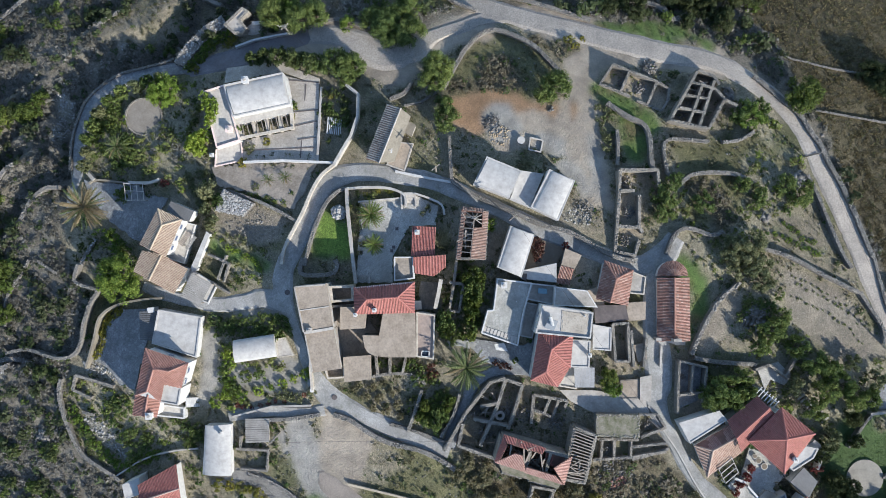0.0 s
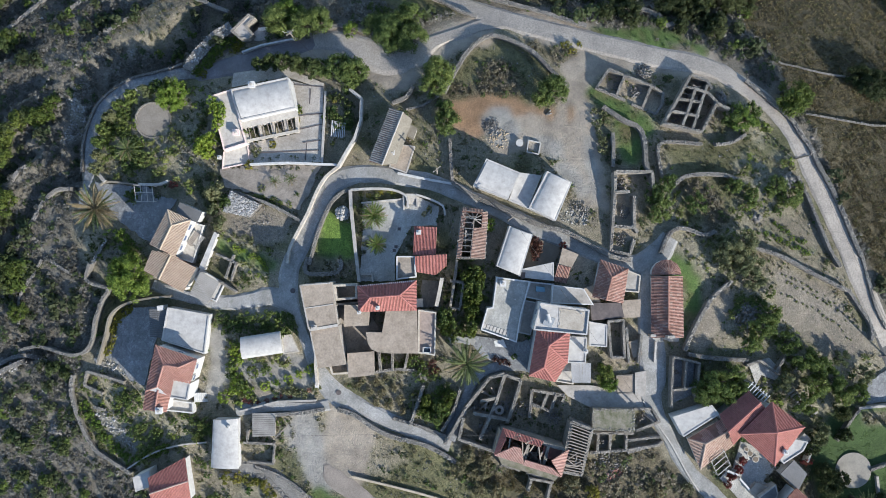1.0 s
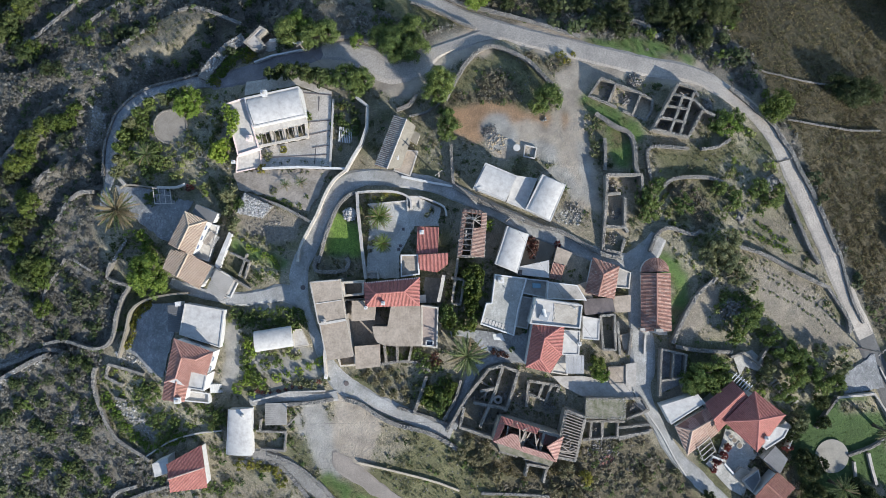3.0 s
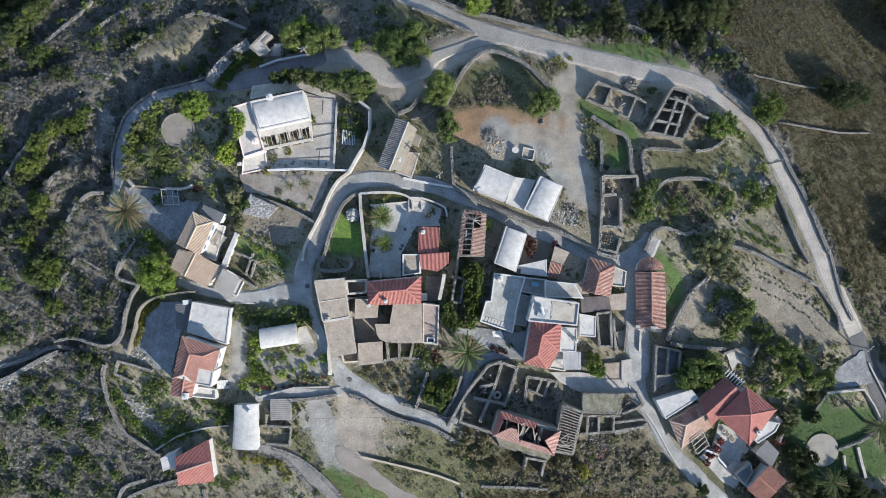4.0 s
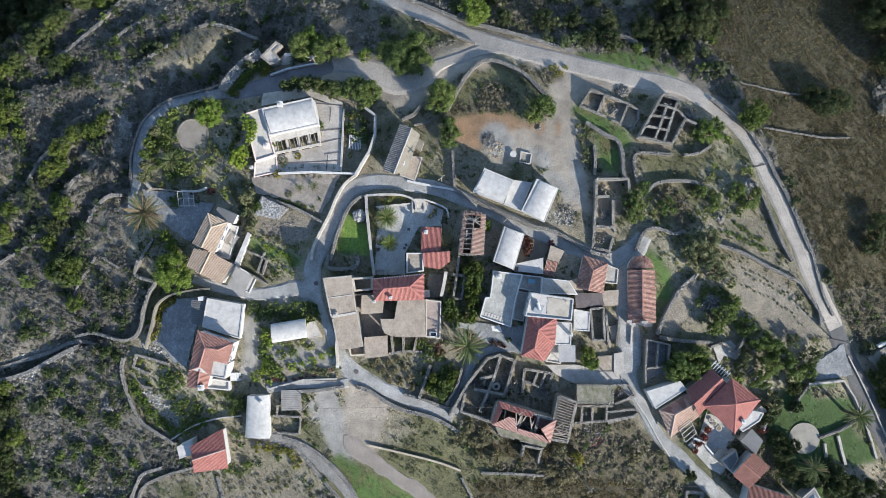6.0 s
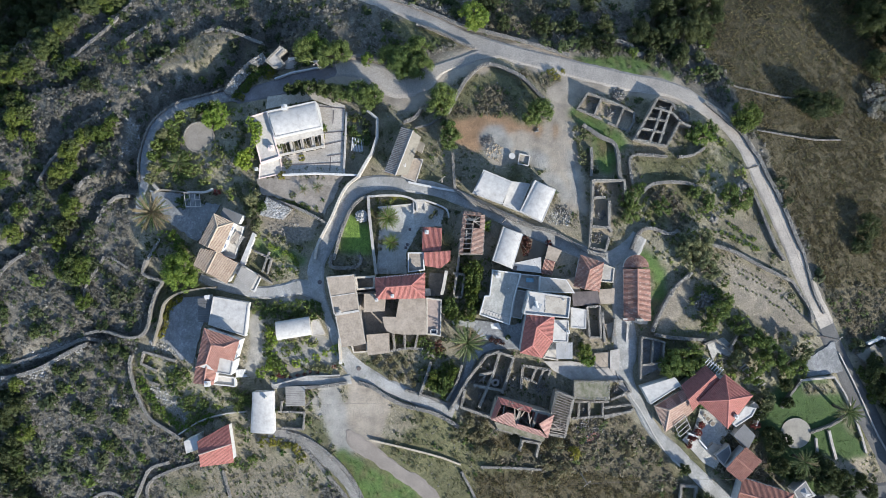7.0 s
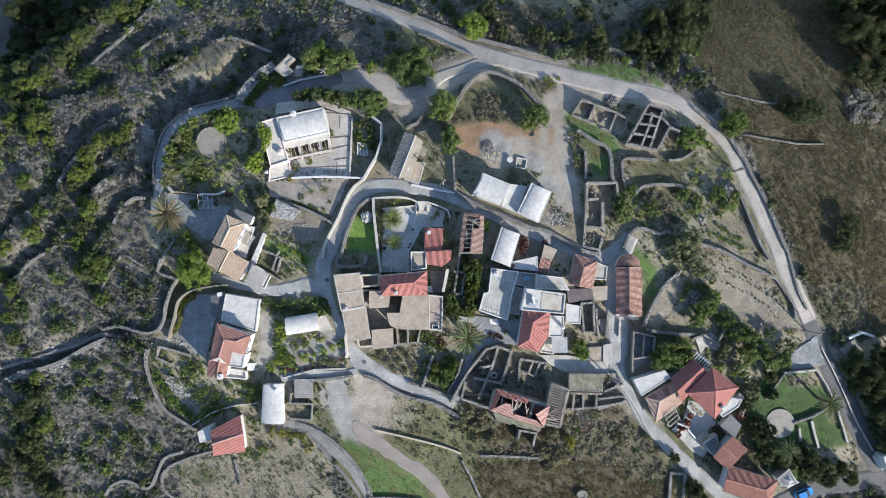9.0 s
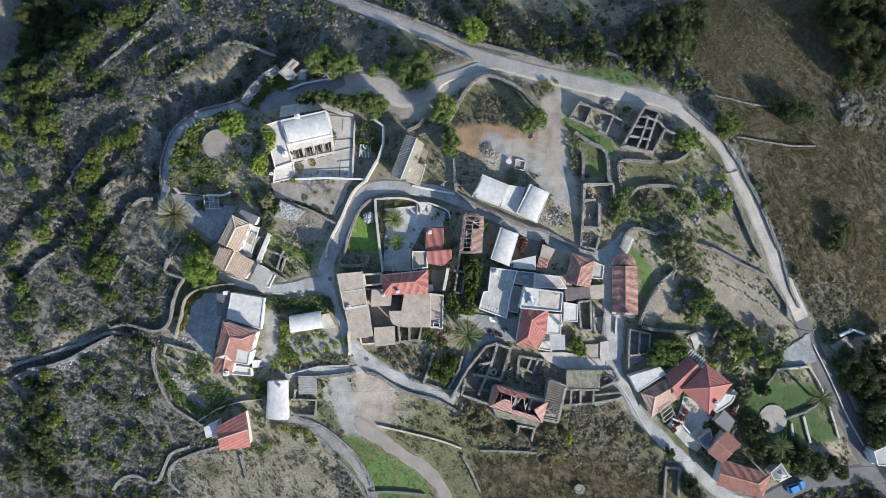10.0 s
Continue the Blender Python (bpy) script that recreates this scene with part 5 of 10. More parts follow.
lane("path", "stone-paved lane going down beside old houses", [(-25.2, -8.9), (-23.6, -12.5), (-21.5, -17.9), (-19.9, -21.5), (-17.4, -24.0), (-12.9, -26.3), (-7.5, -28.7), (-3.0, -30.6), (1.0, -32.0)], [3.0, 1.8, 2.2, 3.0, 3.6, 2.8, 2.6, 2.4, 2.2], PAVING)
lane("path", "stone-paved lane beside a flowering hedge", [(-18.8, -25.5), (-22.0, -26.1), (-26.6, -26.0), (-31.2, -26.4), (-34.5, -27.1)], 1.9, PAVING)
lane("path", "wide stone-paved lane beside the chapel", [(34.6, -1.2), (33.2, -5.2), (32.6, -10.5), (33.4, -15.8), (33.8, -20.2), (33.2, -23.3), (34.3, -26.8), (36.6, -31.3), (39.0, -35.3), (42.3, -38.8), (54.9, -50.6), (62.0, -53.7)], [3.0, 3.0, 2.6, 4.2, 4.2, 3.8, 2.6, 2.2, 2.4, 2.6, 2.6, 2.8], PAVING)
lane("path", "narrow shaded path between garden wall and ruin", [(13.2, -18.6), (9.6, -18.9), (7.0, -19.6), (5.2, -20.9), (4.1, -22.7), (3.3, -24.8), (2.3, -27.4), (0.9, -31.0)], [2.4, 1.8, 1.6, 1.8, 1.6, 1.6, 1.8, 2.2], SLATE, 0.2)
lane("path", "grey lane beside parked car", [(63.2, -54.3), (68.6, -51.4), (75.2, -49.0), (82.6, -48.3), (90.1, -48.1)], 4.2, DARK_ASPHALT)
lane("path", "pinkish dirt track winding down the meadow", [(-19.6, -35.2), (-18.6, -37.2), (-15.9, -39.2), (-11.6, -42.1), (-6.7, -45.3), (-3.3, -48.4), (-0.7, -52.7), (0.9, -58.1)], [0.5, 2.6, 3.2, 2.8, 2.6, 2.6, 2.6, 2.6], DIRT_TRACK, 0.5, 0.0)
lane("path", "stony track between two rubble walls", [(-35.3, -36.4), (-29.8, -37.0), (-25.9, -39.6), (-20.9, -44.5), (-17.6, -49.0), (-16.0, -53.7)], 2.2, STONY_TRACK, 0.4)
paved("pavement", "pale concrete courtyard of the white house", [(-26.1, 28.6), (-20.3, 27.0), (-20.4, 14.4), (-32.5, 13.9), (-33.1, 17.6), (-24.7, 19.2)], COURT)
paved("pavement", "pale slab terrace behind the white villa", [(-36.2, 27.5), (-36.0, 30.1), (-29.5, 30.9), (-26.8, 30.9), (-25.5, 30.3), (-20.3, 28.0), (-20.3, 26.8), (-26.6, 29.3)], COURT)
paved("pavement", "slate-paved terrace beside house", [(-59.6, 11.4), (-49.6, 10.3), (-48.4, 8.9), (-44.7, 8.2), (-49.3, 1.0), (-53.8, 3.8), (-58.4, 8.5)], SLATE, step=0.6, ragged=0.2)
paved("pavement", "stone-paved walled courtyard with palms", [(-13.3, 7.4), (-6.4, 8.1), (-4.4, 8.6), (-0.8, 6.8), (-1.1, 3.7), (-5.3, 3.7), (-8.0, -1.3), (-8.0, -5.3), (-13.8, -5.3), (-13.5, -1.0)], SLABS, step=0.5, ragged=0.1)
paved("pavement", "dark slab yard below the white house", [(-53.6, -9.9), (-46.8, -9.6), (-48.1, -14.6), (-50.3, -23.0), (-52.8, -22.2), (-55.2, -19.4), (-57.2, -18.5), (-55.7, -13.8)], SLATE, step=0.6, ragged=0.15)
paved("pavement", "paved yard shaded by houses", [(-3.5, -5.1), (-0.4, -5.3), (-1.1, -9.5), (-4.2, -9.5)], YARD_SLABS)
paved("pavement", "slate-paved yard beside terrace house", [(5.0, -14.1), (12.5, -15.1), (14.2, -14.1), (14.0, -20.1), (10.3, -18.9), (6.3, -17.6), (4.1, -15.0)], SLATE)
paved("pavement", "narrow flagged path below the terrace house", [(0.9, -13.9), (2.5, -14.1), (5.0, -14.5), (5.0, -15.8), (0.9, -15.1)], ROOF_SLABS, step=0.5, ragged=0.25)
paved("pavement", "grey slab floor of roofless rooms", [(36.8, -17.7), (40.4, -18.6), (39.8, -23.6), (36.5, -25.0)], SLATE)
paved("pavement", "earthen yard with small palms", [(-37.7, 13.0), (-32.5, 13.9), (-20.4, 13.8), (-21.7, 10.1), (-24.0, 6.4), (-29.6, 8.8), (-36.2, 10.2)], EARTH_YARD, step=0.5, ragged=0.3)
paved("pavement", "grey slab platform beside the road", [(68.3, -22.6), (74.5, -18.6), (76.2, -24.5), (68.2, -25.5)], SLATE, step=0.6, ragged=0.15)
paved("pavement", "pale slab landing above the red-roofed house", [(49.2, -18.7), (52.6, -17.7), (54.6, -19.7), (53.7, -21.4), (51.3, -20.5), (50.4, -22.1)], SLABS)
paved("pavement", "paved patio of red-roofed house", [(47.9, -30.9), (49.7, -31.8), (53.8, -35.4), (51.0, -38.0), (48.3, -36.2), (46.6, -35.3)], SLABS)
paved("pavement", "dark paved yard between outbuildings", [(46.1, -35.4), (49.7, -35.9), (52.8, -38.6), (50.8, -42.7), (48.5, -41.5), (44.4, -37.0)], SLABS)
paved("pavement", "worn concrete forecourt", [(18.2, -22.0), (23.5, -22.0), (31.4, -23.3), (32.3, -26.0), (24.4, -26.0), (20.0, -23.8)], CONCRETE)

paved("pavement", "shaded earthen inner court between old houses", [(-18.1, -5.7), (-14.0, -5.7), (-12.0, -10.6), (-10.0, -13.7), (-12.0, -17.8), (-16.0, -17.8), (-17.4, -12.5)], EARTH_YARD)
paved("pavement", "shaded yard beside the white roofs", [(14.4, 1.9), (19.2, 0.1), (17.9, -2.2), (12.5, -3.6)], SOIL)

# ---- dry-stone and garden walls ----
GREY = "grey dry-stone wall with loose uneven coping stones"
stone_wall(GREY + " round a field", [(0.1, 26.1), (1.5, 29.0), (3.8, 33.0), (6.2, 35.5), (8.5, 36.3), (11.7, 35.3), (14.9, 33.5), (17.2, 31.0), (18.9, 29.1), (20.9, 26.9)])
stone_wall("rubble wall of pale stones along the road", [(-29.0, 59.6), (-21.0, 55.6), (-15.1, 52.9), (-7.6, 49.9), (-0.4, 46.7), (3.7, 44.8), (12.5, 42.3), (18.8, 40.3), (24.6, 38.3)], 0.75, 0.8)
stone_wall("pale mortared retaining wall ending at the junction", [(-6.3, 45.3), (-1.6, 43.5), (2.5, 41.2), (5.6, 39.9)], 0.45, 1.0)
stone_wall("low rubble wall under trees", [(-19.8, 38.4), (-16.4, 38.3), (-13.5, 37.2)], 0.7, 0.7)
stone_wall("pale rubble wall along the outer road edge", [(51.4, 28.6), (53.6, 26.6), (56.2, 24.2), (58.8, 21.6), (60.1, 19.0), (61.4, 17.1), (62.9, 13.3), (64.5, 10.1), (66.1, 6.0), (67.3, 2.6), (68.8, -1.3)], 0.8, 0.8)
stone_wall("low rubble wall along the outer road edge", [(69.0, -1.3), (70.7, -9.0), (72.6, -13.3)], 0.5, 0.6)
stone_wall("rubble wall along the inner road edge", [(58.6, 11.9), (60.2, 8.2), (61.8, 3.7), (63.4, -0.4), (64.9, -3.0)], 0.6, 1.1)
stone_wall("rubble wall along the inner road edge", [(66.3, -7.1), (68.0, -9.7), (69.8, -12.6), (69.9, -15.0)], 0.6, 0.9)
stone_wall("terrace wall below vegetable patch", [(50.4, 0.1), (54.9, -1.3), (60.3, -4.2), (64.0, -6.0), (66.3, -7.1)], 0.6, 1.3)
stone_wall("low field wall half buried in grass", [(54.5, 37.0), (55.8, 34.9), (57.9, 32.3), (61.3, 31.4), (66.1, 30.3), (74.1, 29.2)], 0.3, 0.35)
stone_wall("low field wall half buried in grass", [(61.6, 22.9), (66.9, 22.0), (72.7, 21.1), (73.4, 21.0), (79.2, 21.1)], 0.32, 0.5)
stone_wall(GREY + " below the ruin", [(35.9, 10.8), (35.3, 14.9), (36.1, 17.5), (42.7, 17.3)], 0.6)
stone_wall(GREY + " below the ruin", [(45.0, 17.2), (47.9, 17.6), (50.3, 19.0)], 0.55)
stone_wall("curved terrace wall of pale stones", [(37.7, 10.4), (39.6, 11.8), (42.8, 12.2), (46.5, 12.0), (48.5, 11.2)], 0.7)
stone_wall(GREY + " round a green plot", [(26.5, 23.6), (29.6, 21.4), (32.3, 20.0), (33.1, 17.7), (33.2, 14.0), (33.7, 11.6)], 0.8)
stone_wall(GREY + " in a green plot", [(27.9, 19.1), (27.9, 15.8), (27.7, 13.4)], 0.6)
stone_wall("terrace wall in the shade of trees", [(35.0, -0.8), (36.5, 2.3), (38.7, 3.3), (42.3, 2.2), (44.2, 2.8)], 0.7)
stone_wall("curved wall with pale capping stones", [(46.6, -5.2), (43.3, -7.9), (41.0, -11.4), (39.2, -15.0), (38.6, -16.4)], 0.65, 1.2, stone=0.3)
stone_wall("low terrace wall in the shade of trees", [(39.1, -16.9), (42.7, -17.6), (48.9, -18.0)], 0.7)
stone_wall(GREY + " beside the lane", [(-22.0, -2.6), (-21.1, 1.0), (-20.1, 4.1), (-18.6, 7.3), (-16.8, 9.1), (-15.4, 9.6)], 0.6)
stone_wall("low rubble wall of a stone pen", [(-22.3, -1.4), (-22.6, -3.8), (-20.0, -4.2), (-17.3, -3.8), (-16.7, -2.4), (-17.1, -1.7)], 0.75, 0.9)
stone_wall("retaining wall of yellowish rubble below white roofs", [(1.4, 10.8), (5.0, 8.5), (10.3, 6.1), (15.6, 3.8), (20.0, 2.6), (24.4, 0.1), (27.5, -1.4), (30.1, -1.9)], 0.8, 1.0)
stone_wall(GREY + " beside the lane", [(1.0, 18.1), (1.2, 13.5), (1.4, 10.8)], 0.6)
stone_wall(GREY + " beside the old ruin", [(-6.3, 23.2), (-3.6, 23.8), (-0.8, 25.7)], 0.4, 0.8)
stone_wall("outer village wall of tumbled stones", [(-73.6, -17.5), (-69.9, -16.8), (-66.8, -17.2), (-63.2, -18.0), (-60.5, -17.3), (-59.2, -15.2), (-58.6, -11.9), (-57.3, -8.4), (-56.3, -6.8), (-58.6, -6.0), (-60.3, -5.1), (-59.6, -2.5)], 0.6, 1.5)
stone_wall("long rubble terrace wall below the village", [(-63.2, -21.5), (-63.6, -24.2), (-62.5, -28.4), (-61.1, -31.7), (-59.2, -34.4), (-56.2, -36.2), (-53.1, -38.1)], 0.7, 1.0)
stone_wall("curved terrace wall among scrub", [(-70.7, 5.0), (-69.0, 8.0), (-66.6, 10.1), (-64.1, 10.3)], 0.7, 0.45, stone=0.2, foot=2.6)
stone_wall("pale terrace wall below the palm", [(-57.0, 1.7), (-58.5, -0.8), (-59.6, -2.6)], 0.6, 0.8, coping=LIMESTONE)
stone_wall("low terrace wall among scrub", [(-67.4, -2.0), (-63.8, -4.1)], 0.5, 0.6)
stone_wall("low terrace wall among scrub", [(-73.4, -13.1), (-73.1, -8.4), (-71.0, -5.1), (-68.9, -1.8)], 0.5, 0.6)
stone_wall("long curved terrace wall among scrub", [(-94.4, -8.9), (-92.2, -5.2), (-89.4, -2.7), (-83.9, 0.3), (-81.9, 3.4)], 0.7, 0.45, stone=0.2, foot=2.6)
stone_wall("terrace wall among scrub", [(-75.4, 11.2), (-74.2, 13.3), (-72.3, 14.5)], 0.7, 0.45, stone=0.2, foot=2.6)
stone_wall("terrace wall among scrub", [(-74.8, 0.0), (-73.3, 2.1), (-71.7, 3.9)], 0.7, 0.45, stone=0.2, foot=2.6)
stone_wall("terrace wall among scrub", [(-84.2, 13.2), (-82.3, 16.3), (-81.1, 18.2), (-78.2, 20.6)], 0.7, 0.45, stone=0.2, foot=2.6)
stone_wall("terrace wall on the wooded slope", [(-80.3, 38.4), (-76.7, 41.9), (-72.5, 45.9), (-67.4, 52.0), (-64.6, 55.6)], 0.7, 0.45, stone=0.2, foot=2.6)
stone_wall("terrace wall on the wooded slope", [(-67.5, 43.2), (-64.5, 45.5), (-61.6, 46.9)], 0.7, 0.45, stone=0.2, foot=2.6)
stone_wall("terrace wall on the wooded slope", [(-59.8, 38.3), (-57.4, 40.2), (-54.3, 41.7)], 0.7, 0.45, stone=0.2, foot=2.6)
stone_wall("terrace wall on the wooded slope", [(-50.1, 44.7), (-47.6, 45.3), (-43.7, 44.3), (-40.0, 42.6), (-37.8, 41.7)], 0.7, 0.45, stone=0.2, foot=2.6)
stone_wall("rubble bank of a dry stream bed", [(-98.0, -26.4), (-92.2, -24.7), (-85.1, -22.6), (-79.5, -20.8), (-74.1, -18.7), (-68.1, -19.3)], 0.9, 0.8, coping=LIMESTONE)
stone_wall("rubble bank of a dry stream bed", [(-93.8, -27.3), (-88.0, -26.2), (-83.1, -24.5), (-79.6, -22.7), (-75.7, -20.7), (-72.8, -19.5)], 0.9, 0.9, foot=2.6, coping=LIMESTONE)
stone_wall("pale winding wall of a hillside path", [(-74.2, -53.5), (-72.0, -50.9), (-68.6, -50.0), (-64.0, -51.3), (-61.9, -48.0), (-60.0, -44.6), (-55.8, -43.0)], 0.7, 0.8)
stone_wall("pale winding wall of a hillside path", [(-58.4, -53.1), (-60.7, -50.7), (-60.1, -47.3), (-55.3, -44.6), (-47.6, -42.1)], 0.6, 0.8)
stone_wall("low rubble wall in a bare plot", [(-44.6, -44.2), (-43.8, -47.3), (-43.2, -49.9)], 0.6, 0.6)
stone_wall("rubble wall along a stony track", [(-31.4, -36.1), (-26.1, -38.2), (-20.7, -42.6), (-17.5, -47.3), (-15.6, -52.0)], 0.8, 0.5)
stone_wall("rubble wall along a stony track", [(-37.5, -37.9), (-30.8, -37.7), (-27.9, -39.4), (-23.7, -44.3), (-19.9, -48.8), (-17.5, -52.9)], 0.8, 0.35)
stone_wall("low rubble wall below green grass", [(-16.7, -51.4), (-11.4, -51.2), (-5.3, -51.7)], 0.6, 0.6)
stone_wall("rubble wall beside the lower lane", [(-17.3, -26.2), (-14.6, -27.0), (-11.9, -28.8), (-8.3, -30.5), (-3.9, -31.5), (-0.8, -32.8), (1.9, -34.5)], 0.8, 0.9)
stone_wall("rubble wall between lane and parking ground", [(-27.8, -27.3), (-23.6, -26.9), (-19.5, -26.2)], 0.7, 0.8)
stone_wall("straight garden wall of grey stones", [(-3.3, -22.0), (-4.1, -24.6), (-5.5, -28.6)], 0.6, 1.2)
stone_wall("garden wall beside the shaded path", [(2.6, -22.6), (2.0, -24.6), (1.2, -26.7), (-0.4, -29.4)], 0.5, 1.2)
stone_wall("low garden wall of grey stones", [(-11.4, -20.1), (-7.4, -19.5), (-4.1, -20.0), (-2.8, -21.2)], 0.5, 0.7)
stone_wall("rubble wall above the lower lane", [(-8.3, -27.5), (-4.3, -28.6), (0.5, -30.3)], 0.6, 0.8)
stone_wall("low terrace wall in dry grass", [(6.1, -42.2), (12.5, -42.3), (17.7, -42.6)], 0.5, 0.6)
stone_wall("low terrace wall in dry grass", [(2.4, -43.1), (4.4, -46.9), (6.1, -50.9)], 0.5, 0.6)
stone_wall("low wall of a terraced ruin", [(29.4, -32.7), (32.0, -32.0), (35.1, -31.0)], 0.5, 0.8)
stone_wall("garden wall of grey stones", [(-35.4, 9.6), (-31.1, 8.2), (-28.3, 7.1), (-25.6, 5.7), (-23.3, 4.4)], 0.55, 1.0)
stone_wall("terrace wall above the shaded path", [(-45.2, 32.0), (-46.9, 31.3), (-50.1, 30.5), (-54.5, 29.4), (-57.8, 27.3), (-60.2, 24.6), (-61.5, 21.0), (-62.1, 17.8), (-62.1, 13.2)], 0.45, 0.5, foot=3.6)
stone_wall("broad pale rubble bank above the cobbled ramp", [(-36.8, 38.5), (-39.5, 36.6), (-41.9, 34.0), (-43.2, 32.2), (-43.8, 30.6)], 2.3, 1.1, stone=0.26, coping=LIMESTONE)
stone_wall("pale rubble wall at the wood's edge", [(36.3, 42.7), (37.7, 40.1), (39.0, 38.7), (42.6, 40.7)], 0.8, 0.9)
stone_wall("rough stone retaining bank", [(-8.6, 24.3), (-6.3, 25.3), (-5.1, 27.2)], 0.7, 0.8)
stone_wall("garden wall in shade", [(63.5, -31.1), (65.6, -28.2), (67.5, -25.9)], 0.5, 1.0)
stone_wall("low garden wall of grey stones", [(69.2, -36.0), (73.7, -34.5), (76.4, -32.9)], 0.5, 0.8)
stone_wall("field wall at the edge of dry grass", [(28.0, 42.9), (32.9, 42.0), (36.5, 41.0), (38.8, 38.6), (42.1, 40.4)], 0.8, 0.8)
W = "pale plastered garden wall"
plaster_wall(W + " with a smooth capping", [(-15.7, 26.6), (-13.7, 25.0), (-13.7, 21.3), (-14.7, 18.1), (-16.1, 15.7), (-17.4, 13.3)], 0.45, 1.8, LIME)
plaster_wall("cream lane wall with a smooth capping", [(-17.5, 13.4), (-19.4, 11.8), (-20.9, 9.3), (-22.3, 5.9), (-23.8, 3.0), (-25.2, 0.1), (-25.6, -2.4)], 0.45, 1.2, CREAM, True)
plaster_wall(W + " beside the courtyard", [(-19.9, 26.5), (-20.0, 21.9), (-20.2, 14.1)], 0.35, 0.6, TERRACE)
plaster_wall(W + " below the courtyard", [(-32.2, 14.0), (-25.7, 14.2), (-17.5, 13.8)], 0.35, 1.2, WHITE)
plaster_wall("grey courtyard wall with a flat coping", [(-15.3, 9.6), (-15.1, 6.3), (-14.5, 1.0), (-13.7, -5.4)], 0.4, 1.4, TERRACE, cap=CONCRETE)
plaster_wall("grey courtyard wall beside the lane", [(-15.3, 9.6), (-12.0, 9.8), (-8.4, 9.6), (-6.1, 8.5), (-5.9, 6.7)], 0.35, 1.2, TERRACE, True)
plaster_wall("low inner wall of the courtyard bed", [(-13.5, 7.5), (-6.6, 8.1)], 0.25, 0.7, TERRACE)
plaster_wall("low wall beside the courtyard steps", [(-6.6, 9.0), (-6.5, 6.3)], 0.28, 0.9, TERRACE)
plaster_wall("low wall beside the courtyard steps", [(-4.5, 9.0), (-4.3, 6.7)], 0.25, 0.7, TERRACE)
plaster_wall("courtyard wall beside the lane", [(-4.5, 8.8), (-2.4, 8.1), (-0.2, 7.0), (0.2, 5.4)], 0.3, 1.2, TERRACE, True)
plaster_wall("lane wall of a small house", [(-7.6, 12.4), (-3.0, 11.4), (1.4, 10.6)], 0.35, 0.8, WHITE, True)
plaster_wall("cream wall round the lower house yard", [(-58.3, -19.5), (-56.8, -14.6), (-55.8, -11.1), (-52.9, -9.1), (-48.6, -8.2), (-45.2, -7.9)], 0.34, 1.6, OLD_PLASTER, True)
plaster_wall("pale terrace wall", [(-58.5, 10.8), (-57.1, 11.4), (-51.6, 10.8)], 0.3, 0.7, OLD_PLASTER, True)
plaster_wall("pale terrace wall", [(-51.4, 10.9), (-48.9, 10.8), (-47.5, 10.9), (-46.2, 11.4)], 0.4, 1.0, TERRACE, True)
plaster_wall("pale terrace wall", [(-59.3, 13.3), (-57.5, 11.4)], 0.6, 1.0, CONCRETE)
plaster_wall("whitewashed parapet along a ramp", [(-32.0, 37.8), (-29.7, 38.0), (-25.6, 37.1)], 0.55, 1.2, WHITE)
plaster_wall("whitewashed lane wall", [(-34.6, 33.7), (-31.4, 34.9), (-25.1, 36.1)], 0.3, 1.0, WHITE)
plaster_wall("tan cut-stone retaining wall beside the track", [(-15.0, -37.3), (-8.9, -38.6), (-4.6, -39.6), (-1.2, -40.5), (2.3, -41.8)], 0.24, 0.5, TAN_STONE, cap=TAN_STONE)
plaster_wall("low whitewashed kerb wall beside the lane", [(32.0, -24.5), (34.8, -28.9), (36.6, -31.6), (39.0, -36.0), (41.0, -39.1)], 0.22, 0.45, LIME, True)
plaster_wall("pale wall between garden and lane", [(-33.8, -26.9), (-27.3, -25.1), (-20.9, -24.8)], 0.3, 0.7, CONCRETE)
plaster_wall("white wall end beside the lane", [(-20.6, -15.5), (-20.9, -18.6), (-20.6, -22.2)], 0.4, 1.4, CREAM)
plaster_wall("garden wall with blue top", [(67.1, -25.9), (74.0, -25.4)], 0.4, 1.2, CONCRETE)
plaster_wall("garden wall beside the road", [(74.1, -25.5), (76.0, -28.4), (77.4, -31.3)], 0.3, 1.0, CONCRETE)
plaster_wall("low pale garden wall", [(73.0, -35.7), (73.6, -38.3), (74.4, -41.2)], 0.5, 0.6, CONCRETE)
plaster_wall("low pale garden wall", [(70.4, -37.1), (70.8, -41.1)], 0.4, 0.6, CONCRETE)
plaster_wall("low pale garden wall beside the road", [(78.5, -33.8), (79.7, -37.3), (80.5, -40.2)], 0.4, 0.6, CONCRETE)
plaster_wall("white wall of a neighbouring house", [(86.1, -43.1), (87.3, -45.4), (91.1, -45.6)], 0.4, 1.5, WHITE)
plaster_wall("road parapet wall", [(75.3, -20.9), (78.8, -27.9), (82.3, -35.6), (86.0, -42.1)], 0.25, 0.6, CONCRETE, True)
plaster_wall("pale wall beside yard", [(-54.0, -37.5), (-49.2, -34.5), (-44.3, -32.9), (-39.5, -32.2)], 0.25, 0.8, CONCRETE, True)

# ---- white house with arcade, above the courtyard ----
villa = thing("house", "white villa with low vaulted roof and arcaded porch", "house", -32.3, 24.3)
flat_block(villa, [(-34.9, 26.1), (-25.5, 28.1), (-24.3, 23.0), (-33.4, 21.0)], 0.0, WHITE, WHITE_ROOF, 0.25)
vault_roof(villa, [(-34.5, 25.8), (-25.6, 27.8), (-24.5, 23.0), (-33.1, 21.2)], 0.08, 0.55, WHITE_ROOF, 1)
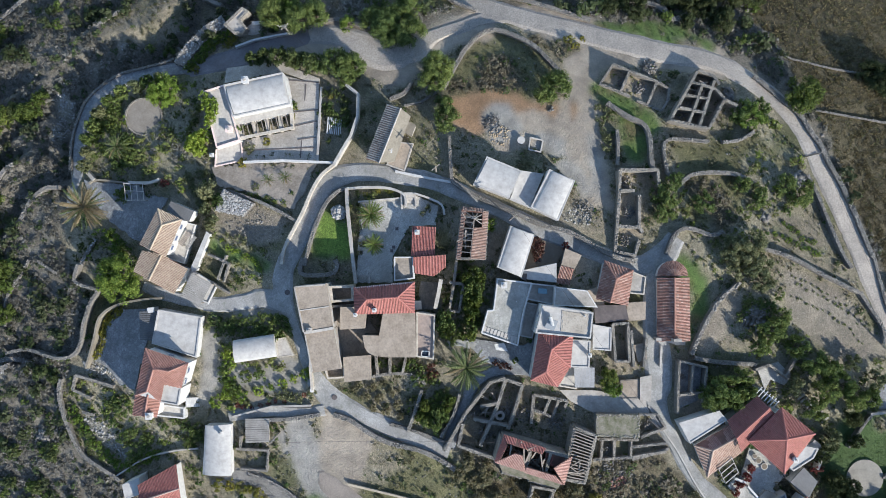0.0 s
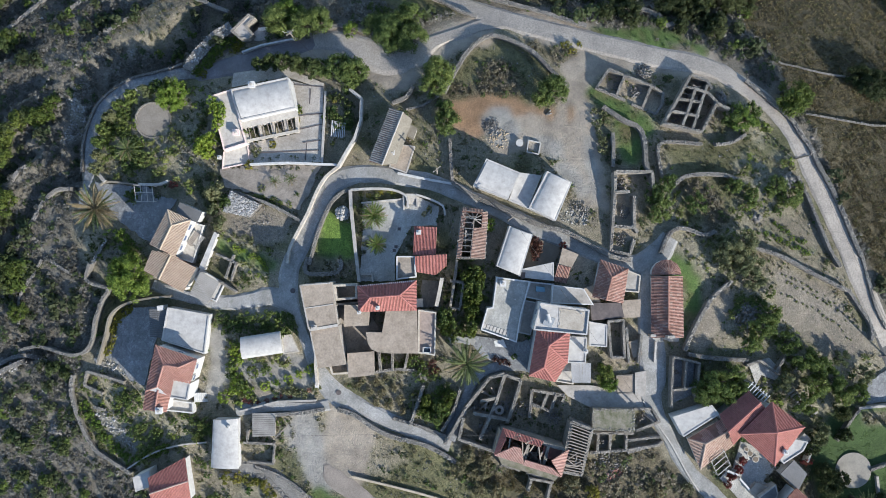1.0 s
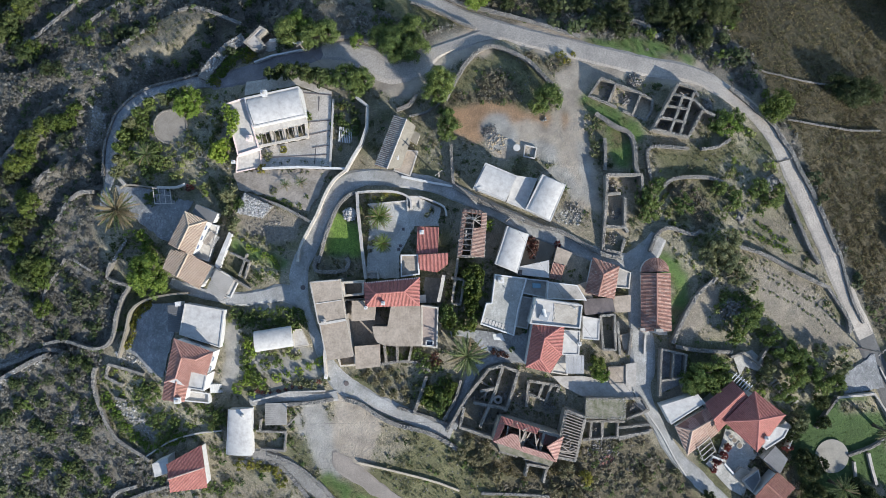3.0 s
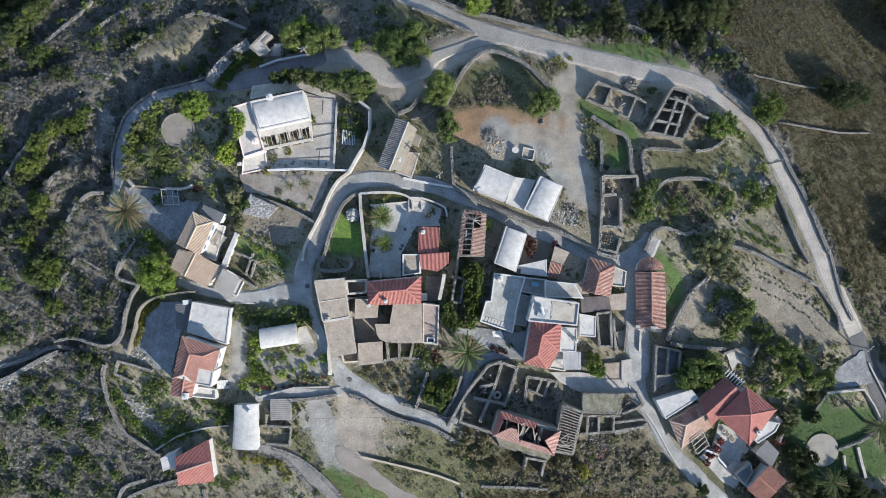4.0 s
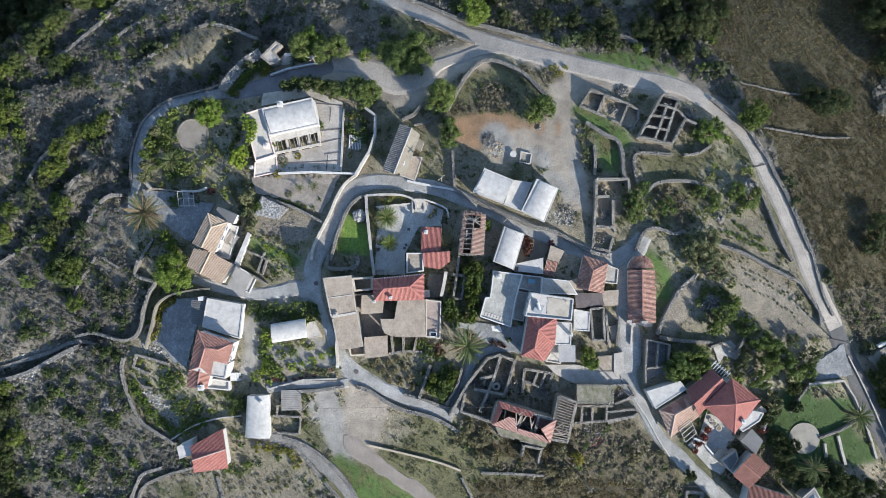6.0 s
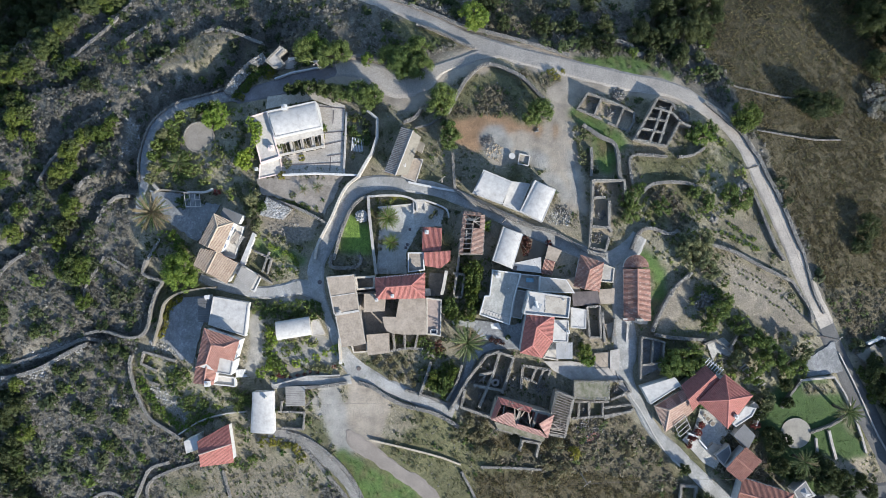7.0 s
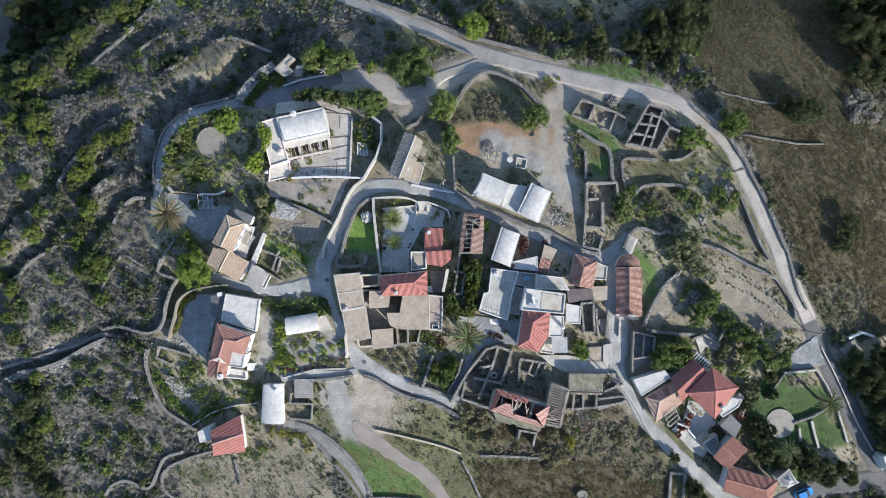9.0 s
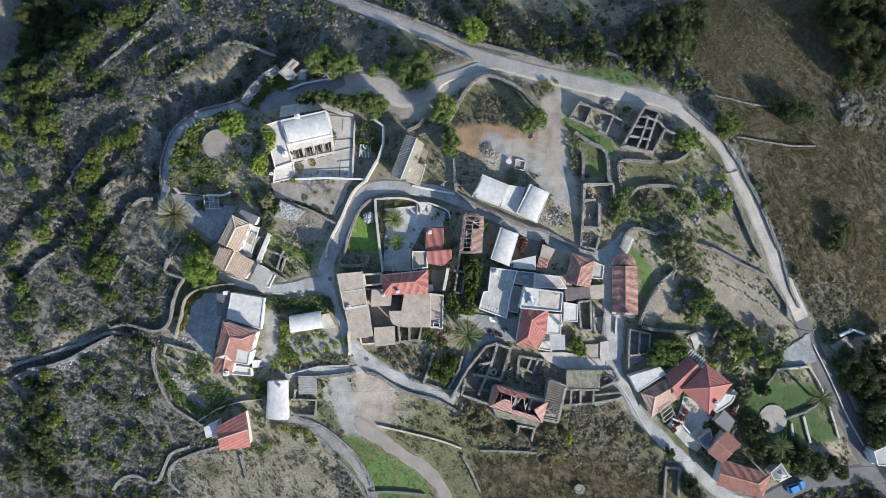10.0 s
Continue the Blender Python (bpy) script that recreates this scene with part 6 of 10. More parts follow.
flat_block(villa, [(-38.6, 25.2), (-35.1, 26.3), (-33.6, 21.1), (-32.5, 17.4), (-36.3, 16.2)], -1.0, WHITE, TERRACE, 0.35, coping=PINK)
flat_block(villa, [(-36.9, 16.2), (-32.7, 17.5), (-32.4, 14.3), (-37.1, 13.3)], -2.6, WHITE, TERRACE, 0.25, coping=PINK)
flat_block(villa, [(-33.9, 21.1), (-24.6, 23.1), (-24.3, 22.0), (-33.5, 20.0)], -1.6, WHITE, TERRACE, 0.0)
for a, b in ((0.0, 0.06), (0.26, 0.32), (0.5, 0.56), (0.74, 0.80), (0.95, 1.0)):
    p, q, r, s = (Vector(v) for v in ((-33.4, 20.0), (-24.3, 22.0), (-24.1, 19.4), (-32.6, 17.7)))
    part("arcade_pier", mesh_of("arcade_pier", *prism([tuple(p.lerp(q, a)), tuple(p.lerp(q, b)), tuple(s.lerp(r, b)), tuple(s.lerp(r, a))], -5.5, -1.62), CREAM), villa)
for k in range(11):
    p, q = (Vector(v) for v in ((-32.7, 18.0), (-24.1, 19.8)))
    part("beam", mesh_of("beam", *bar((*p.lerp(q, k / 11), -1.55), (*(p.lerp(q, k / 11) + Vector((-0.6, 2.3))), -1.5), 0.1, 0.14), WOOD), villa)
part("arcade_beam", mesh_of("arcade_beam", *bar((-32.68, 17.84, -1.5), (-24.04, 19.57, -1.5), 0.45, 0.35), CREAM), villa)
chimney(villa, -31.3, 26.7, 0.2, 0.9, 0.9)
chimney(villa, -34.1, 19.1, -0.9, 0.9, 0.9, PINK)
chimney(villa, -37.4, 15.2, -2.5, 0.6, 0.5, WHITE)

for t in (0.3, 0.72):
    window(villa, (-25.6, 28.2), (-24.4, 23.1), t, -2.4, 0.8, 1.2, out=-1, sink=-0.03)

# Seams between the courtyard slabs, added as thin dark bars.
for a, b in (((-24.8, 22.3), (-20.2, 22.7)), ((-24.5, 19.9), (-20.4, 20.8)), ((-23.5, 17.7), (-20.6, 18.1)), ((-26.3, 27.9), (-20.2, 27.3)), ((-22.5, 27.0), (-23.0, 14.7)), ((-32.8, 16.0), (-20.8, 16.4))):
    seam_bar = thing("slab_seam", "dark seam bar between courtyard slabs", "drain", *a)
    za, zb = land_at(*a) + 0.27, land_at(*b) + 0.27
    part("seam_bar", mesh_of("seam_bar", *bar((*a, za), (*b, zb), 0.16, 0.12), DARK_ROOF), seam_bar)

# ---- small old house beside the lane ----
cottage = tiled_house("house", "small old house with grey tiled slope and plastered slope", [(-11.9, 14.2), (-8.6, 22.7), (-5.3, 21.0), (-7.5, 13.7)], 1.8,
    [[(-12.04, 14.08, 1.8), (-8.68, 22.75, 1.8), (-6.58, 21.85, 2.8), (-9.92, 13.43, 2.8)]], [((-9.92, 13.43, 2.8), (-6.58, 21.85, 2.8))], CREAM, TILE_GREY, CONCRETE, pitch=0.34)
part("plastered_slope", mesh_of("plastered_slope", [(-9.92, 13.43, 2.8), (-6.58, 21.85, 2.8), (-5.05, 20.80, 1.8), (-7.61, 13.63, 1.8), (-9.94, 13.46, 2.5), (-6.60, 21.91, 2.5), (-5.06, 20.86, 1.5), (-7.63, 13.67, 1.5)], [(0, 1, 2, 3), (7, 6, 5, 4), (0, 4, 5, 1), (1, 5, 6, 2), (2, 6, 7, 3), (3, 7, 4, 0)], OLD_PLASTER), cottage)
flat_block(cottage, [(-7.5, 17.1), (-4.7, 16.8), (-6.1, 12.3), (-9.0, 13.4)], 0.1, CONCRETE, OLD_ROOF, 0.12)
flat_block(cottage, [(-5.6, 20.2), (-4.4, 19.6), (-5.0, 18.0), (-6.1, 18.7)], 0.4, CONCRETE, OLD_PLASTER, 0.0)
chimney(cottage, -8.3, 15.4, 1.3, 0.9, 0.6)

# ---- long low house with three white roofs ----
trio = thing("house", "long low house with three whitewashed flat roofs", "house", 12.7, 10.0)
flat_block(trio, [(6.8, 14.4), (12.3, 12.1), (10.3, 7.9), (4.7, 10.1)], 2.9, WHITE, WHITE_ROOF, 0.16)
vault_roof(trio, [(7.0, 14.1), (12.0, 12.0), (10.2, 8.1), (5.0, 10.2)], 3.0, 0.35, WHITE_ROOF, 1)
flat_block(trio, [(12.2, 12.3), (15.8, 11.8), (13.6, 6.5), (10.5, 7.8)], 1.7, WHITE, WHITE_ROOF, 0.12)
flat_block(trio, [(16.5, 12.4), (20.5, 10.6), (17.9, 4.4), (13.6, 6.5)], 2.9, WHITE, WHITE_ROOF, 0.16)
vault_roof(trio, [(16.8, 12.1), (20.3, 10.5), (17.7, 4.6), (13.9, 6.5)], 3.0, 0.45, WHITE_ROOF, 0)

# ---- house with straw-coloured roofs ----
straw = tiled_house("house", "white house under straw-coloured hipped tile roofs", [(-44.3, 6.2), (-40.6, 4.6), (-43.2, -1.3), (-47.2, 0.6)], 2.6,
    [[(-44.31, 6.24, 2.6), (-47.21, 0.62, 2.6), (-45.28, -0.09, 3.3), (-43.45, 3.66, 3.3)], [(-44.31, 6.24, 2.6), (-40.62, 4.57, 2.6), (-43.45, 3.66, 3.3)], [(-43.45, 3.66, 3.3), (-40.62, 4.57, 2.6), (-43.17, -1.32, 2.6), (-45.28, -0.09, 3.3)]],
    [((-44.31, 6.24, 2.6), (-43.45, 3.66, 3.3)), ((-43.45, 3.66, 3.3), (-45.28, -0.09, 3.3)), ((-43.45, 3.66, 3.3), (-40.62, 4.57, 2.6))], WHITE, TILE_BEIGE, TILE_BEIGE, 0.25)
roof_over(straw, [(-47.3, -0.3), (-40.2, -3.1), (-42.4, -7.1), (-48.7, -3.6)], 1.2,
    [[(-47.34, -0.27, 1.2), (-48.68, -3.56, 1.2), (-46.05, -4.94, 1.8), (-44.02, -0.88, 1.8)], [(-44.02, -0.88, 1.8), (-40.22, -3.11, 1.2), (-42.36, -7.12, 1.2), (-46.05, -4.94, 1.8)]],
    [((-44.02, -0.88, 1.8), (-46.05, -4.94, 1.8))], WHITE, TILE_BEIGE, TILE_BEIGE, 0.25)
for t in (0.2, 0.5, 0.76):
    window(straw, (-40.7, 4.6), (-43.2, -1.3), t, 0.6, 0.9, 1.1, out=-1, sink=0.13)
flat_block(straw, [(-41.9, 4.5), (-39.7, 3.9), (-41.5, -2.4), (-44.3, -1.5)], -1.2, WHITE, TERRACE, 0.15)
flat_block(straw, [(-37.7, 2.7), (-37.3, 2.4), (-39.5, -3.5), (-40.2, -3.1)], -0.5, WHITE, WHITE_ROOF, 0.0)
flat_block(straw, [(-41.6, -4.6), (-40.3, -3.4), (-36.2, -5.8), (-37.7, -8.8), (-39.3, -8.1)], -1.4, WHITE, TERRACE, 0.25)
def slat_table(label, corners, z, slats, material):
    """A slatted table on legs; corners run round it, the slats lie across the first side."""
    t = thing("table", label, "table", *corners[0], z)
    p, q, r, e = (Vector(c) for c in corners)
    for k in range(slats):
        part("slat", mesh_of("slat", *bar((*p.lerp(q, (k + 0.5) / slats), z + 0.74), (*e.lerp(r, (k + 0.5) / slats), z + 0.74), (q - p).length / slats * 0.85, 0.04), material), t)
    for c in (p, q, r, e):
        c = c.lerp((p + q + r + e) / 4, 0.12)
        part("leg", mesh_of("leg", *tube((*c, z), (*c, z + 0.72), 0.05, 0.05), material), t)


slat_table("long dark slatted wooden table on the white terrace", [(-42.3, 0.9), (-40.9, 2.9), (-40.2, 2.4), (-41.6, 0.4)], -1.14, 9, WOOD)
slat_table("pale grey slatted bench table on the white terrace", [(-41.2, 0.1), (-39.8, 2.2), (-39.3, 1.9), (-40.7, -0.2)], -1.14, 6, WOOD_GREY)
straw_pergola = thing("pergola", "grey slatted pergola roof on posts beside white house", "pergola", -39.8, -6.7)
for k in range(14):
    p, q, r, s = (Vector(v) for v in ((-39.6, -3.7), (-36.5, -5.5), (-38.4, -8.9), (-41.4, -7.5)))
    part("slat", mesh_of("slat", *bar((*p.lerp(s, (k + 0.5) / 14), 1.1), (*q.lerp(r, (k + 0.5) / 14), 0.9), 0.245, 0.07), WOOD_GREY), straw_pergola)
for c in ((-39.4, -4.0), (-36.7, -5.6), (-38.5, -8.6), (-41.2, -7.3)):
    part("post", mesh_of("post", *tube((*c, land_at(*c) - 0.2), (*c, 0.95), 0.08, 0.08), WOOD), straw_pergola)
flat_house("shed", "small grey lean-to with white end walls", [(-43.1, 7.5), (-39.6, 6.0), (-40.4, 4.4), (-41.4, 4.7), (-43.7, 6.2)], 0.2, WHITE, MID_SHEET, 0.0, category="shed")

# ---- white house with terracotta hips ----
hips = thing("house", "tall white house with terracotta hipped roofs and roof terrace", "house", -44.2, -19.1)
flat_block(hips, [(-45.3, -9.6), (-38.4, -10.8), (-39.2, -17.3), (-46.3, -15.0)], 0.0, WHITE, WHITE_ROOF, 0.22)
roof_over(hips, [(-46.1, -15.4), (-39.5, -17.7), (-40.7, -21.6), (-43.5, -20.9), (-44.0, -23.7), (-47.7, -22.7)], 3.0,
    [[(-46.09, -15.42, 3), (-39.51, -17.70, 3), (-42.09, -18.83, 4.1), (-44.43, -18.40, 4.1)], [(-39.51, -17.70, 3), (-40.65, -21.64, 3), (-43.06, -20.92, 3.6), (-44.43, -18.40, 4.1), (-42.09, -18.83, 4.1)],
     [(-46.09, -15.42, 3), (-44.43, -18.40, 4.1), (-45.55, -21.91, 3.9), (-47.66, -22.69, 3)], [(-44.43, -18.40, 4.1), (-43.06, -20.92, 3.6), (-43.73, -23.70, 3.2), (-45.55, -21.91, 3.9)]],
    [((-46.09, -15.42, 3), (-44.43, -18.40, 4.1)), ((-44.43, -18.40, 4.1), (-42.09, -18.83, 4.1)), ((-42.09, -18.83, 4.1), (-39.51, -17.70, 3)), ((-44.43, -18.40, 4.1), (-45.55, -21.91, 3.9)), ((-47.66, -22.69, 3), (-45.55, -21.91, 3.9))], WHITE, TILE_ORANGE, TILE_ORANGE, 0.2)
roof_over(hips, [(-48.1, -22.9), (-44.2, -23.8), (-44.8, -26.3), (-48.5, -26.0)], 2.0,
    [[(-48.08, -22.89, 2), (-45.77, -22.71, 2.9), (-46.30, -26.04, 2.9), (-48.52, -25.98, 2)], [(-45.77, -22.71, 2.9), (-44.19, -23.77, 2), (-44.81, -26.34, 2), (-46.30, -26.04, 2.9)]], [((-45.77, -22.71, 2.9), (-46.30, -26.04, 2.9))], WHITE, TILE_ORANGE, TILE_ORANGE, 0.2)
flat_block(hips, [(-43.7, -21.0), (-40.8, -21.7), (-41.3, -24.4), (-44.2, -23.9)], 2.2, WHITE, WHITE_ROOF, 0.2)
flat_block(hips, [(-45.5, -24.8), (-41.4, -25.4), (-41.4, -27.2), (-46.3, -26.7)], -1.2, WHITE, TERRACE, 0.5)
for t in (0.35, 0.8):
    window(hips, (-39.6, -17.7), (-40.7, -21.7), t, 0.8, 0.9, 1.1, out=-1, sink=0.08)
window(hips, (-46.2, -15.4), (-39.6, -17.7), 0.55, 1.2, 1.0, 0.9, out=-1, sink=0.08)
chimney(hips, -45.6, -25.9, 2.5, 0.6, 0.9)
stairs = thing("outdoor_stairs", "white masonry stairs up to the house terrace", "stairs", -40.1, -24.1)
for k in range(8):
    part("step", mesh_of("step", *prism([(x + 0.28 * k, y - 0.02 * k) for x, y in ((-41.3, -23.9), (-41.0, -23.9), (-41.0, -25.4), (-41.3, -25.4))], -3.6, -1.0 - 0.18 * k), WHITE), stairs)

lean = thing("shed", "dark slatted lean-to roof beside the white house", "shed", -48.5, -10.0)
lz = land_at(-47, -12) + 2.0
part("wall", mesh_of("wall", *prism([(-48.2, -10.2), (-46.2, -10.1), (-46.4, -14.4), (-48.1, -14.3)], lz - 2.6, lz - 0.05), STONE_WALL), lean)
for k in range(14):
    p, q, r, e = (Vector(v) for v in ((-48.6, -10.0), (-45.7, -9.9), (-46.3, -14.7), (-48.5, -14.6)))
    part("slat", mesh_of("slat", *bar((*p.lerp(e, (k + 0.5) / 14), lz), (*q.lerp(r, (k + 0.5) / 14), lz + 0.15), 0.27, 0.06), MID_SHEET), lean)
part("cap", mesh_of("cap", *prism([(-47.2, -9.4), (-46.1, -9.3), (-46.1, -10.1), (-47.1, -10.2)], lz - 1.5, lz + 0.4), WHITE), lean, "whitewashed masonry pier")

# ---- small vaulted white houses ----
vaulted = thing("house", "small white house with a barrel-vaulted roof", "house", -29.8, -15.8)
flat_block(vaulted, [(-33.0, -14.5), (-26.8, -13.5), (-26.2, -16.8), (-32.6, -17.8)], 1.2, WHITE, WHITE_ROOF, 0.0)
vault_roof(vaulted, [(-33.0, -14.4), (-26.6, -13.4), (-26.1, -16.9), (-32.7, -17.9)], 1.45, 0.6, WHITE_ROOF, 1)
flat_block(vaulted, [(-26.5, -14.2), (-25.0, -14.0), (-23.6, -16.9), (-26.3, -17.3)], 0.3, CREAM, TERRACE, 0.1)
longhouse = thing("house", "long white house with a barrel-vaulted roof", "house", -36.2, -32.4)
flat_block(longhouse, [(-37.7, -28.1), (-33.8, -28.0), (-33.7, -35.9), (-38.1, -35.7)], 0.0, WHITE, WHITE_ROOF, 0.0)
vault_roof(longhouse, [(-37.8, -28.0), (-33.7, -27.8), (-33.6, -36.0), (-38.1, -35.8)], 0.25, 0.5, WHITE_ROOF, 0)
chimney(longhouse, -35.1, -29.0, 0.7, 0.6, 0.45)
board_shed = flat_house("shed", "shed with a roof of grey weathered boards", [(-31.3, -27.2), (-27.8, -27.1), (-27.8, -30.6), (-31.2, -30.7)], -0.3, CONCRETE, DARK_ROOF, 0.0, category="shed")
for k in range(11):
    p, q, r, e = (Vector(v) for v in ((-31.45, -27.0), (-27.65, -26.95), (-27.65, -30.75), (-31.4, -30.85)))
    part("roof_board", mesh_of("roof_board", *bar((*p.lerp(e, (k + 0.5) / 11), 0.0 + 0.02 * (k % 3)), (*q.lerp(r, (k + 0.5) / 11), 0.02 * (k % 2)), 0.3, 0.05), WOOD_GREY), board_shed)
ruin("low walled yard of rough masonry", [[(-33.1, -32.0), (-27.8, -32.1)], [(-27.9, -32.3), (-28.1, -35.5)], [(-32.5, -35.2), (-28.1, -35.4)], [(-32.3, -29.9), (-32.5, -32.0)]], 1.0, 0.45)
farm = tiled_house("house", "low house with red tiled ridge roof", [(-48.5, -37.6), (-42.5, -34.2), (-41.5, -41.6), (-46.0, -41.7), (-48.4, -41.5)], 0.0,
    [[(-48.53, -37.65, 0), (-42.53, -34.27, 0), (-41.56, -37.76, 1.1), (-47.86, -39.83, 1.1)], [(-47.86, -39.83, 1.1), (-41.56, -37.76, 1.1), (-41.51, -41.67, 0), (-47.97, -42.34, 0)]], [((-47.86, -39.83, 1.1), (-41.56, -37.76, 1.1))], WHITE, TILE_RED)
flat_block(farm, [(-51.4, -37.8), (-48.6, -36.5), (-48.5, -39.3), (-50.9, -40.1)], -0.8, WHITE, WHITE_ROOF, 0.1)

# ---- old houses round the inner court ----
block = thing("house", "tall old house with grey screed roofs and pale edge", "house", -20.4, -12.4)
flat_block(block, [(-22.5, -5.7), (-17.7, -5.3), (-16.7, -12.1), (-21.0, -12.8)], 5.5, CONCRETE, OLD_ROOF, 0.0)
flat_block(block, [(-20.9, -13.0), (-16.7, -12.2), (-15.5, -18.1), (-19.8, -18.7)], 5.2, CONCRETE, OLD_ROOF, 0.0)
part("roof_joint", mesh_of("roof_joint", *bar((-21.04, -12.74, 5.75), (-16.59, -11.97, 5.75), 0.4, 0.12), TERRACE), block)
part("roof_joint", mesh_of("roof_joint", *bar((-21.85, -9.35, 5.75), (-17.3, -8.7, 5.75), 0.14, 0.08), TERRACE), block)
part("roof_edge", mesh_of("roof_edge", *bar((-22.5, -5.75, 5.77), (-21.1, -12.6, 5.77), 0.22, 0.14), CONCRETE), block)
part("roof_edge", mesh_of("roof_edge", *bar((-22.4, -5.75, 5.78), (-17.8, -5.4, 5.78), 0.22, 0.14), CONCRETE), block)
part("roof_edge", mesh_of("roof_edge", *bar((-20.9, -13.1, 5.47), (-19.85, -18.6, 5.47), 0.2, 0.14), CONCRETE), block)
chimney(block, -20.2, -12.3, 5.6, 0.5, 0.7, CONCRETE)
flat_house("house", "small brown screed roof in the inner court", [(-15.7, -9.0), (-11.7, -9.0), (-12.0, -12.1), (-15.8, -12.3)], 3.9, STONE_WALL, OLD_ROOF, 0.0)
flat_house("house", "small old house with brown screed roof", [(-15.3, -16.7), (-11.2, -16.4), (-11.2, -20.0), (-15.1, -20.4)], 3.7, STONE_WALL, OLD_ROOF, 0.0)
flat_house("house", "low plastered lean-to with worn roof", [(-18.6, -18.8), (-15.5, -18.3), (-15.3, -20.2), (-18.1, -20.4)], 0.9, CREAM, EARTH_YARD, 1.0, 0.28, category="house")
flat_house("house", "broad old house with brown screed roof", [(-9.1, -9.9), (-4.3, -9.8), (-4.2, -16.45), (-8.4, -16.45), (-10.4, -16.25), (-11.4, -15.8), (-11.9, -15.0), (-12.2, -13.25), (-9.7, -13.3)], 4.6, STONE_WALL, OLD_ROOF, 0.0)
flat_house("house", "narrow pinkish roof terrace with pale parapet", [(-4.1, -9.7), (-1.2, -10.1), (-1.4, -17.0), (-4.1, -16.6)], 3.7, CREAM, worn("pink_terrace", (0.33, 0.265, 0.225), (0.24, 0.195, 0.165), spots=0.4), 0.35, 0.22, CREAM)
flat_house("house", "roofless room with cream plastered walls and earth floor", [(-17.7, -5.75), (-13.8, -5.6), (-13.8, -8.0), (-17.2, -8.3)], 1.4, CREAM, EARTH_YARD, 2.2, 0.35, CREAM)
ruin("stub wall of a roofless old room", [[(-17.1, -8.9), (-13.6, -8.7)]], 2.6, 0.45, 3.2)
hall = tiled_house("house", "old house with bright red hipped tile roof", [(-13.5, -5.9), (-4.4, -5.1), (-4.4, -9.7), (-13.4, -9.8)], 5.1,
    [[(-13.53, -5.91, 5.1), (-4.37, -5.05, 5.1), (-6.85, -7.27, 6.5), (-11.50, -7.61, 6.5)], [(-4.37, -5.05, 5.1), (-4.37, -9.68, 5.1), (-6.85, -7.27, 6.5)], [(-4.37, -9.68, 5.1), (-13.36, -9.85, 5.1), (-11.50, -7.61, 6.5), (-6.85, -7.27, 6.5)], [(-13.36, -9.85, 5.1), (-13.53, -5.91, 5.1), (-11.50, -7.61, 6.5)]],
    [((-11.50, -7.61, 6.5), (-6.85, -7.27, 6.5)), ((-13.53, -5.91, 5.1), (-11.50, -7.61, 6.5)), ((-4.37, -5.05, 5.1), (-6.85, -7.27, 6.5)), ((-4.37, -9.68, 5.1), (-6.85, -7.27, 6.5)), ((-13.36, -9.85, 5.1), (-11.50, -7.61, 6.5))], CREAM, TILE_RED, TILE_RED)
for k in range(30):
    p = Vector((-13.5, -5.88, 5.16)).lerp(Vector((-4.4, -5.02, 5.16)), (k + 0.5) / 30)
    part("eave_tile", mesh_of("eave_tile", *tube(p + Vector((0.01, -0.18, 0.02)), p + Vector((0, 0.08, 0)), 0.1, 0.11, 6), PINK), hall)
chimney(hall, -10.3, -9.2, 5.3, 1.3, 0.45)
chimney(hall, -13.3, -10.0, 4.6, 0.9, 0.4)

hatch = thing("skylight", "white framed skylight on the pinkish roof terrace", "skylight", -2.7, -16.1, 3.76)
part("frame", mesh_of("frame", *join(*(bar((x0, y0, 3.95), (x1, y1, 3.95), 0.16, 0.34) for x0, y0, x1, y1 in ((-3.3, -15.7, -2.1, -15.75), (-2.1, -15.75, -2.15, -16.55), (-2.15, -16.55, -3.3, -16.5), (-3.3, -16.5, -3.3, -15.7)))), WHITE), hatch)
part("pane", mesh_of("pane", *prism([(-3.22, -15.78), (-2.18, -15.83), (-2.23, -16.47), (-3.22, -16.42)], 3.78, 3.9), GLASS), hatch)

# ---- red pent roofs beside the courtyard ----
pents = tiled_house("house", "house with two red tiled pent roofs", [(-4.8, 3.5), (-1.1, 3.4), (-1.3, -1.1), (-4.9, -1.0)], 2.4,
    [[(-4.73, 3.52, 2.45), (-1.12, 3.35, 2.45), (-1.30, -1.13, 3.4), (-4.94, -1.04, 3.4)]], (), WHITE, TILE_RED)
roof_over(pents, [(-4.6, -1.2), (0.4, -0.9), (0.3, -2.9), (-1.4, -4.3), (-4.4, -3.7)], 3.2, [[(-4.60, -1.21, 3.9), (0.43, -0.87, 3.9), (0.35, -2.79, 3.5), (-1.40, -4.19, 3.2), (-4.45, -3.67, 3.2)]], (), WHITE, TILE_RED, inner=0.15)
flat_block(pents, [(-7.6, -1.2), (-4.6, -1.2), (-4.4, -4.6), (-7.6, -5.0)], 3.0, WHITE, EARTH_YARD, 0.45, 0.22)
chimney(pents, -4.0, 2.6, 2.6, 0.8, 0.6)
plaster_wall("pale courtyard wall between houses", [(-0.3, -4.7), (-0.7, -6.9), (-1.2, -9.2)], 0.6, 2.5, CREAM)

# ---- half-collapsed tiled house ----
fallen = ruin("half-collapsed house with broken tiled roof and bare rafters", [[(3.0, 6.4), (6.8, 5.7), (6.4, -1.5), (2.1, -1.5), (3.0, 6.4)]], 4.2, 0.5, 4.4)
tile_slope(fallen, [(4.62, 3.2, 5.50), (6.75, 3.4, 4.70), (6.37, -1.57, 4.70), (4.16, -1.47, 5.50)], TILE_BROKEN, seed=71, missing=0.22)
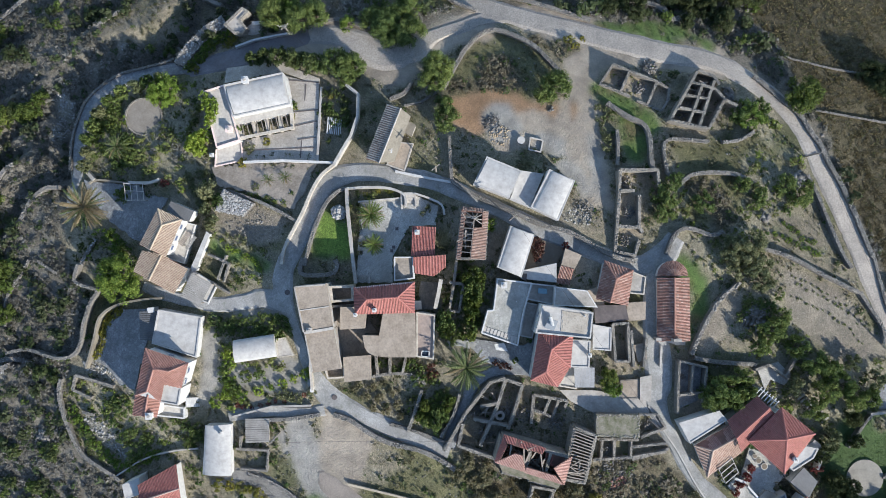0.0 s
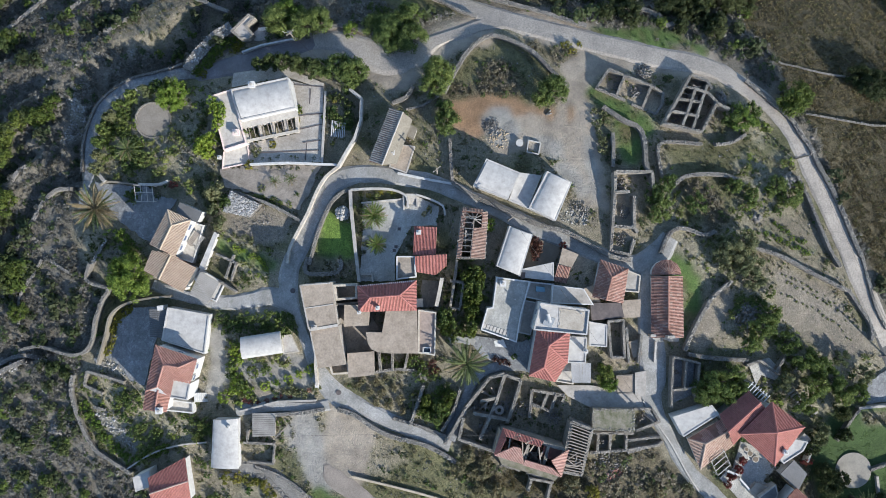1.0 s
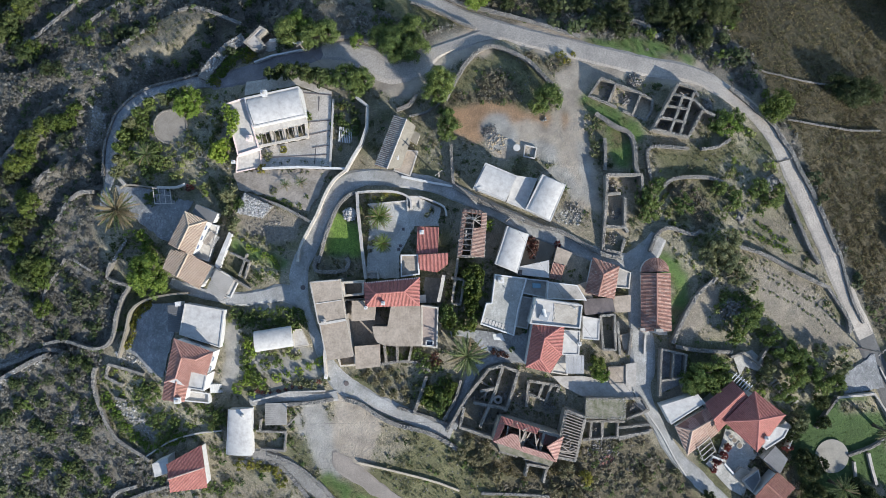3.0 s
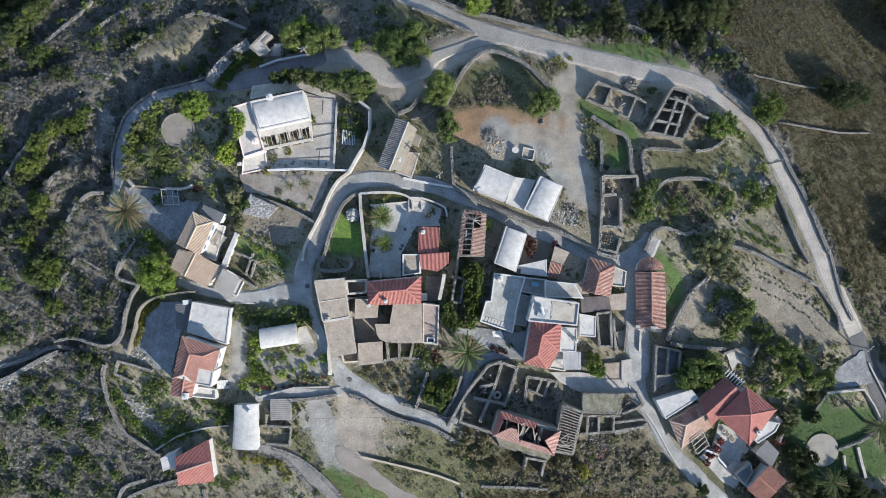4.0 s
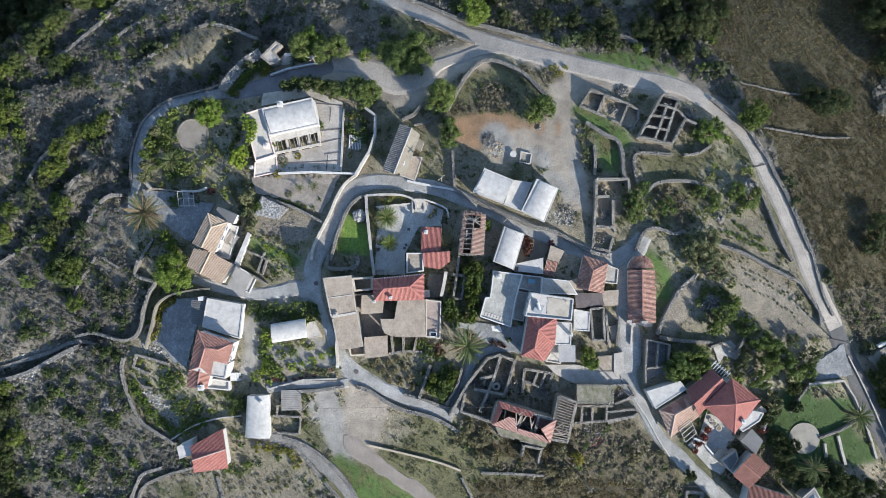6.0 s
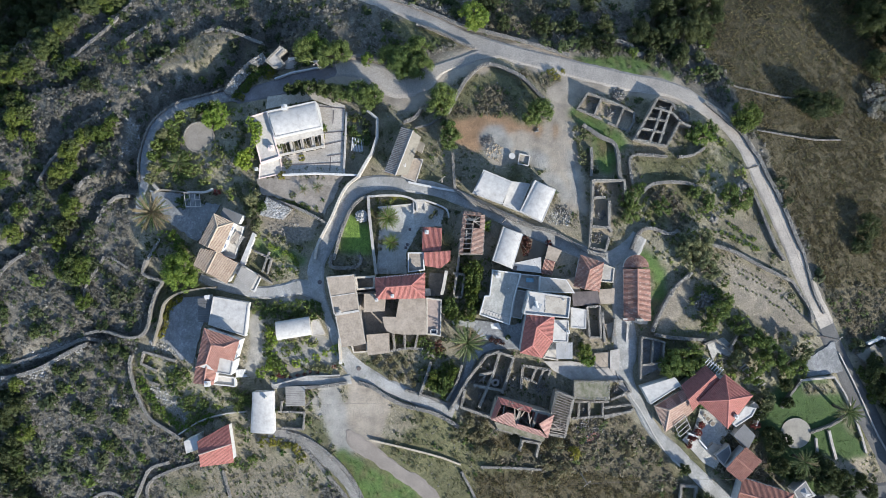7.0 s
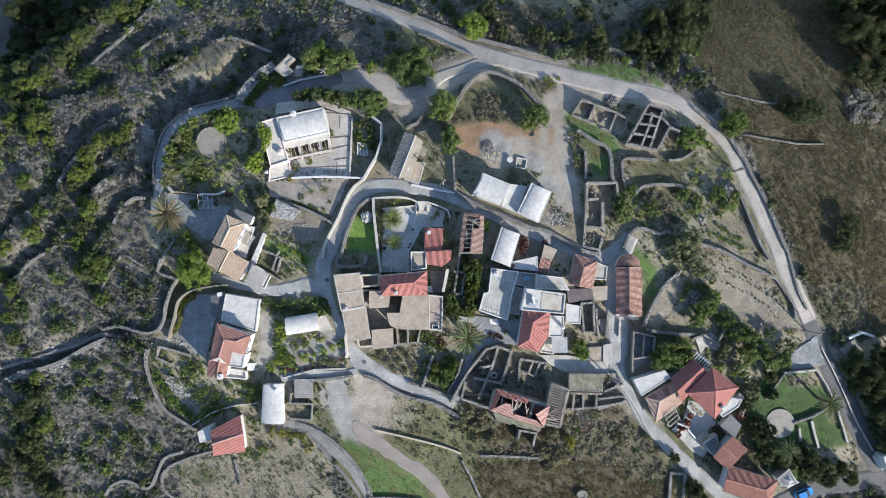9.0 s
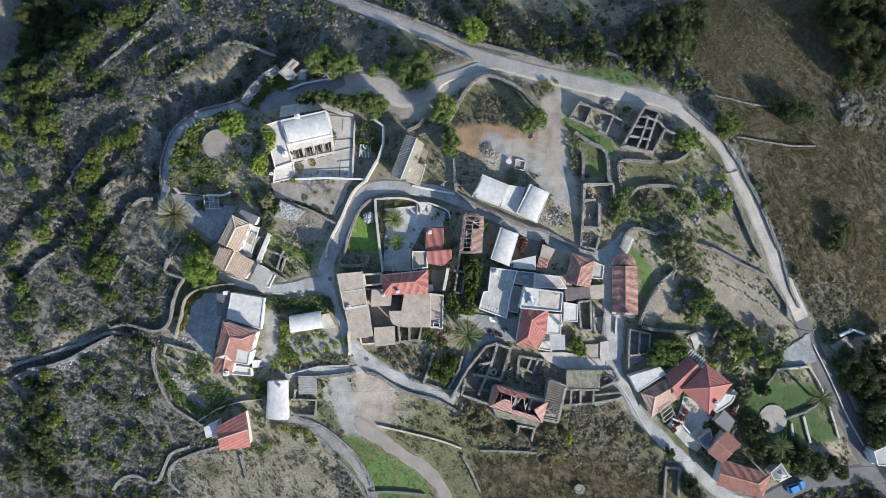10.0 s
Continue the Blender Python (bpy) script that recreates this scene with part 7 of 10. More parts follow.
tile_slope(fallen, [(6.05, 5.75, 5.02), (6.89, 5.67, 4.70), (6.75, 3.4, 4.70), (5.9, 3.3, 5.02)], TILE_BROKEN, seed=74, missing=0.15)
tile_slope(fallen, [(2.97, 6.46, 4.70), (6.2, 6.06, 4.80), (6.1, 5.5, 5.05), (2.89, 5.88, 5.00)], TILE_BROKEN, seed=72, missing=0.1)
tile_slope(fallen, [(2.97, 6.37, 4.70), (3.58, 6.27, 4.92), (2.71, -1.48, 4.92), (2.09, -1.48, 4.70)], TILE_BROKEN, seed=73, missing=0.1)
part("ridge_beam", mesh_of("ridge_beam", *bar((4.75, 4.6, 5.40), (4.16, -1.4, 5.40), 0.16, 0.18), WOOD), fallen)
for x, y in ((3.1, 6.0), (4.3, 6.1), (5.6, 5.9), (6.5, 5.6), (6.5, 4.4), (6.4, 3.5), (3.0, 5.0)):
    part("rafter", mesh_of("rafter", *bar((x, y, 4.70), (4.75, 4.6, 5.50), 0.12, 0.12), WOOD_GREY), fallen)
for k in range(9):
    p, q = (Vector(v) for v in ((3.0, 6.0), (2.1, -1.3)))
    part("rafter", mesh_of("rafter", *bar((*p.lerp(q, k / 8), 4.65), (*(p.lerp(q, k / 8) + Vector((1.9, -0.15))), 5.45), 0.14, 0.14), WOOD), fallen)

# ---- terrace houses in the middle ----
long_white = flat_house("house", "long house with white vaulted roof", [(10.4, 3.6), (14.1, 2.2), (12.1, -4.4), (8.3, -2.8)], 3.9, WHITE, WHITE_ROOF, 0.1)
vault_roof(long_white, [(10.6, 3.4), (13.9, 2.15), (11.95, -4.2), (8.5, -2.75)], 3.98, 0.4, WHITE_ROOF, 0)
flat_house("house", "low house with white flat roof joining two houses", [(12.0, -3.4), (17.6, -2.2), (17.6, -5.2), (12.1, -4.6)], 2.9, WHITE, WHITE_ROOF, 0.1)
flat_house("shed", "small grey screed roof beside the lane", [(19.0, 0.0), (21.4, -1.0), (20.3, -3.1), (18.4, -2.4)], 3.0, STONE_WALL, OLD_ROOF, 0.0, category="shed")
tiled_house("house", "small weathered tiled pent roof", [(18.3, -2.5), (20.3, -3.1), (19.6, -5.5), (17.5, -5.2)], 2.6, [[(18.26, -2.53, 3.3), (20.27, -3.06, 3.3), (19.69, -5.54, 2.6), (17.58, -5.19, 2.6)]], (), WHITE, TILE_OLD)
terrace = thing("house", "house with slab-paved roof terrace and white parapet", "house", 9.4, -9.3)
flat_block(terrace, [(8.3, -4.5), (13.7, -5.2), (12.3, -10.3), (11.5, -14.9), (5.8, -12.9), (6.8, -9.4), (7.7, -9.3)], 4.0, WHITE, ROOF_SLABS, 0.4, 0.22)
chimney(terrace, 9.3, -5.5, 4.1, 1.0, 0.8)
flat_house("house", "low shaded yard roof with white edge", [(13.8, -5.3), (17.6, -5.7), (17.1, -8.7), (12.9, -7.8)], 2.2, WHITE, CONCRETE, 0.5)
flat_house("house", "low grey passage roof between houses", [(12.9, -8.3), (15.1, -8.7), (14.0, -14.0), (12.0, -13.6)], 1.9, WHITE, CONCRETE, 0.2)
flat_house("house", "low house with grey screed roof", [(17.2, -5.8), (22.2, -6.4), (23.8, -9.0), (17.0, -8.7)], 4.0, WHITE, CONCRETE, 0.05)
flat_house("house", "low lean-to covered with dark slates", [(22.0, -6.6), (23.8, -6.0), (25.0, -8.7), (23.4, -9.1)], 3.0, STONE_WALL, OLD_ROOF, 0.0)
upper = thing("house", "white two-storey house with slab roof and red hipped wing", "house", 17.9, -14.2)
flat_block(upper, [(14.9, -8.4), (22.5, -9.5), (22.1, -13.4), (13.8, -12.6)], 6.8, WHITE, WHITE_ROOF, 0.4, 0.22)
SLAB_TAN = pieces("tan_roof_slabs", [(0.34, 0.30, 0.245), (0.44, 0.395, 0.33), (0.39, 0.35, 0.285)], dirt=0.5)
part("roof_bed", mesh_of("roof_bed", *prism([(17.8, -9.2), (22.0, -9.8), (21.7, -12.9), (17.6, -12.3)], 6.86, 6.9), TERRACE), upper)
slab_rng = random.Random(29)
for j in range(7):
    for i in range(5):
        c = []
        for du, dv in ((0.008, 0.012), (0.992, 0.012), (0.992, 0.988), (0.008, 0.988)):
            u, v = min(1.0, max(0.0, (i + du + (0.5 if j % 2 else 0) - 0.25) / 5)), (j + dv) / 7
            c.append(tuple(Vector((17.85, -9.25)).lerp(Vector((21.95, -9.85)), u).lerp(Vector((17.65, -12.25)).lerp(Vector((21.65, -12.85)), u), v)))
        part("slab", mesh_of("slab", *prism(c, 6.88, 6.94 + slab_rng.uniform(0, 0.02)), SLAB_TAN), upper)
roof_over(upper, [(14.4, -12.5), (19.5, -12.8), (19.1, -17.7), (17.1, -20.6), (13.2, -19.7)], 6.6,
    [[(14.43, -12.48, 6.6), (16.09, -14.92, 8), (15.34, -18.19, 8), (13.24, -19.69, 6.6)], [(13.24, -19.69, 6.6), (15.34, -18.19, 8), (17.14, -20.62, 6.6)], [(15.34, -18.19, 8), (16.09, -14.92, 8), (19.10, -17.74, 6.6), (17.14, -20.62, 6.6)], [(14.43, -12.48, 6.6), (19.52, -12.82, 6.6), (16.09, -14.92, 8)], [(19.52, -12.82, 6.6), (19.10, -17.74, 6.6), (16.09, -14.92, 8)]],
    [((16.09, -14.92, 8), (15.34, -18.19, 8)), ((16.09, -14.92, 8), (19.52, -12.82, 6.6)), ((15.34, -18.19, 8), (13.24, -19.69, 6.6)), ((15.34, -18.19, 8), (17.14, -20.62, 6.6)), ((16.09, -14.92, 8), (19.10, -17.74, 6.6))], WHITE, TILE_RED, TILE_RED, 0.15)
flat_block(upper, [(19.6, -13.8), (22.5, -14.0), (22.3, -18.1), (19.4, -18.0)], 4.9, WHITE, WHITE_ROOF, 0.2)
flat_block(upper, [(19.8, -18.3), (22.4, -18.5), (20.7, -21.8), (17.9, -21.3)], 2.6, CREAM, TERRACE, 0.3)
flat_house("house", "small white flat-roofed house", [(23.1, -11.6), (26.0, -12.1), (25.9, -15.7), (23.1, -15.5)], 3.7, WHITE, WHITE_ROOF, 0.18)
window(upper, (14.9, -8.5), (13.9, -12.6), 0.35, 4.6, 0.9, 1.2, sink=-0.03)
window(upper, (14.9, -8.5), (13.9, -12.6), 0.75, 4.6, 0.9, 1.2, sink=-0.03)
sheet = thing("canopy", "grey ribbed canopy on posts", "canopy", 22.4, -20.2)
for k in range(7):
    p, q, r, s = (Vector(v) for v in ((20.1, -18.2), (23.3, -18.2), (23.3, -21.3), (20.3, -21.3)))
    part("sheet", mesh_of("sheet", *bar((*p.lerp(q, (k + 0.5) / 7), 4.1), (*s.lerp(r, (k + 0.5) / 7), 3.9), 0.42, 0.04), GREY_SHEET), sheet)
for c in ((20.3, -18.4), (23.1, -18.4), (23.1, -21.1), (20.5, -21.1)):
    part("post", mesh_of("post", *tube((*c, land_at(*c) - 0.2), (*c, 3.9), 0.06, 0.06), METAL), sheet)
heater = thing("solar_heater", "solar water heater with white tank on the flat roof", "solar heater", 16.2, -10.9, 6.86)
part("collector", mesh_of("collector", *bar((15.90, -12.0, 7), (16.40, -10.50, 7.8), 1.5, 0.08), PANEL), heater)
part("tank", mesh_of("tank", *tube((15.94, -10.07, 7.9), (16.27, -11.41, 7.9), 0.28, 0.28, 14), WHITE), heater)

# ---- tiled houses beside the chapel lane ----
tiled_house("house", "old house with faded hipped tile roof", [(24.8, -1.8), (29.1, -3.3), (28.3, -8.7), (23.5, -7.7)], 4.2,
    [[(24.80, -1.82, 4.2), (26.34, -4.55, 5.4), (25.39, -8.15, 5.4), (23.50, -7.72, 4.2)], [(24.80, -1.82, 4.2), (29.13, -3.29, 4.2), (26.34, -4.55, 5.4)], [(26.34, -4.55, 5.4), (29.13, -3.29, 4.2), (28.35, -8.67, 4.2), (25.39, -8.15, 5.4)]],
    [((24.80, -1.82, 4.2), (26.34, -4.55, 5.4)), ((26.34, -4.55, 5.4), (29.13, -3.29, 4.2)), ((26.34, -4.55, 5.4), (25.39, -8.15, 5.4))], WHITE, TILE_OLD, TILE_OLD)
flat_house("house", "low ruined annex with plastered top", [(29.3, -3.4), (31.5, -4.3), (31.2, -7.1), (28.8, -6.9)], 2.8, CREAM, CONCRETE, 0.3)
flat_house("house", "small house with brown slab roof", [(28.4, -8.4), (31.3, -8.2), (31.2, -10.9), (28.6, -11.0)], 3.2, STONE_WALL, OLD_ROOF, 0.0)
flat_house("house", "low house with dark felt roof", [(23.4, -8.8), (28.1, -8.7), (28.6, -10.9), (23.6, -11.4)], 3.4, STONE_WALL, DARK_ROOF, 0.0)
ruin("roofless narrow rooms of rough masonry", [[(26.1, -11.6), (28.5, -11.4), (28.7, -17.3), (26.6, -17.3)], [(26.1, -11.6), (26.6, -17.3)], [(29.0, -12.5), (29.4, -18.2)], [(31.4, -13.8), (30.9, -18.2)]], 2.4, 0.5, 3.9)
flat_house("shed", "small brown roof among ruins", [(29.6, -15.0), (31.4, -14.6), (31.5, -17.0), (30.3, -17.4)], 2.9, STONE_WALL, OLD_ROOF, 0.0, category="shed")
flat_house("house", "low house with gravel roof and dark edge", [(27.6, -20.4), (30.6, -20.2), (30.6, -23.3), (27.8, -23.4)], 2.4, STONE_WALL, OLD_ROOF, 0.12)
flat_house("house", "narrow house with smooth grey roof", [(30.7, -20.0), (32.4, -19.7), (32.2, -23.7), (30.7, -23.4)], 2.5, CONCRETE, CONCRETE, 0.0)

# ---- chapel ----
chapel = tiled_house("chapel", "long chapel with old tiled roof and rounded apse", [(33.1, -4.5), (38.0, -4.5), (38.2, -14.2), (33.1, -14.2)], 3.2,
    [[(33.15, -4.46, 3.2), (35.45, -4.41, 4.5), (35.45, -14.09, 4.5), (33.15, -14.26, 3.2)], [(35.45, -4.41, 4.5), (38.05, -4.46, 3.2), (38.22, -14.26, 3.2), (35.45, -14.09, 4.5)]], [((35.45, -4.41, 4.5), (35.45, -14.09, 4.5))], WHITE, TILE_OLD, TILE_OLD, category="chapel")
ax, ay, ar = 35.6, -4.2, 2.35
for k in range(8):
    a, b = math.pi * k / 8, math.pi * (k + 1) / 8
    tile_slope(chapel, [(ax, ay, 4.0), (ax + ar * math.cos(a), ay + ar * math.sin(a), 2.9), (ax + ar * math.cos(b), ay + ar * math.sin(b), 2.9)], TILE_OLD, seed=90 + k)
part("apse", mesh_of("apse", *prism([(ax + (ar - 0.1) * math.cos(k * math.pi / 12), ay + (ar - 0.1) * math.sin(k * math.pi / 12)) for k in range(13)], 0.2, 2.85), WHITE), chapel)
part("bell_gable", mesh_of("bell_gable", *prism([(32.9, -13.7), (37.4, -13.7), (37.4, -14.15), (32.9, -14.15)], 0.2, 3.6), CONCRETE), chapel)
part("bell_gable", mesh_of("bell_gable", *prism([(35.0, -13.7), (36.2, -13.7), (36.2, -14.1), (35.0, -14.1)], 3.61, 5.6), CONCRETE), chapel)
flat_house("house", "low porch block of the chapel", [(33.5, -13.6), (37.9, -13.8), (37.9, -15.0), (33.5, -14.9)], 1.6, TERRACE, TERRACE, 0.0)

# ---- red-roofed house in the lower garden ----
red = thing("house", "large house with red hipped roof and long tiled wings", "house", 50.9, -29.1)
roof_over(red, [(51.1, -24.0), (56.1, -27.9), (51.5, -33.9), (46.2, -28.9)], 5.8,
    [[(46.25, -28.98, 5.8), (51.20, -24.02, 5.8), (51.13, -28.29, 7.8)], [(51.20, -24.02, 5.8), (56.25, -27.95, 5.8), (51.13, -28.29, 7.8)], [(56.25, -27.95, 5.8), (51.63, -33.94, 5.8), (51.13, -28.29, 7.8)], [(51.63, -33.94, 5.8), (46.25, -28.98, 5.8), (51.13, -28.29, 7.8)]],
    [((46.25, -28.98, 5.8), (51.13, -28.29, 7.8)), ((51.20, -24.02, 5.8), (51.13, -28.29, 7.8)), ((56.25, -27.95, 5.8), (51.13, -28.29, 7.8)), ((51.63, -33.94, 5.8), (51.13, -28.29, 7.8))], WHITE, TILE_RED, TILE_RED)
roof_over(red, [(43.3, -26.2), (47.9, -22.5), (50.8, -25.3), (45.5, -30.9)], 4.8,
    [[(43.38, -26.22, 4.8), (47.95, -22.51, 4.8), (49.32, -23.98, 6), (44.29, -28.59, 6)], [(44.29, -28.59, 6), (49.32, -23.98, 6), (50.70, -25.27, 5.2), (45.38, -30.85, 5.2)]], [((44.29, -28.59, 6), (49.32, -23.98, 6))], WHITE, TILE_RED, TILE_RED)
roof_over(red, [(38.6, -30.2), (44.1, -27.0), (45.9, -31.2), (40.6, -35.0)], 3.8, [[(41.19, -30.76, 4.9), (44.63, -28.87, 4.9), (45.94, -31.23, 3.8), (40.72, -35.06, 3.8)]],
    [((41.19, -30.76, 4.9), (44.63, -28.87, 4.9)), ((41.19, -30.76, 4.9), (40.72, -35.06, 3.8)), ((38.72, -30.28, 3.8), (41.19, -30.76, 4.9))], WHITE, TILE_PALE, TILE_PALE)
tile_slope(red, [(38.72, -30.28, 3.8), (44.20, -27.06, 3.8), (44.63, -28.87, 4.9), (41.19, -30.76, 4.9)], TILE_PINK, seed=311, missing=0.36)
tile_slope(red, [(38.72, -30.28, 3.8), (41.19, -30.76, 4.9), (40.72, -35.06, 3.8)], TILE_PALE, seed=312)
flat_block(red, [(36.1, -26.6), (42.3, -24.7), (43.5, -26.2), (37.8, -29.8)], 4.4, WHITE, WHITE_ROOF, 0.15)
chimney(red, 52.9, -31.6, 6.2, 0.7, 0.6)
flat_block(red, [(55.7, -30.3), (57.8, -30.7), (57.0, -32.2), (53.9, -34.2), (53.3, -33.6)], 3.8, WHITE, WHITE_ROOF, 0.2)
flat_house("shed", "low grey flat-roofed outbuilding", [(53.5, -35.8), (55.5, -33.7), (57.5, -35.8), (56.1, -38.4)], 3.8, CONCRETE, MID_SHEET, 0.0, category="shed")
flat_house("shed", "small grey roof with white edge", [(50.0, -39.5), (52.7, -37.5), (53.1, -39.2), (51.7, -41.5)], 3.8, CONCRETE, MID_SHEET, 0.08, category="shed")
flat_house("shed", "brown outbuilding with a flat roof", [(48.9, -38.8), (50.0, -37.5), (52.1, -38.3), (50.5, -40.6)], 2.8, CREAM, OLD_ROOF, 0.0, category="shed")
tiled_house("house", "house with terracotta ridge roof below the garden", [(55.4, -37.7), (58.3, -40.3), (54.5, -44.2), (51.6, -41.8)], 5.0,
    [[(55.36, -37.69, 5), (53.10, -39.38, 5.9), (56.13, -41.98, 5.9), (58.30, -40.31, 5)], [(53.10, -39.38, 5.9), (51.60, -41.76, 5), (54.54, -44.16, 5), (56.13, -41.98, 5.9)]], [((53.10, -39.38, 5.9), (56.13, -41.98, 5.9))], WHITE, TILE_BROWN, TILE_BROWN)
tiled_house("house", "long house with dark red tiled roof", [(54.8, -43.5), (64.2, -46.5), (62.7, -50.9), (53.4, -48.3)], 4.8,
    [[(54.85, -43.53, 4.8), (53.74, -45.81, 5.9), (61.40, -47.98, 5.9), (64.26, -46.53, 4.8)], [(53.74, -45.81, 5.9), (53.46, -48.41, 4.8), (62.76, -51.18, 4.8), (61.40, -47.98, 5.9)], [(64.26, -46.53, 4.8), (61.40, -47.98, 5.9), (62.76, -51.18, 4.8)]],
    [((53.74, -45.81, 5.9), (61.40, -47.98, 5.9)), ((61.40, -47.98, 5.9), (64.26, -46.53, 4.8))], WHITE, TILE_BROWN, TILE_BROWN)
flat_house("shed", "small store with a pale roof", [(64.8, -46.4), (67.1, -44.4), (68.8, -47.4), (65.6, -48.0)], 3.6, CONCRETE, MID_SHEET, 0.1, category="shed")
flat_house("house", "neighbouring house with blue flat roof", [(86.3, -42.5), (91.2, -40.2), (92.3, -45.9), (87.1, -45.3)], 2.6, WHITE, GREY_SHEET, 0.2)
flat_house("shed", "low pale roof beside the lower road", [(78.7, -21.2), (82.2, -19.2), (84.2, -22.1), (81.9, -24.2)], 0.3, STONE_WALL, OLD_PLASTER, 0.1, category="shed")
plaster_wall("white wall beside the pale roof", [(80.9, -19.2), (83.9, -18.0), (86.4, -18.9)], 0.45, 1.3, WHITE)
patio = thing("round_patio", "round pale stone patio on the lawn", "patio", 66.5, -36.1)
px, py = 66.5, -36.1
part("floor", mesh_of("floor", *prism([(px + 2.9 * math.cos(k * math.tau / 40), py + 2.9 * math.sin(k * math.tau / 40)) for k in range(40)], land_at(px, py) - 0.5, land_at(px, py) + 0.28), PATIO_STONE), patio)
CLEAR.append(([(px + 3 * math.cos(k), py + 3 * math.sin(k)) for k in range(6)], None))

# ---- threshing floor ----
tx, ty = -49.6, 21.9
floor_ring = thing("threshing_floor", "round earthen threshing floor ringed with pale stones", "threshing floor", tx, ty)
part("floor", mesh_of("floor", *prism([(tx + 2.9 * math.cos(k * math.tau / 44), ty + 2.9 * math.sin(k * math.tau / 44)) for k in range(44)], land_at(tx, ty) - 0.6, land_at(tx, ty) + 0.4), THRESHED), floor_ring)
for k in range(44):
    a = k * math.tau / 44
    part("kerb_stone", mesh_of("kerb_stone", *bar((tx + 3.0 * math.cos(a), ty + 3.0 * math.sin(a), land_at(tx, ty) + 0.36), (tx + 3.0 * math.cos(a + 0.13), ty + 3.0 * math.sin(a + 0.13), land_at(tx, ty) + 0.36 + 0.05 * math.sin(9 * k)), 0.26, 0.4), STONE_WALL), floor_ring)
CLEAR.append(([(tx + 3.4 * math.cos(k), ty + 3.4 * math.sin(k)) for k in range(6)], None))

# ---- ruins ----
ruin("roofless three-roomed ruin of pale stone beside the road", [[(27.7, 30.0), (30.5, 28.9), (34.7, 27.3), (36.8, 26.0), (36.6, 24.2), (35.5, 22.5)], [(27.7, 30.0), (25.6, 26.9), (30.4, 24.8)], [(31.5, 24.1), (35.5, 22.5)], [(30.3, 28.9), (29.0, 25.8)], [(34.7, 27.0), (33.2, 23.4)]], 2, 0.5, -2.5)
ruin("large roofless ruin with inner walls beside the road", [[(41.5, 29.1), (44.1, 28.1), (44.8, 26.7)], [(41.5, 29.1), (36.3, 20.6), (42.4, 19.2), (45.5, 24.2)], [(40.3, 27.1), (44.1, 25.9), (45.7, 24.0)], [(39.1, 24.8), (43.0, 24.2)], [(37.9, 22.7), (42.1, 21.8)], [(44.1, 27.3), (43.0, 24.8), (41.0, 19.7)], [(42.1, 26.9), (40.6, 23.1), (39.3, 20.2)], [(45.7, 24.0), (47.5, 23.1)]], 2.1, 0.55)
ruin("row of roofless rooms of grey stone", [[(27.8, 12.4), (33.7, 12.4), (33.9, 9.8)], [(27.8, 12.4), (27.6, 7.2), (27.0, -0.4), (30.1, -1.0), (30.8, 1.4)], [(27.8, 9.1), (30.1, 9.2)], [(27.5, 3.6), (30.8, 3.4), (31.3, 2.6)], [(30.8, 8.5), (30.8, 3.6)]], 2, 0.6, 1.8)
OUT = [(-36.5, 37.2), (-33.4, 40.2), (-32.2, 39.5), (-33.6, 38.1), (-32.5, 36.7), (-33.3, 35.8), (-34.7, 35.7)]
out_top = land_at(-34.4, 37.6) + 2.2
flat_house("shed", "small stone outbuilding with a grey screed roof and rough edge", OUT, out_top, STONE_WALL, CONCRETE, 0.25, 0.4, STONE_WALL, "shed")
fan = thing("garden_steps", "fan of pale curved steps beside the outbuilding", "steps", -31.4, 36.9)
for k in range(5):
    r0, g = 2.0 - 0.36 * k, land_at(-31.4, 36.9)
    arc = [(-31.9 + r0 * math.cos(a), 37.9 + r0 * math.sin(a)) for a in np.linspace(-2.6, -0.35, 9)]
    part("step", mesh_of("step", *prism([(-31.9, 37.9), *arc], g - 0.3, g + 0.25 + 0.14 * k), CONCRETE), fan)
ruin("walls of a cluster of roofless rooms", [[(0.1, -31.3), (1.4, -29.2), (3.3, -25.7), (5.8, -22.6), (7.3, -20.7), (9.7, -20.0)], [(9.7, -20.2), (8.4, -24.4), (7.5, -26.5)], [(12.3, -21.1), (11.2, -24.8), (10.1, -27.9)], [(9.7, -20.2), (12.3, -21.1)], [(5.8, -24.4), (8.4, -23.9)], [(4.7, -26.3), (10.1, -27.4)], [(7.5, -26.5), (5.8, -30.5)], [(3.1, -27.0), (2.4, -30.5), (8.8, -32.7)]], 2, 0.6, 3.3)
ruin("low walls of small roofless rooms", [[(14.1, -22.7), (19.4, -23.6)], [(14.1, -22.7), (13.7, -27.1)], [(16.7, -23.1), (15.7, -25.5), (13.7, -24.9)], [(18.0, -23.4), (17.0, -26.2), (15.7, -25.5)], [(19.4, -23.6), (18.9, -24.6)]], 1.8, 0.55, 2.9)
flat_house("ruin", "old house with flat rubble roof", [(23.6, -25.4), (30.1, -25.5), (30.1, -28.9), (23.5, -28.7)], 4.1, STONE_WALL, TURF_ROOF, 0.0, 0.35, category="ruin")
rim = np.random.default_rng(61)
rim_line = divide([(23.7, -25.5), (30.0, -25.6), (30.0, -28.8), (23.6, -28.6), (23.7, -25.5)], 0.09)
rim_at = np.array([(p.x, p.y, 4.34) for p in rim_line]) + rim.normal(0, 1, (len(rim_line), 3)) * np.array((0.14, 0.14, 0.03))
stones_on_top = thing("rubble_heap", "loose edge stones on the flat rubble roof", "rubble", 23.7, -25.5, 4.33)
part("rubble", rocks("rubble", rim_at, rim.uniform(0.08, 0.2, len(rim_at)), rim, WALL_STONES, 0.5), stones_on_top, kind="stuff")
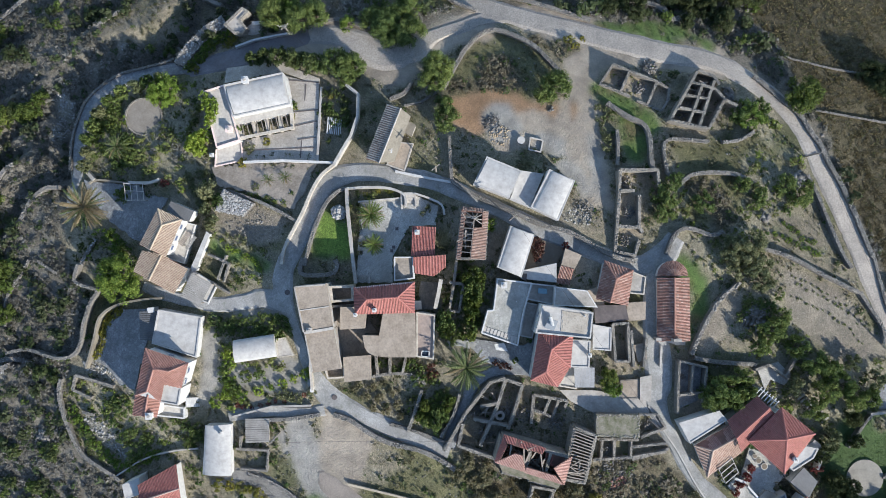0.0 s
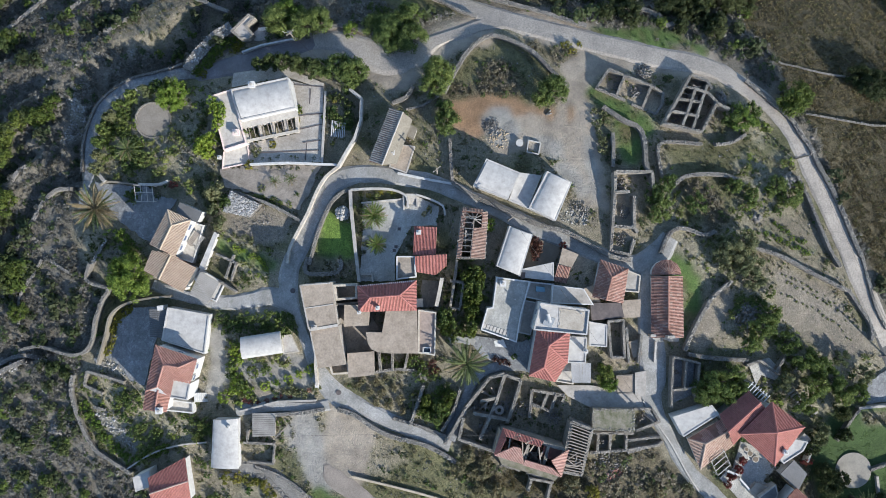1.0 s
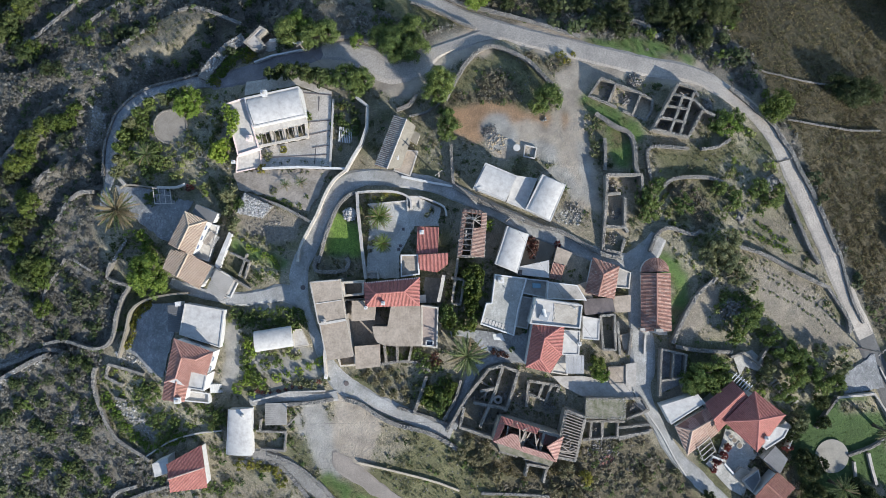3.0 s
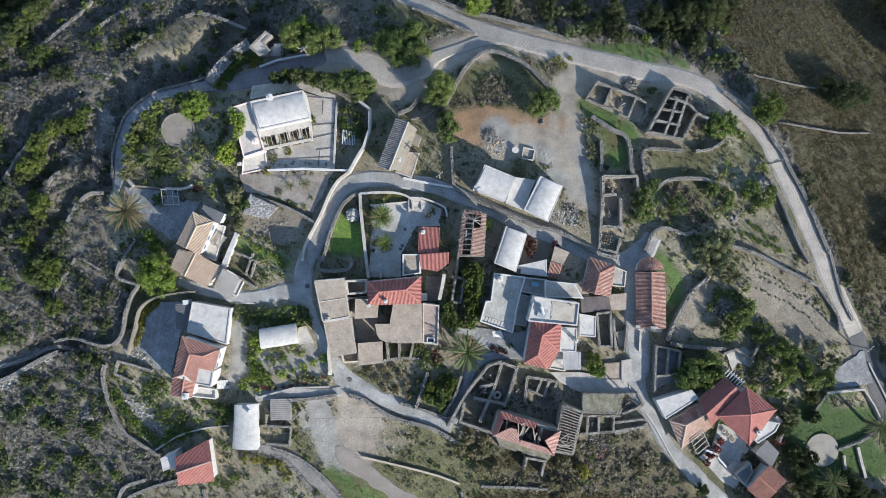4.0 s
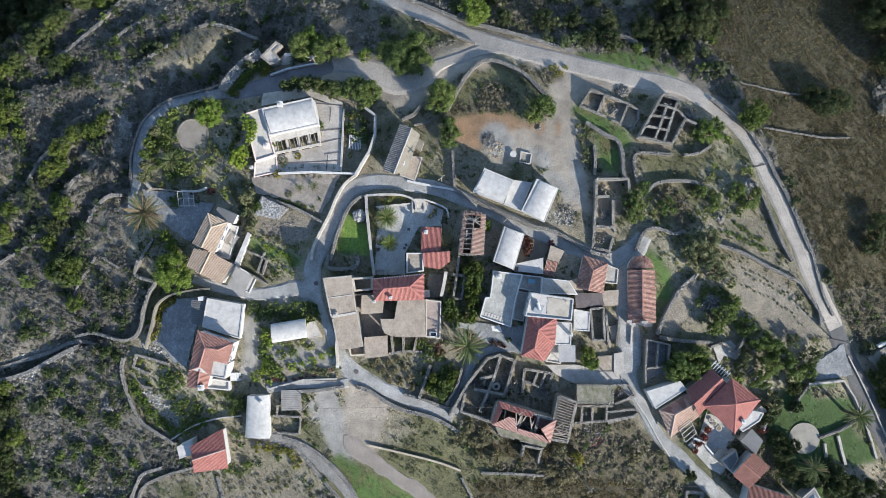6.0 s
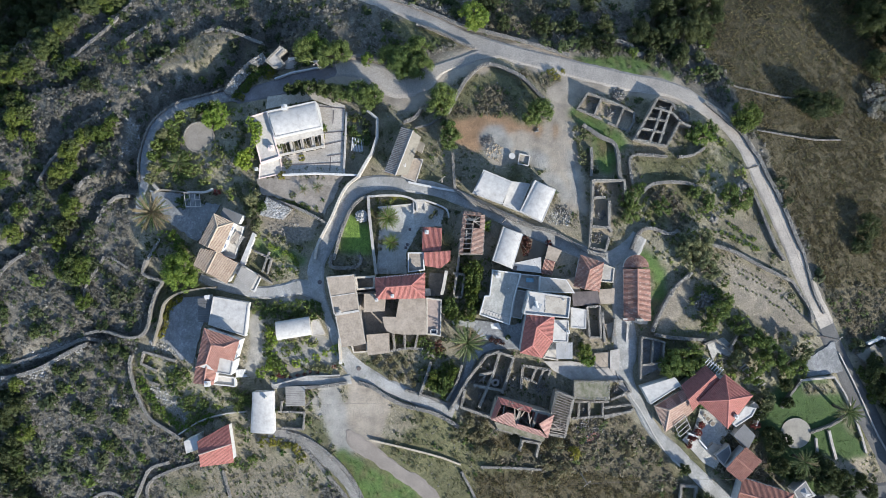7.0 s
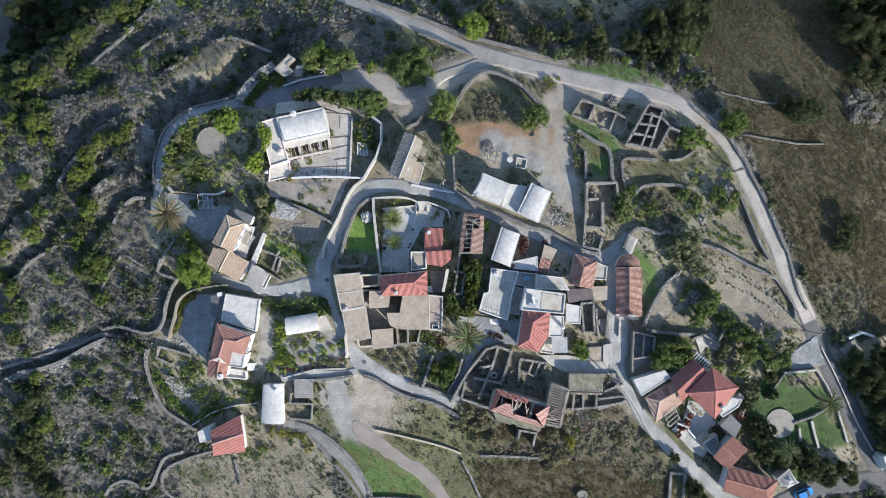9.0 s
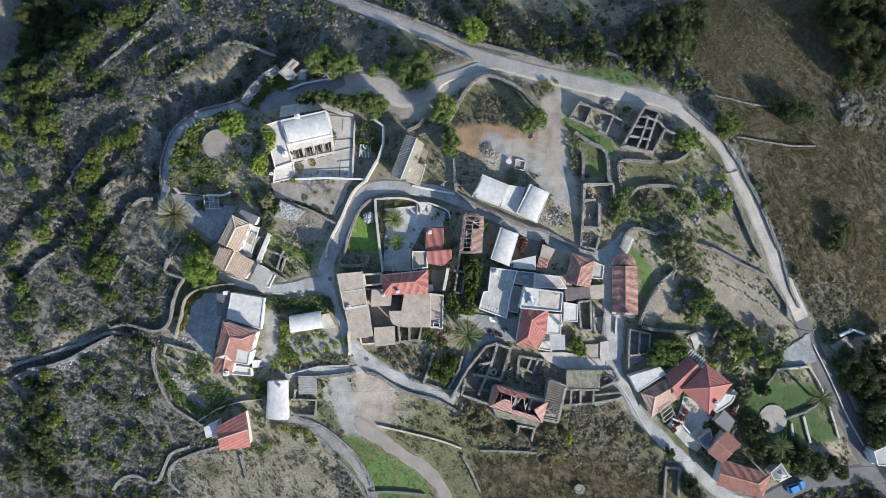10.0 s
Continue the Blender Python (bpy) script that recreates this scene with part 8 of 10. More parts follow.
ruin("row of roofless cells below the rubble roof", [[(23.8, -29.5), (30.3, -29.6)], [(24.7, -29.5), (24.5, -32.4)], [(26.6, -29.5), (26.5, -32.4)], [(29.2, -29.6), (29.1, -32.4)], [(23.3, -32.7), (29.2, -32.3), (34.6, -31.4)], [(30.4, -25.7), (33.3, -25.7), (34.5, -27.7), (30.7, -29.2)], [(29.4, -30.7), (34.6, -30.1)]], 1.6, 0.5, 3.1)
ruin("roofless rooms with pale inner wall beside the lane", [[(36.5, -17.3), (40.7, -18.3), (40.4, -21.9), (40.0, -23.8)], [(36.5, -17.3), (36.3, -21.4), (36.2, -25.4)], [(38.6, -18.0), (38.3, -22.4)], [(36.4, -22.6), (40.2, -22.2)]], 2, 0.4, 3.7)
ruin("low walls under the ruined mansion", [[(14.0, -36.7), (13.4, -38.8)], [(17.1, -37.4), (16.5, -39.9)], [(13.6, -36.7), (17.4, -37.4)]], 1.6, 0.5)
ruin("garden walls behind old houses", [[(-10.5, -16.6), (-10.2, -19.7)], [(-8.3, -16.8), (-8.3, -19.7)], [(-5.8, -16.8), (-6.3, -19.3)]], 1.2, 0.5, 2.6)
ruin("walled garden plots beside the green vine", [[(2.1, -1.8), (1.7, -5.2), (1.0, -9.6), (2.5, -9.8), (3.2, -5.6)], [(1.0, -5.2), (3.2, -5.5)], [(1.0, -9.6), (0.5, -12.2)]], 1.4, 0.5, 2.6)
ruin("low walls of a terraced yard", [[(-37.7, -0.8), (-34.2, -2.4)], [(-34.7, -1.0), (-36.0, -4.9)], [(-37.2, -5.3), (-34.1, -7.1)], [(-34.2, -2.4), (-35.1, -5.3)]], 1.0, 0.45)
ruin("dark rectangular foundation in the brush", [[(43.9, -45.6), (47.0, -45.9), (46.5, -51.7)], [(44.1, -45.6), (43.7, -51.9)]], 0.8, 0.6)
ruin("stone walls of a small yard below the slab terrace", [[(-60.5, -20.8), (-61.0, -23.2), (-57.8, -24.5)], [(-60.5, -20.8), (-57.8, -21.4), (-53.8, -22.5)], [(-59.4, -26.9), (-57.4, -27.3)]], 1.0, 0.6)
ruin("low stone walls on a rocky plot", [[(48.5, -18.8), (50.7, -18.0), (53.9, -20.2)], [(55.3, -16.7), (58.0, -17.6)], [(55.3, -16.7), (53.4, -19.7)]], 1.4, 0.5)

mansion = ruin("ruined mansion with broken red hipped roof and bare rafters", [[(9.0, -28.5), (18.7, -31.3), (18.1, -35.1), (8.0, -31.9), (9.0, -28.5)], [(13.3, -29.8), (12.5, -33.2)], [(16.3, -30.6), (15.4, -34.2)]], 5, 0.6, 6.2)
tile_slope(mansion, [(7.82, -32.05, 6.4), (10.74, -30.37, 7.9), (11.74, -30.62, 7.9), (12.50, -33.58, 6.4)], TILE_PINK, seed=201, missing=0.1)
tile_slope(mansion, [(12.24, -33.58, 6.4), (12.53, -32.67, 6.9), (16.74, -33.91, 7), (18.20, -35.46, 6.4)], TILE_PINK, seed=206, missing=0.2)
tile_slope(mansion, [(7.82, -32.05, 6.4), (9.18, -27.97, 6.4), (9.64, -29.51, 7), (8.63, -31.37, 7)], TILE_RED, seed=202, missing=0.15)
tile_slope(mansion, [(9.18, -27.97, 6.4), (15.47, -30.01, 6.4), (14.90, -30.73, 6.9), (9.56, -29.12, 6.9)], TILE_RED, seed=203, missing=0.36)
tile_slope(mansion, [(19.39, -31.20, 6.4), (18.20, -35.46, 6.4), (16.43, -32.52, 8)], TILE_PINK, seed=204)
tile_slope(mansion, [(15.66, -30.46, 5.7), (19.08, -31.66, 5.7), (17.19, -33.17, 5.2), (15.41, -32.71, 5)], TILE_RED, seed=205, missing=0.36)
for a, b in (((12.14, -29.54, 6.6), (12.25, -33.10, 6.3)), ((13.05, -30.41, 6.8), (12.02, -33.08, 6.1)), ((14.68, -30.72, 6.6), (15.08, -33.64, 6.2)), ((11.71, -28.94, 6.6), (13.42, -31.20, 5.8)), ((12.78, -30.05, 6.9), (14.11, -29.67, 6.4)), ((15.32, -31.57, 6.3), (14.76, -33.63, 5.4)), ((10.27, -29.37, 6.6), (9.99, -30.89, 6.9)), ((13.48, -32.05, 4.6), (14.70, -33.09, 5.2)), ((14.08, -30.27, 6.7), (13.09, -32.46, 5))):
    part("fallen_beam", mesh_of("fallen_beam", *bar(a, b, 0.2, 0.18), WOOD), mansion)
part("fallen_floor", mesh_of("fallen_floor", *prism([(9.5, -29.7), (18.9, -32.4), (18.2, -35.7), (8.7, -32.8)], 2.4, 3.2), TURF_ROOF), mansion)
tumble = np.random.default_rng(52)
tu, tv = tumble.uniform(0, 1, (420, 1)), tumble.uniform(0, 1, (420, 1)) ** 0.7
tumble_at = (np.array((9.7, -30.0)) * (1 - tu) + np.array((18.4, -32.4)) * tu) * (1 - tv) + (np.array((9.0, -32.0)) * (1 - tu) + np.array((17.8, -34.4)) * tu) * tv
part("rubble", rocks("rubble", np.concatenate([tumble_at, 3.2 + 0.7 * tumble.uniform(0, 1, (420, 1)) ** 3], 1), tumble.uniform(0.1, 0.34, 420), tumble, RED_RUBBLE, 0.5), mansion, kind="stuff")
fallen_beams(mansion, [(9.7, -29.9), (17.6, -32.0), (17.0, -34.0), (9.2, -31.8)], 4.6, 14, 3.0, 33, 0.15)
joists = ruin("roofless wing with a row of bare floor joists", [[(20.1, -27.3), (23.3, -28.5), (21.6, -35.7), (18.5, -35.1), (20.1, -27.3)]], 4, 0.6, 5.0)
for k in range(15):
    p, q, r, s = (Vector(v) for v in ((20.1, -27.8), (23.2, -29.0), (21.7, -35.2), (18.9, -34.6)))
    part("joist", mesh_of("joist", *bar((*p.lerp(s, k / 14), 5.05 + 0.03 * (k % 3)), (*q.lerp(r, k / 14), 5.05), 0.16, 0.18), WOOD), joists)

flat_house("ruin", "low plastered terrace along the ruined mansion", [(8.7, -33.2), (18.1, -36.2), (17.7, -36.9), (9.2, -34.3)], 3.4, STONE_WALL, TURF_ROOF, 0.0, category="ruin")
ruin("broken arcade wall below the mansion eave", [[(9.1, -34.6), (12.2, -35.5)], [(13.2, -35.8), (17.6, -37.2)]], 2.4, 0.55, 3.0)
heap("heap of yellow rubble on the building plot", 8.9, 18.3, 2.3, 0.06, 110, YELLOW_STONE, (0.06, 0.26))
heap("heap of pale fallen stones beside the ruin", 34.0, 30.0, 1.5, 0.35, 180)
heap("heap of pale fallen stones beside the ruin", 46.6, 25.4, 1.3, 0.9, 160)
heap("heap of broken red tiles and stones", 27.6, -36.8, 1.4, 0.15, 260, RED_RUBBLE, (0.08, 0.24))
heap("spread of fallen stones beside the cells", 27.0, -34.9, 3.0, 0.05, 320, STONES, (0.08, 0.32))
heap("bank of dark fallen rocks on the plot", 49.1, -10.6, 2.6, 0.8, 260, STONES, (0.12, 0.42))
heap("bank of rubble above the white roofs", 7.8, 20.3, 1.6, 0.2, 140, STONES, (0.08, 0.25))
heap("pale limestone boulders beside the road", 57.0, 11.2, 1.5, 0.8, 60, STONES, (0.4, 1.0))
heap("pale limestone boulders among terraces", 51.3, 5.1, 0.9, 0.4, 22, STONES, (0.25, 0.6))
heap("pale boulder in the walled field", 17.5, 22.5, 0.5, 0.2, 8, STONES, (0.15, 0.4))
heap("scattered stones beside the bare yard", -31.3, 3.7, 3.4, 0.05, 200, STONES, (0.06, 0.25))
heap("fallen stones on the lower path", 52.2, -21.4, 1.6, 0.1, 120, STONES, (0.06, 0.22))
heap("white rock in dark scrub", -66.8, -31.2, 1.2, 0.5, 60, STONES, (0.2, 0.6))
slab = thing("concrete_frame", "square pinkish concrete frame on the building plot", "foundation", 14.9, 17.2)
for a, b in zip([(14.0, 17.9), (16.0, 17.4), (15.6, 15.5), (13.7, 15.9)], [(16.0, 17.4), (15.6, 15.5), (13.7, 15.9), (14.0, 17.9)]):
    part("edge", mesh_of("edge", *bar((*a, land_at(*a) + 0.2), (*b, land_at(*b) + 0.2), 0.2, 0.45), TERRACE), slab)
wtx, wty = 12.5, 17.4
tub = thing("tub", "white plastic tub on the building plot", "tub", wtx, wty)
part("body", mesh_of("body", *tube((wtx, wty, land_at(wtx, wty) - 0.1), (wtx, wty, land_at(wtx, wty) + 0.5), 0.5, 0.6, 16), WHITE), tub)
part("lid", mesh_of("lid", *tube((wtx, wty, land_at(wtx, wty) + 0.51), (wtx, wty, land_at(wtx, wty) + 0.56), 0.62, 0.62, 16), WHITE_ROOF), tub)
arbor = thing("pergola", "small white slatted garden pergola in the courtyard bed", "pergola", -17.6, 19.8)
for k in range(8):
    p, q, r, s = (Vector(v) for v in ((-18.7, 21.4), (-16.3, 20.9), (-16.5, 18.4), (-18.9, 18.7)))
    part("slat", mesh_of("slat", *bar((*p.lerp(q, (k + 0.5) / 8), -2.0), (*s.lerp(r, (k + 0.5) / 8), -2.0), 0.12 if k % 2 else 0.2, 0.08), WHITE), arbor)
for v in ((-18.6, 21.3), (-16.4, 20.8), (-16.6, 18.5), (-18.8, 18.8)):
    part("post", mesh_of("post", *tube((*v, land_at(*v) - 0.2), (*v, -2.05), 0.06, 0.06), WHITE), arbor)
trellis = thing("pergola", "row of bare pergola beams beside the red roof", "pergola", 50.2, -23.0)
for k in range(7):
    a, b = Vector((47.8, -22.2)), Vector((50.4, -24.3))
    m = a.lerp(b, k / 6)
    part("beam", mesh_of("beam", *bar((m.x, m.y, 4.6), (m.x + 1.0, m.y + 1.1, 4.6), 0.13, 0.16), WHITE), trellis)
part("rail", mesh_of("rail", *bar((48.51, -21.36, 4.5), (51.19, -23.52, 4.5), 0.14, 0.16), WHITE), trellis)
for v in ((48.6, -21.4), (51.2, -23.5)):
    part("post", mesh_of("post", *tube((*v, land_at(*v) - 0.3), (*v, 4.5), 0.1, 0.1), WHITE), trellis)
top_a = pole("weathered wooden utility pole beside the lane", -1.1, 12.3, 7.5)
top_b = pole("weathered wooden utility pole beside the chapel lane", 32.1, -26.6, 7.0)
top_c = pole("weathered wooden utility pole beside the lane", 10.5, 4.7, 7.0)
top_d = pole("weathered wooden utility pole at the junction", -25.7, 36.1, 4.5)
top_e = pole("weathered wooden utility pole beside the parking ground", -26.1, -29.3, 7.0)
top_f = pole("weathered wooden utility pole beside the grey road", 72.3, -17.6, 6.5)
top_g = pole("weathered wooden utility pole at the road edge", 58.9, 15.0, 5.5)
cable("thin dark power cable along the road", top_g, top_f, 1.2)
top_h = pole("weathered wooden utility pole in the dry brush", 25.1, -43.3, 7.0)
cable("thin dark power cable over the lower lane", top_h, (56.3, -42.7, land_at(56.3, -42.7) + 7.0), 1.0)
cable("thin dark power cable over the lane", top_a, top_c, 0.8)
cable("thin dark power cable over the roofs", top_c, top_b, 1.5)
cable("thin dark power cable over the villa", top_d, top_a, 1.5)
cable("thin dark power cable over the parking ground", top_e, (top_b[0] - 20, top_b[1] - 2, top_b[2]), 1.2)

for k in range(9):
    t = k / 8
    p, q = Vector((3.3, 5.6)), Vector((5.9, 0.1))
    m = p.lerp(q, t)
    part("fallen_beam", mesh_of("fallen_beam", *bar((m.x - 0.9 + 0.3 * (k % 3), m.y + 0.6, 3.7), (m.x + 0.8, m.y - 0.7 - 0.2 * (k % 2), 4.1), 0.13, 0.13), WOOD), fallen)


def parked_car(label, x, y, turn, paint):
    """A small parked hatchback with its parts."""
    g = land_at(x, y) + 0.42
    car = thing("car", label, "car", x, y, g)
    m = pose(x, y, g, 0, 0, turn)

    def loft(rings):
        v, f, n = [], [], len(rings[0])
        for ring in rings:
            v += ring
        for k in range(len(rings) - 1):
            f += [(k * n + i, k * n + (i + 1) % n, (k + 1) * n + (i + 1) % n, (k + 1) * n + i) for i in range(n)]
        return v, f + [tuple(range(n))[::-1], tuple(range(len(v) - n, len(v)))]

    body = loft([[(px, s * w, z) for s, z in ((-1, 0.18), (1, 0.18), (1, 0.55), (0.94, h), (-0.94, h), (-1, 0.55))] for px, w, h in ((-1.9, 0.66, 0.72), (-1.75, 0.8, 0.86), (-0.9, 0.84, 0.9), (0.8, 0.84, 0.88), (1.6, 0.78, 0.76), (1.85, 0.62, 0.62))])
    cabin = loft([[(px, s * w, z) for s, z in ((-1, 0.84), (1, 0.84), (0.82, h), (-0.82, h))] for px, w, h in ((-1.7, 0.72, 0.9), (-1.35, 0.74, 1.36), (0.1, 0.74, 1.42), (0.95, 0.72, 0.9))])
    roof = loft([[(px, s * w, z) for s, z in ((-1, 1.37), (1, 1.37), (0.95, h), (-0.95, h))] for px, w, h in ((-1.38, 0.58, 1.4), (-1.2, 0.62, 1.45), (0.0, 0.62, 1.47), (0.2, 0.58, 1.42))])
    for name, solid, mat in (("body", body, paint), ("glasshouse", cabin, GLASS), ("roof", roof, paint)):
        part(name, mesh_of(name, *solid, mat), car).matrix_basis = m
    for sx in (-1.15, 1.2):
        for sy in (-0.78, 0.78):
            w = part("wheel", mesh_of("wheel", *tube((sx, sy - 0.1, 0.12), (sx, sy + 0.1, 0.12), 0.31, 0.31, 16), DARK_ROOF), car)
            w.matrix_basis = m


parked_car("small bright blue hatchback parked on the grey lane", 71.0, -50.0, 22, BLUE_PAINT)

# ---- pergola frame and canopy in the lower yards ----
white_frame = thing("pergola", "open white pergola frame beside the tiled wing", "pergola", 42.3, -33.7)
FR = [(42.3, -33.7), (44.3, -32), (45.3, -34.2), (43.3, -35.9)]
fz = land_at(*FR[0]) + 2.4
for k in range(4):
    a, b = Vector(FR[0]).lerp(Vector(FR[3]), k / 3), Vector(FR[1]).lerp(Vector(FR[2]), k / 3)
    part("beam", mesh_of("beam", *bar((*a, fz), (*b, fz), 0.1, 0.12), TERRACE), white_frame)
for a, b in ((FR[0], FR[3]), (FR[1], FR[2])):
    part("rail", mesh_of("rail", *bar((*a, fz - 0.16), (*b, fz - 0.16), 0.1, 0.12), TERRACE), white_frame)
for c in FR:
    part("post", mesh_of("post", *tube((*c, land_at(*c) - 0.2), (*c, fz - 0.2), 0.08, 0.08), LIME), white_frame)
TENT = [(65, -46.2), (66.8, -44.7), (69.3, -47.3), (67, -48.5)]
tz = land_at(*TENT[0]) + 2.2
tent = thing("canopy", "grey cloth garden canopy with a pointed top", "canopy", *TENT[0])
peak = (sum(p[0] for p in TENT) / 4, sum(p[1] for p in TENT) / 4, tz + 1.0)
part("cloth", mesh_of("cloth", [*((x, y, tz) for x, y in TENT), peak, *((x, y, tz - 0.05) for x, y in TENT), (peak[0], peak[1], tz + 0.9)],
    [(0, 1, 4), (1, 2, 4), (2, 3, 4), (3, 0, 4), (6, 5, 9), (7, 6, 9), (8, 7, 9), (5, 8, 9), (0, 5, 6, 1), (1, 6, 7, 2), (2, 7, 8, 3), (3, 8, 5, 0)], GREY_SHEET), tent)
for c in TENT:
    part("post", mesh_of("post", *tube((*c, land_at(*c) - 0.2), (*c, tz), 0.05, 0.05), METAL), tent)

# ---- small things on roofs and in yards ----
def flat_thing(name, label, category, pts, z0, z1, material, piece="body"):
    ob = thing(name, label, category, *pts[0], z0)
    part(piece, mesh_of(piece, *prism(pts, z0, z1), material), ob)
    return ob


def disc(x, y, r, sides=20):
    return [(x + r * math.cos(k * math.tau / sides), y + r * math.sin(k * math.tau / sides)) for k in range(sides)]


flat_thing("blue_tarp", "turquoise tarpaulin over a box in the shaded yard", "tarp", [(14.8, -6.1), (16.2, -6.2), (16.2, -7.0), (14.8, -6.9)], 2.2, 2.75, BLUE)
flat_thing("roof_hatch", "dark hatch on the white roof edge", "hatch", [(12.4, -3.8), (13.0, -3.8), (12.9, -4.9), (12.3, -4.8)], 2.9, 3.35, DARK_ROOF, "lid")
awning = thing("awning", "white cloth awning over the slate yard", "awning", 9.1, -15.2)
part("cloth", mesh_of("cloth", [(7.95, -14.77, 3.3), (9.45, -14.53, 3.1), (10.08, -15.87, 2.9), (8.22, -15.66, 3.2), (7.96, -14.77, 3.25), (9.46, -14.54, 3.05), (10.09, -15.88, 2.85), (8.23, -15.66, 3.15)], [(0, 1, 2, 3), (7, 6, 5, 4), (0, 4, 5, 1), (1, 5, 6, 2), (2, 6, 7, 3), (3, 7, 4, 0)], WHITE), awning)
for v in ((8.1, -14.9), (9.4, -14.6), (10.0, -15.8), (8.3, -15.6)):
    part("post", mesh_of("post", *tube((*v, land_at(*v)), (*v, 2.95), 0.04, 0.04), METAL), awning)
for k in range(10):
    p, q, r, s = (Vector(v) for v in ((6.3, -11.8), (11.6, -13.6), (11.2, -14.8), (5.9, -12.9)))
    part("deck_board", mesh_of("deck_board", *bar((*p.lerp(q, (k + 0.5) / 10), 4.12), (*s.lerp(r, (k + 0.5) / 10), 4.12), 0.42, 0.08), TERRACE), terrace)
part("vent_pipe", mesh_of("vent_pipe", *tube((11.28, -8.07, 4.1), (11.16, -7.99, 5.3), 0.09, 0.09), METAL), terrace)
chimney(upper, 22.1, -16.0, 5.0, 1.4, 0.45)
part("vent_pipe", mesh_of("vent_pipe", *tube((21.25, -10.07, 6.9), (21.11, -10.01, 7.6), 0.1, 0.1), METAL), upper)
flat_thing("meter_box", "small white meter box at the wall end", "box", [(-21.0, -21.9), (-20.4, -21.9), (-20.4, -22.6), (-21.0, -22.6)], land_at(-21.0, -22.4), land_at(-21.0, -22.4) + 1.1, WHITE)
for (x, y), note in (((-24.8, -6.9), "round iron manhole cover in the paved lane"), ((-17.2, -23.5), "round iron manhole cover in the paved lane")):
    flat_thing("manhole_cover", note, "manhole", disc(x, y, 0.42), land_at(x, y), land_at(x, y) + 0.31, DARK_ROOF, "cover")
mx, my = 8.9, -26.0
mill = thing("millstone", "round grey millstone lying in the ruin", "millstone", mx, my)
part("ring", mesh_of("ring", *join(*(bar((mx + 0.55 * math.cos(k * 0.393), my + 0.55 * math.sin(k * 0.393), land_at(mx, my) + 0.45), (mx + 0.55 * math.cos(k * 0.393 + 0.42), my + 0.55 * math.sin(k * 0.393 + 0.42), land_at(mx, my) + 0.45), 0.42, 0.3) for k in range(16))), CONCRETE), mill)
rx, ry = 26.4, -50.0
ring = thing("stone_well", "round grey stone well head in dry grass", "well", rx, ry)
well_rng = random.Random(17)
for k in range(18):
    a, rise = k * math.tau / 18, well_rng.uniform(-0.06, 0.05)
    part("kerb_stone", mesh_of("kerb_stone", *bar((rx + 0.85 * math.cos(a), ry + 0.85 * math.sin(a), land_at(rx, ry) + 0.3 + rise), (rx + 0.85 * math.cos(a + 0.31), ry + 0.85 * math.sin(a + 0.31), land_at(rx, ry) + 0.3 + rise), well_rng.uniform(0.36, 0.5), 0.8), STONE_WALL), ring)
part("cap", mesh_of("cap", *prism(disc(rx, ry, 0.75), land_at(rx, ry), land_at(rx, ry) + 0.55), OLD_PLASTER), ring)
plaster_wall("low wall of a small planted bed", [(-13.9, -4.2), (-11.7, -4.2), (-11.6, -5.4)], 0.25, 0.8, TERRACE)
for k, (x, y) in enumerate(((-7.3, 3.2), (-8.1, -0.3), (-7.8, 0.3), (-12.9, -0.5))):
    flat_thing("drain_cover", "dark square drain cover in the paving", "drain", [(x - 0.25, y - 0.25), (x + 0.25, y - 0.25), (x + 0.25, y + 0.25), (x - 0.25, y + 0.25)], land_at(x, y), land_at(x, y) + 0.34 + 0.004 * k, DARK_ROOF, "cover")
court_steps = thing("stone_steps", "pale stone steps down into the paved courtyard", "steps", -5.5, 8.0)
for k in range(5):
    z = land_at(-5.5, 7.6) + 0.75 - 0.13 * k
    part("step", mesh_of("step", *prism([(-6.45, 8.95 - 0.42 * k), (-4.6, 8.95 - 0.42 * k), (-4.6, 8.55 - 0.42 * k), (-6.45, 8.55 - 0.42 * k)], z - 0.9, z), TERRACE), court_steps)
flat_thing("roof_box", "white plastered box in the shaded yard corner", "box", [(-4.55, -8.1), (-3.4, -8.1), (-3.3, -9.4), (-4.45, -9.5)], land_at(-3.7, -9.0), land_at(-3.7, -9.0) + 1.3, TERRACE)
for x, y, r in ((49.2, -33.0, 0.5), (50.1, -33.9, 0.55), (48.6, -32.3, 0.4)):
    pot = thing("planter", "round pale stone planter on the patio", "planter", x, y)
    part("bowl", mesh_of("bowl", *prism(disc(x, y, r), land_at(x, y), land_at(x, y) + 0.7), TERRACE), pot)
    part("soil", mesh_of("soil", *prism(disc(x, y, r * 0.75), land_at(x, y) + 0.5, land_at(x, y) + 0.73), SOIL), pot)
steps = thing("garden_steps", "pale stone steps down through the garden", "steps", 57.5, -24.4)
for k in range(9):
    p = Vector((56.2, -23.2)).lerp(Vector((60.0, -26.8)), k / 8)
    part("step", mesh_of("step", *bar((p.x - 0.55, p.y - 0.4, land_at(p.x, p.y) + 0.25), (p.x + 0.55, p.y + 0.4, land_at(p.x, p.y) + 0.25), 0.3, 0.4), CONCRETE), steps)
flat_thing("bench", "pale masonry bench beside the house", "bench", [(56.6, -31.9), (58.2, -31.0), (58.5, -31.5), (56.9, -32.4)], 1.6, 2.4, TERRACE, "seat")
flat_thing("terrace_floor", "white terrace floor beside the red-roofed house", "terrace", [(55.7, -31.5), (57.9, -29.7), (59.1, -30.8), (56.2, -33.4)], 1.3, 2.6, CONCRETE, "floor")
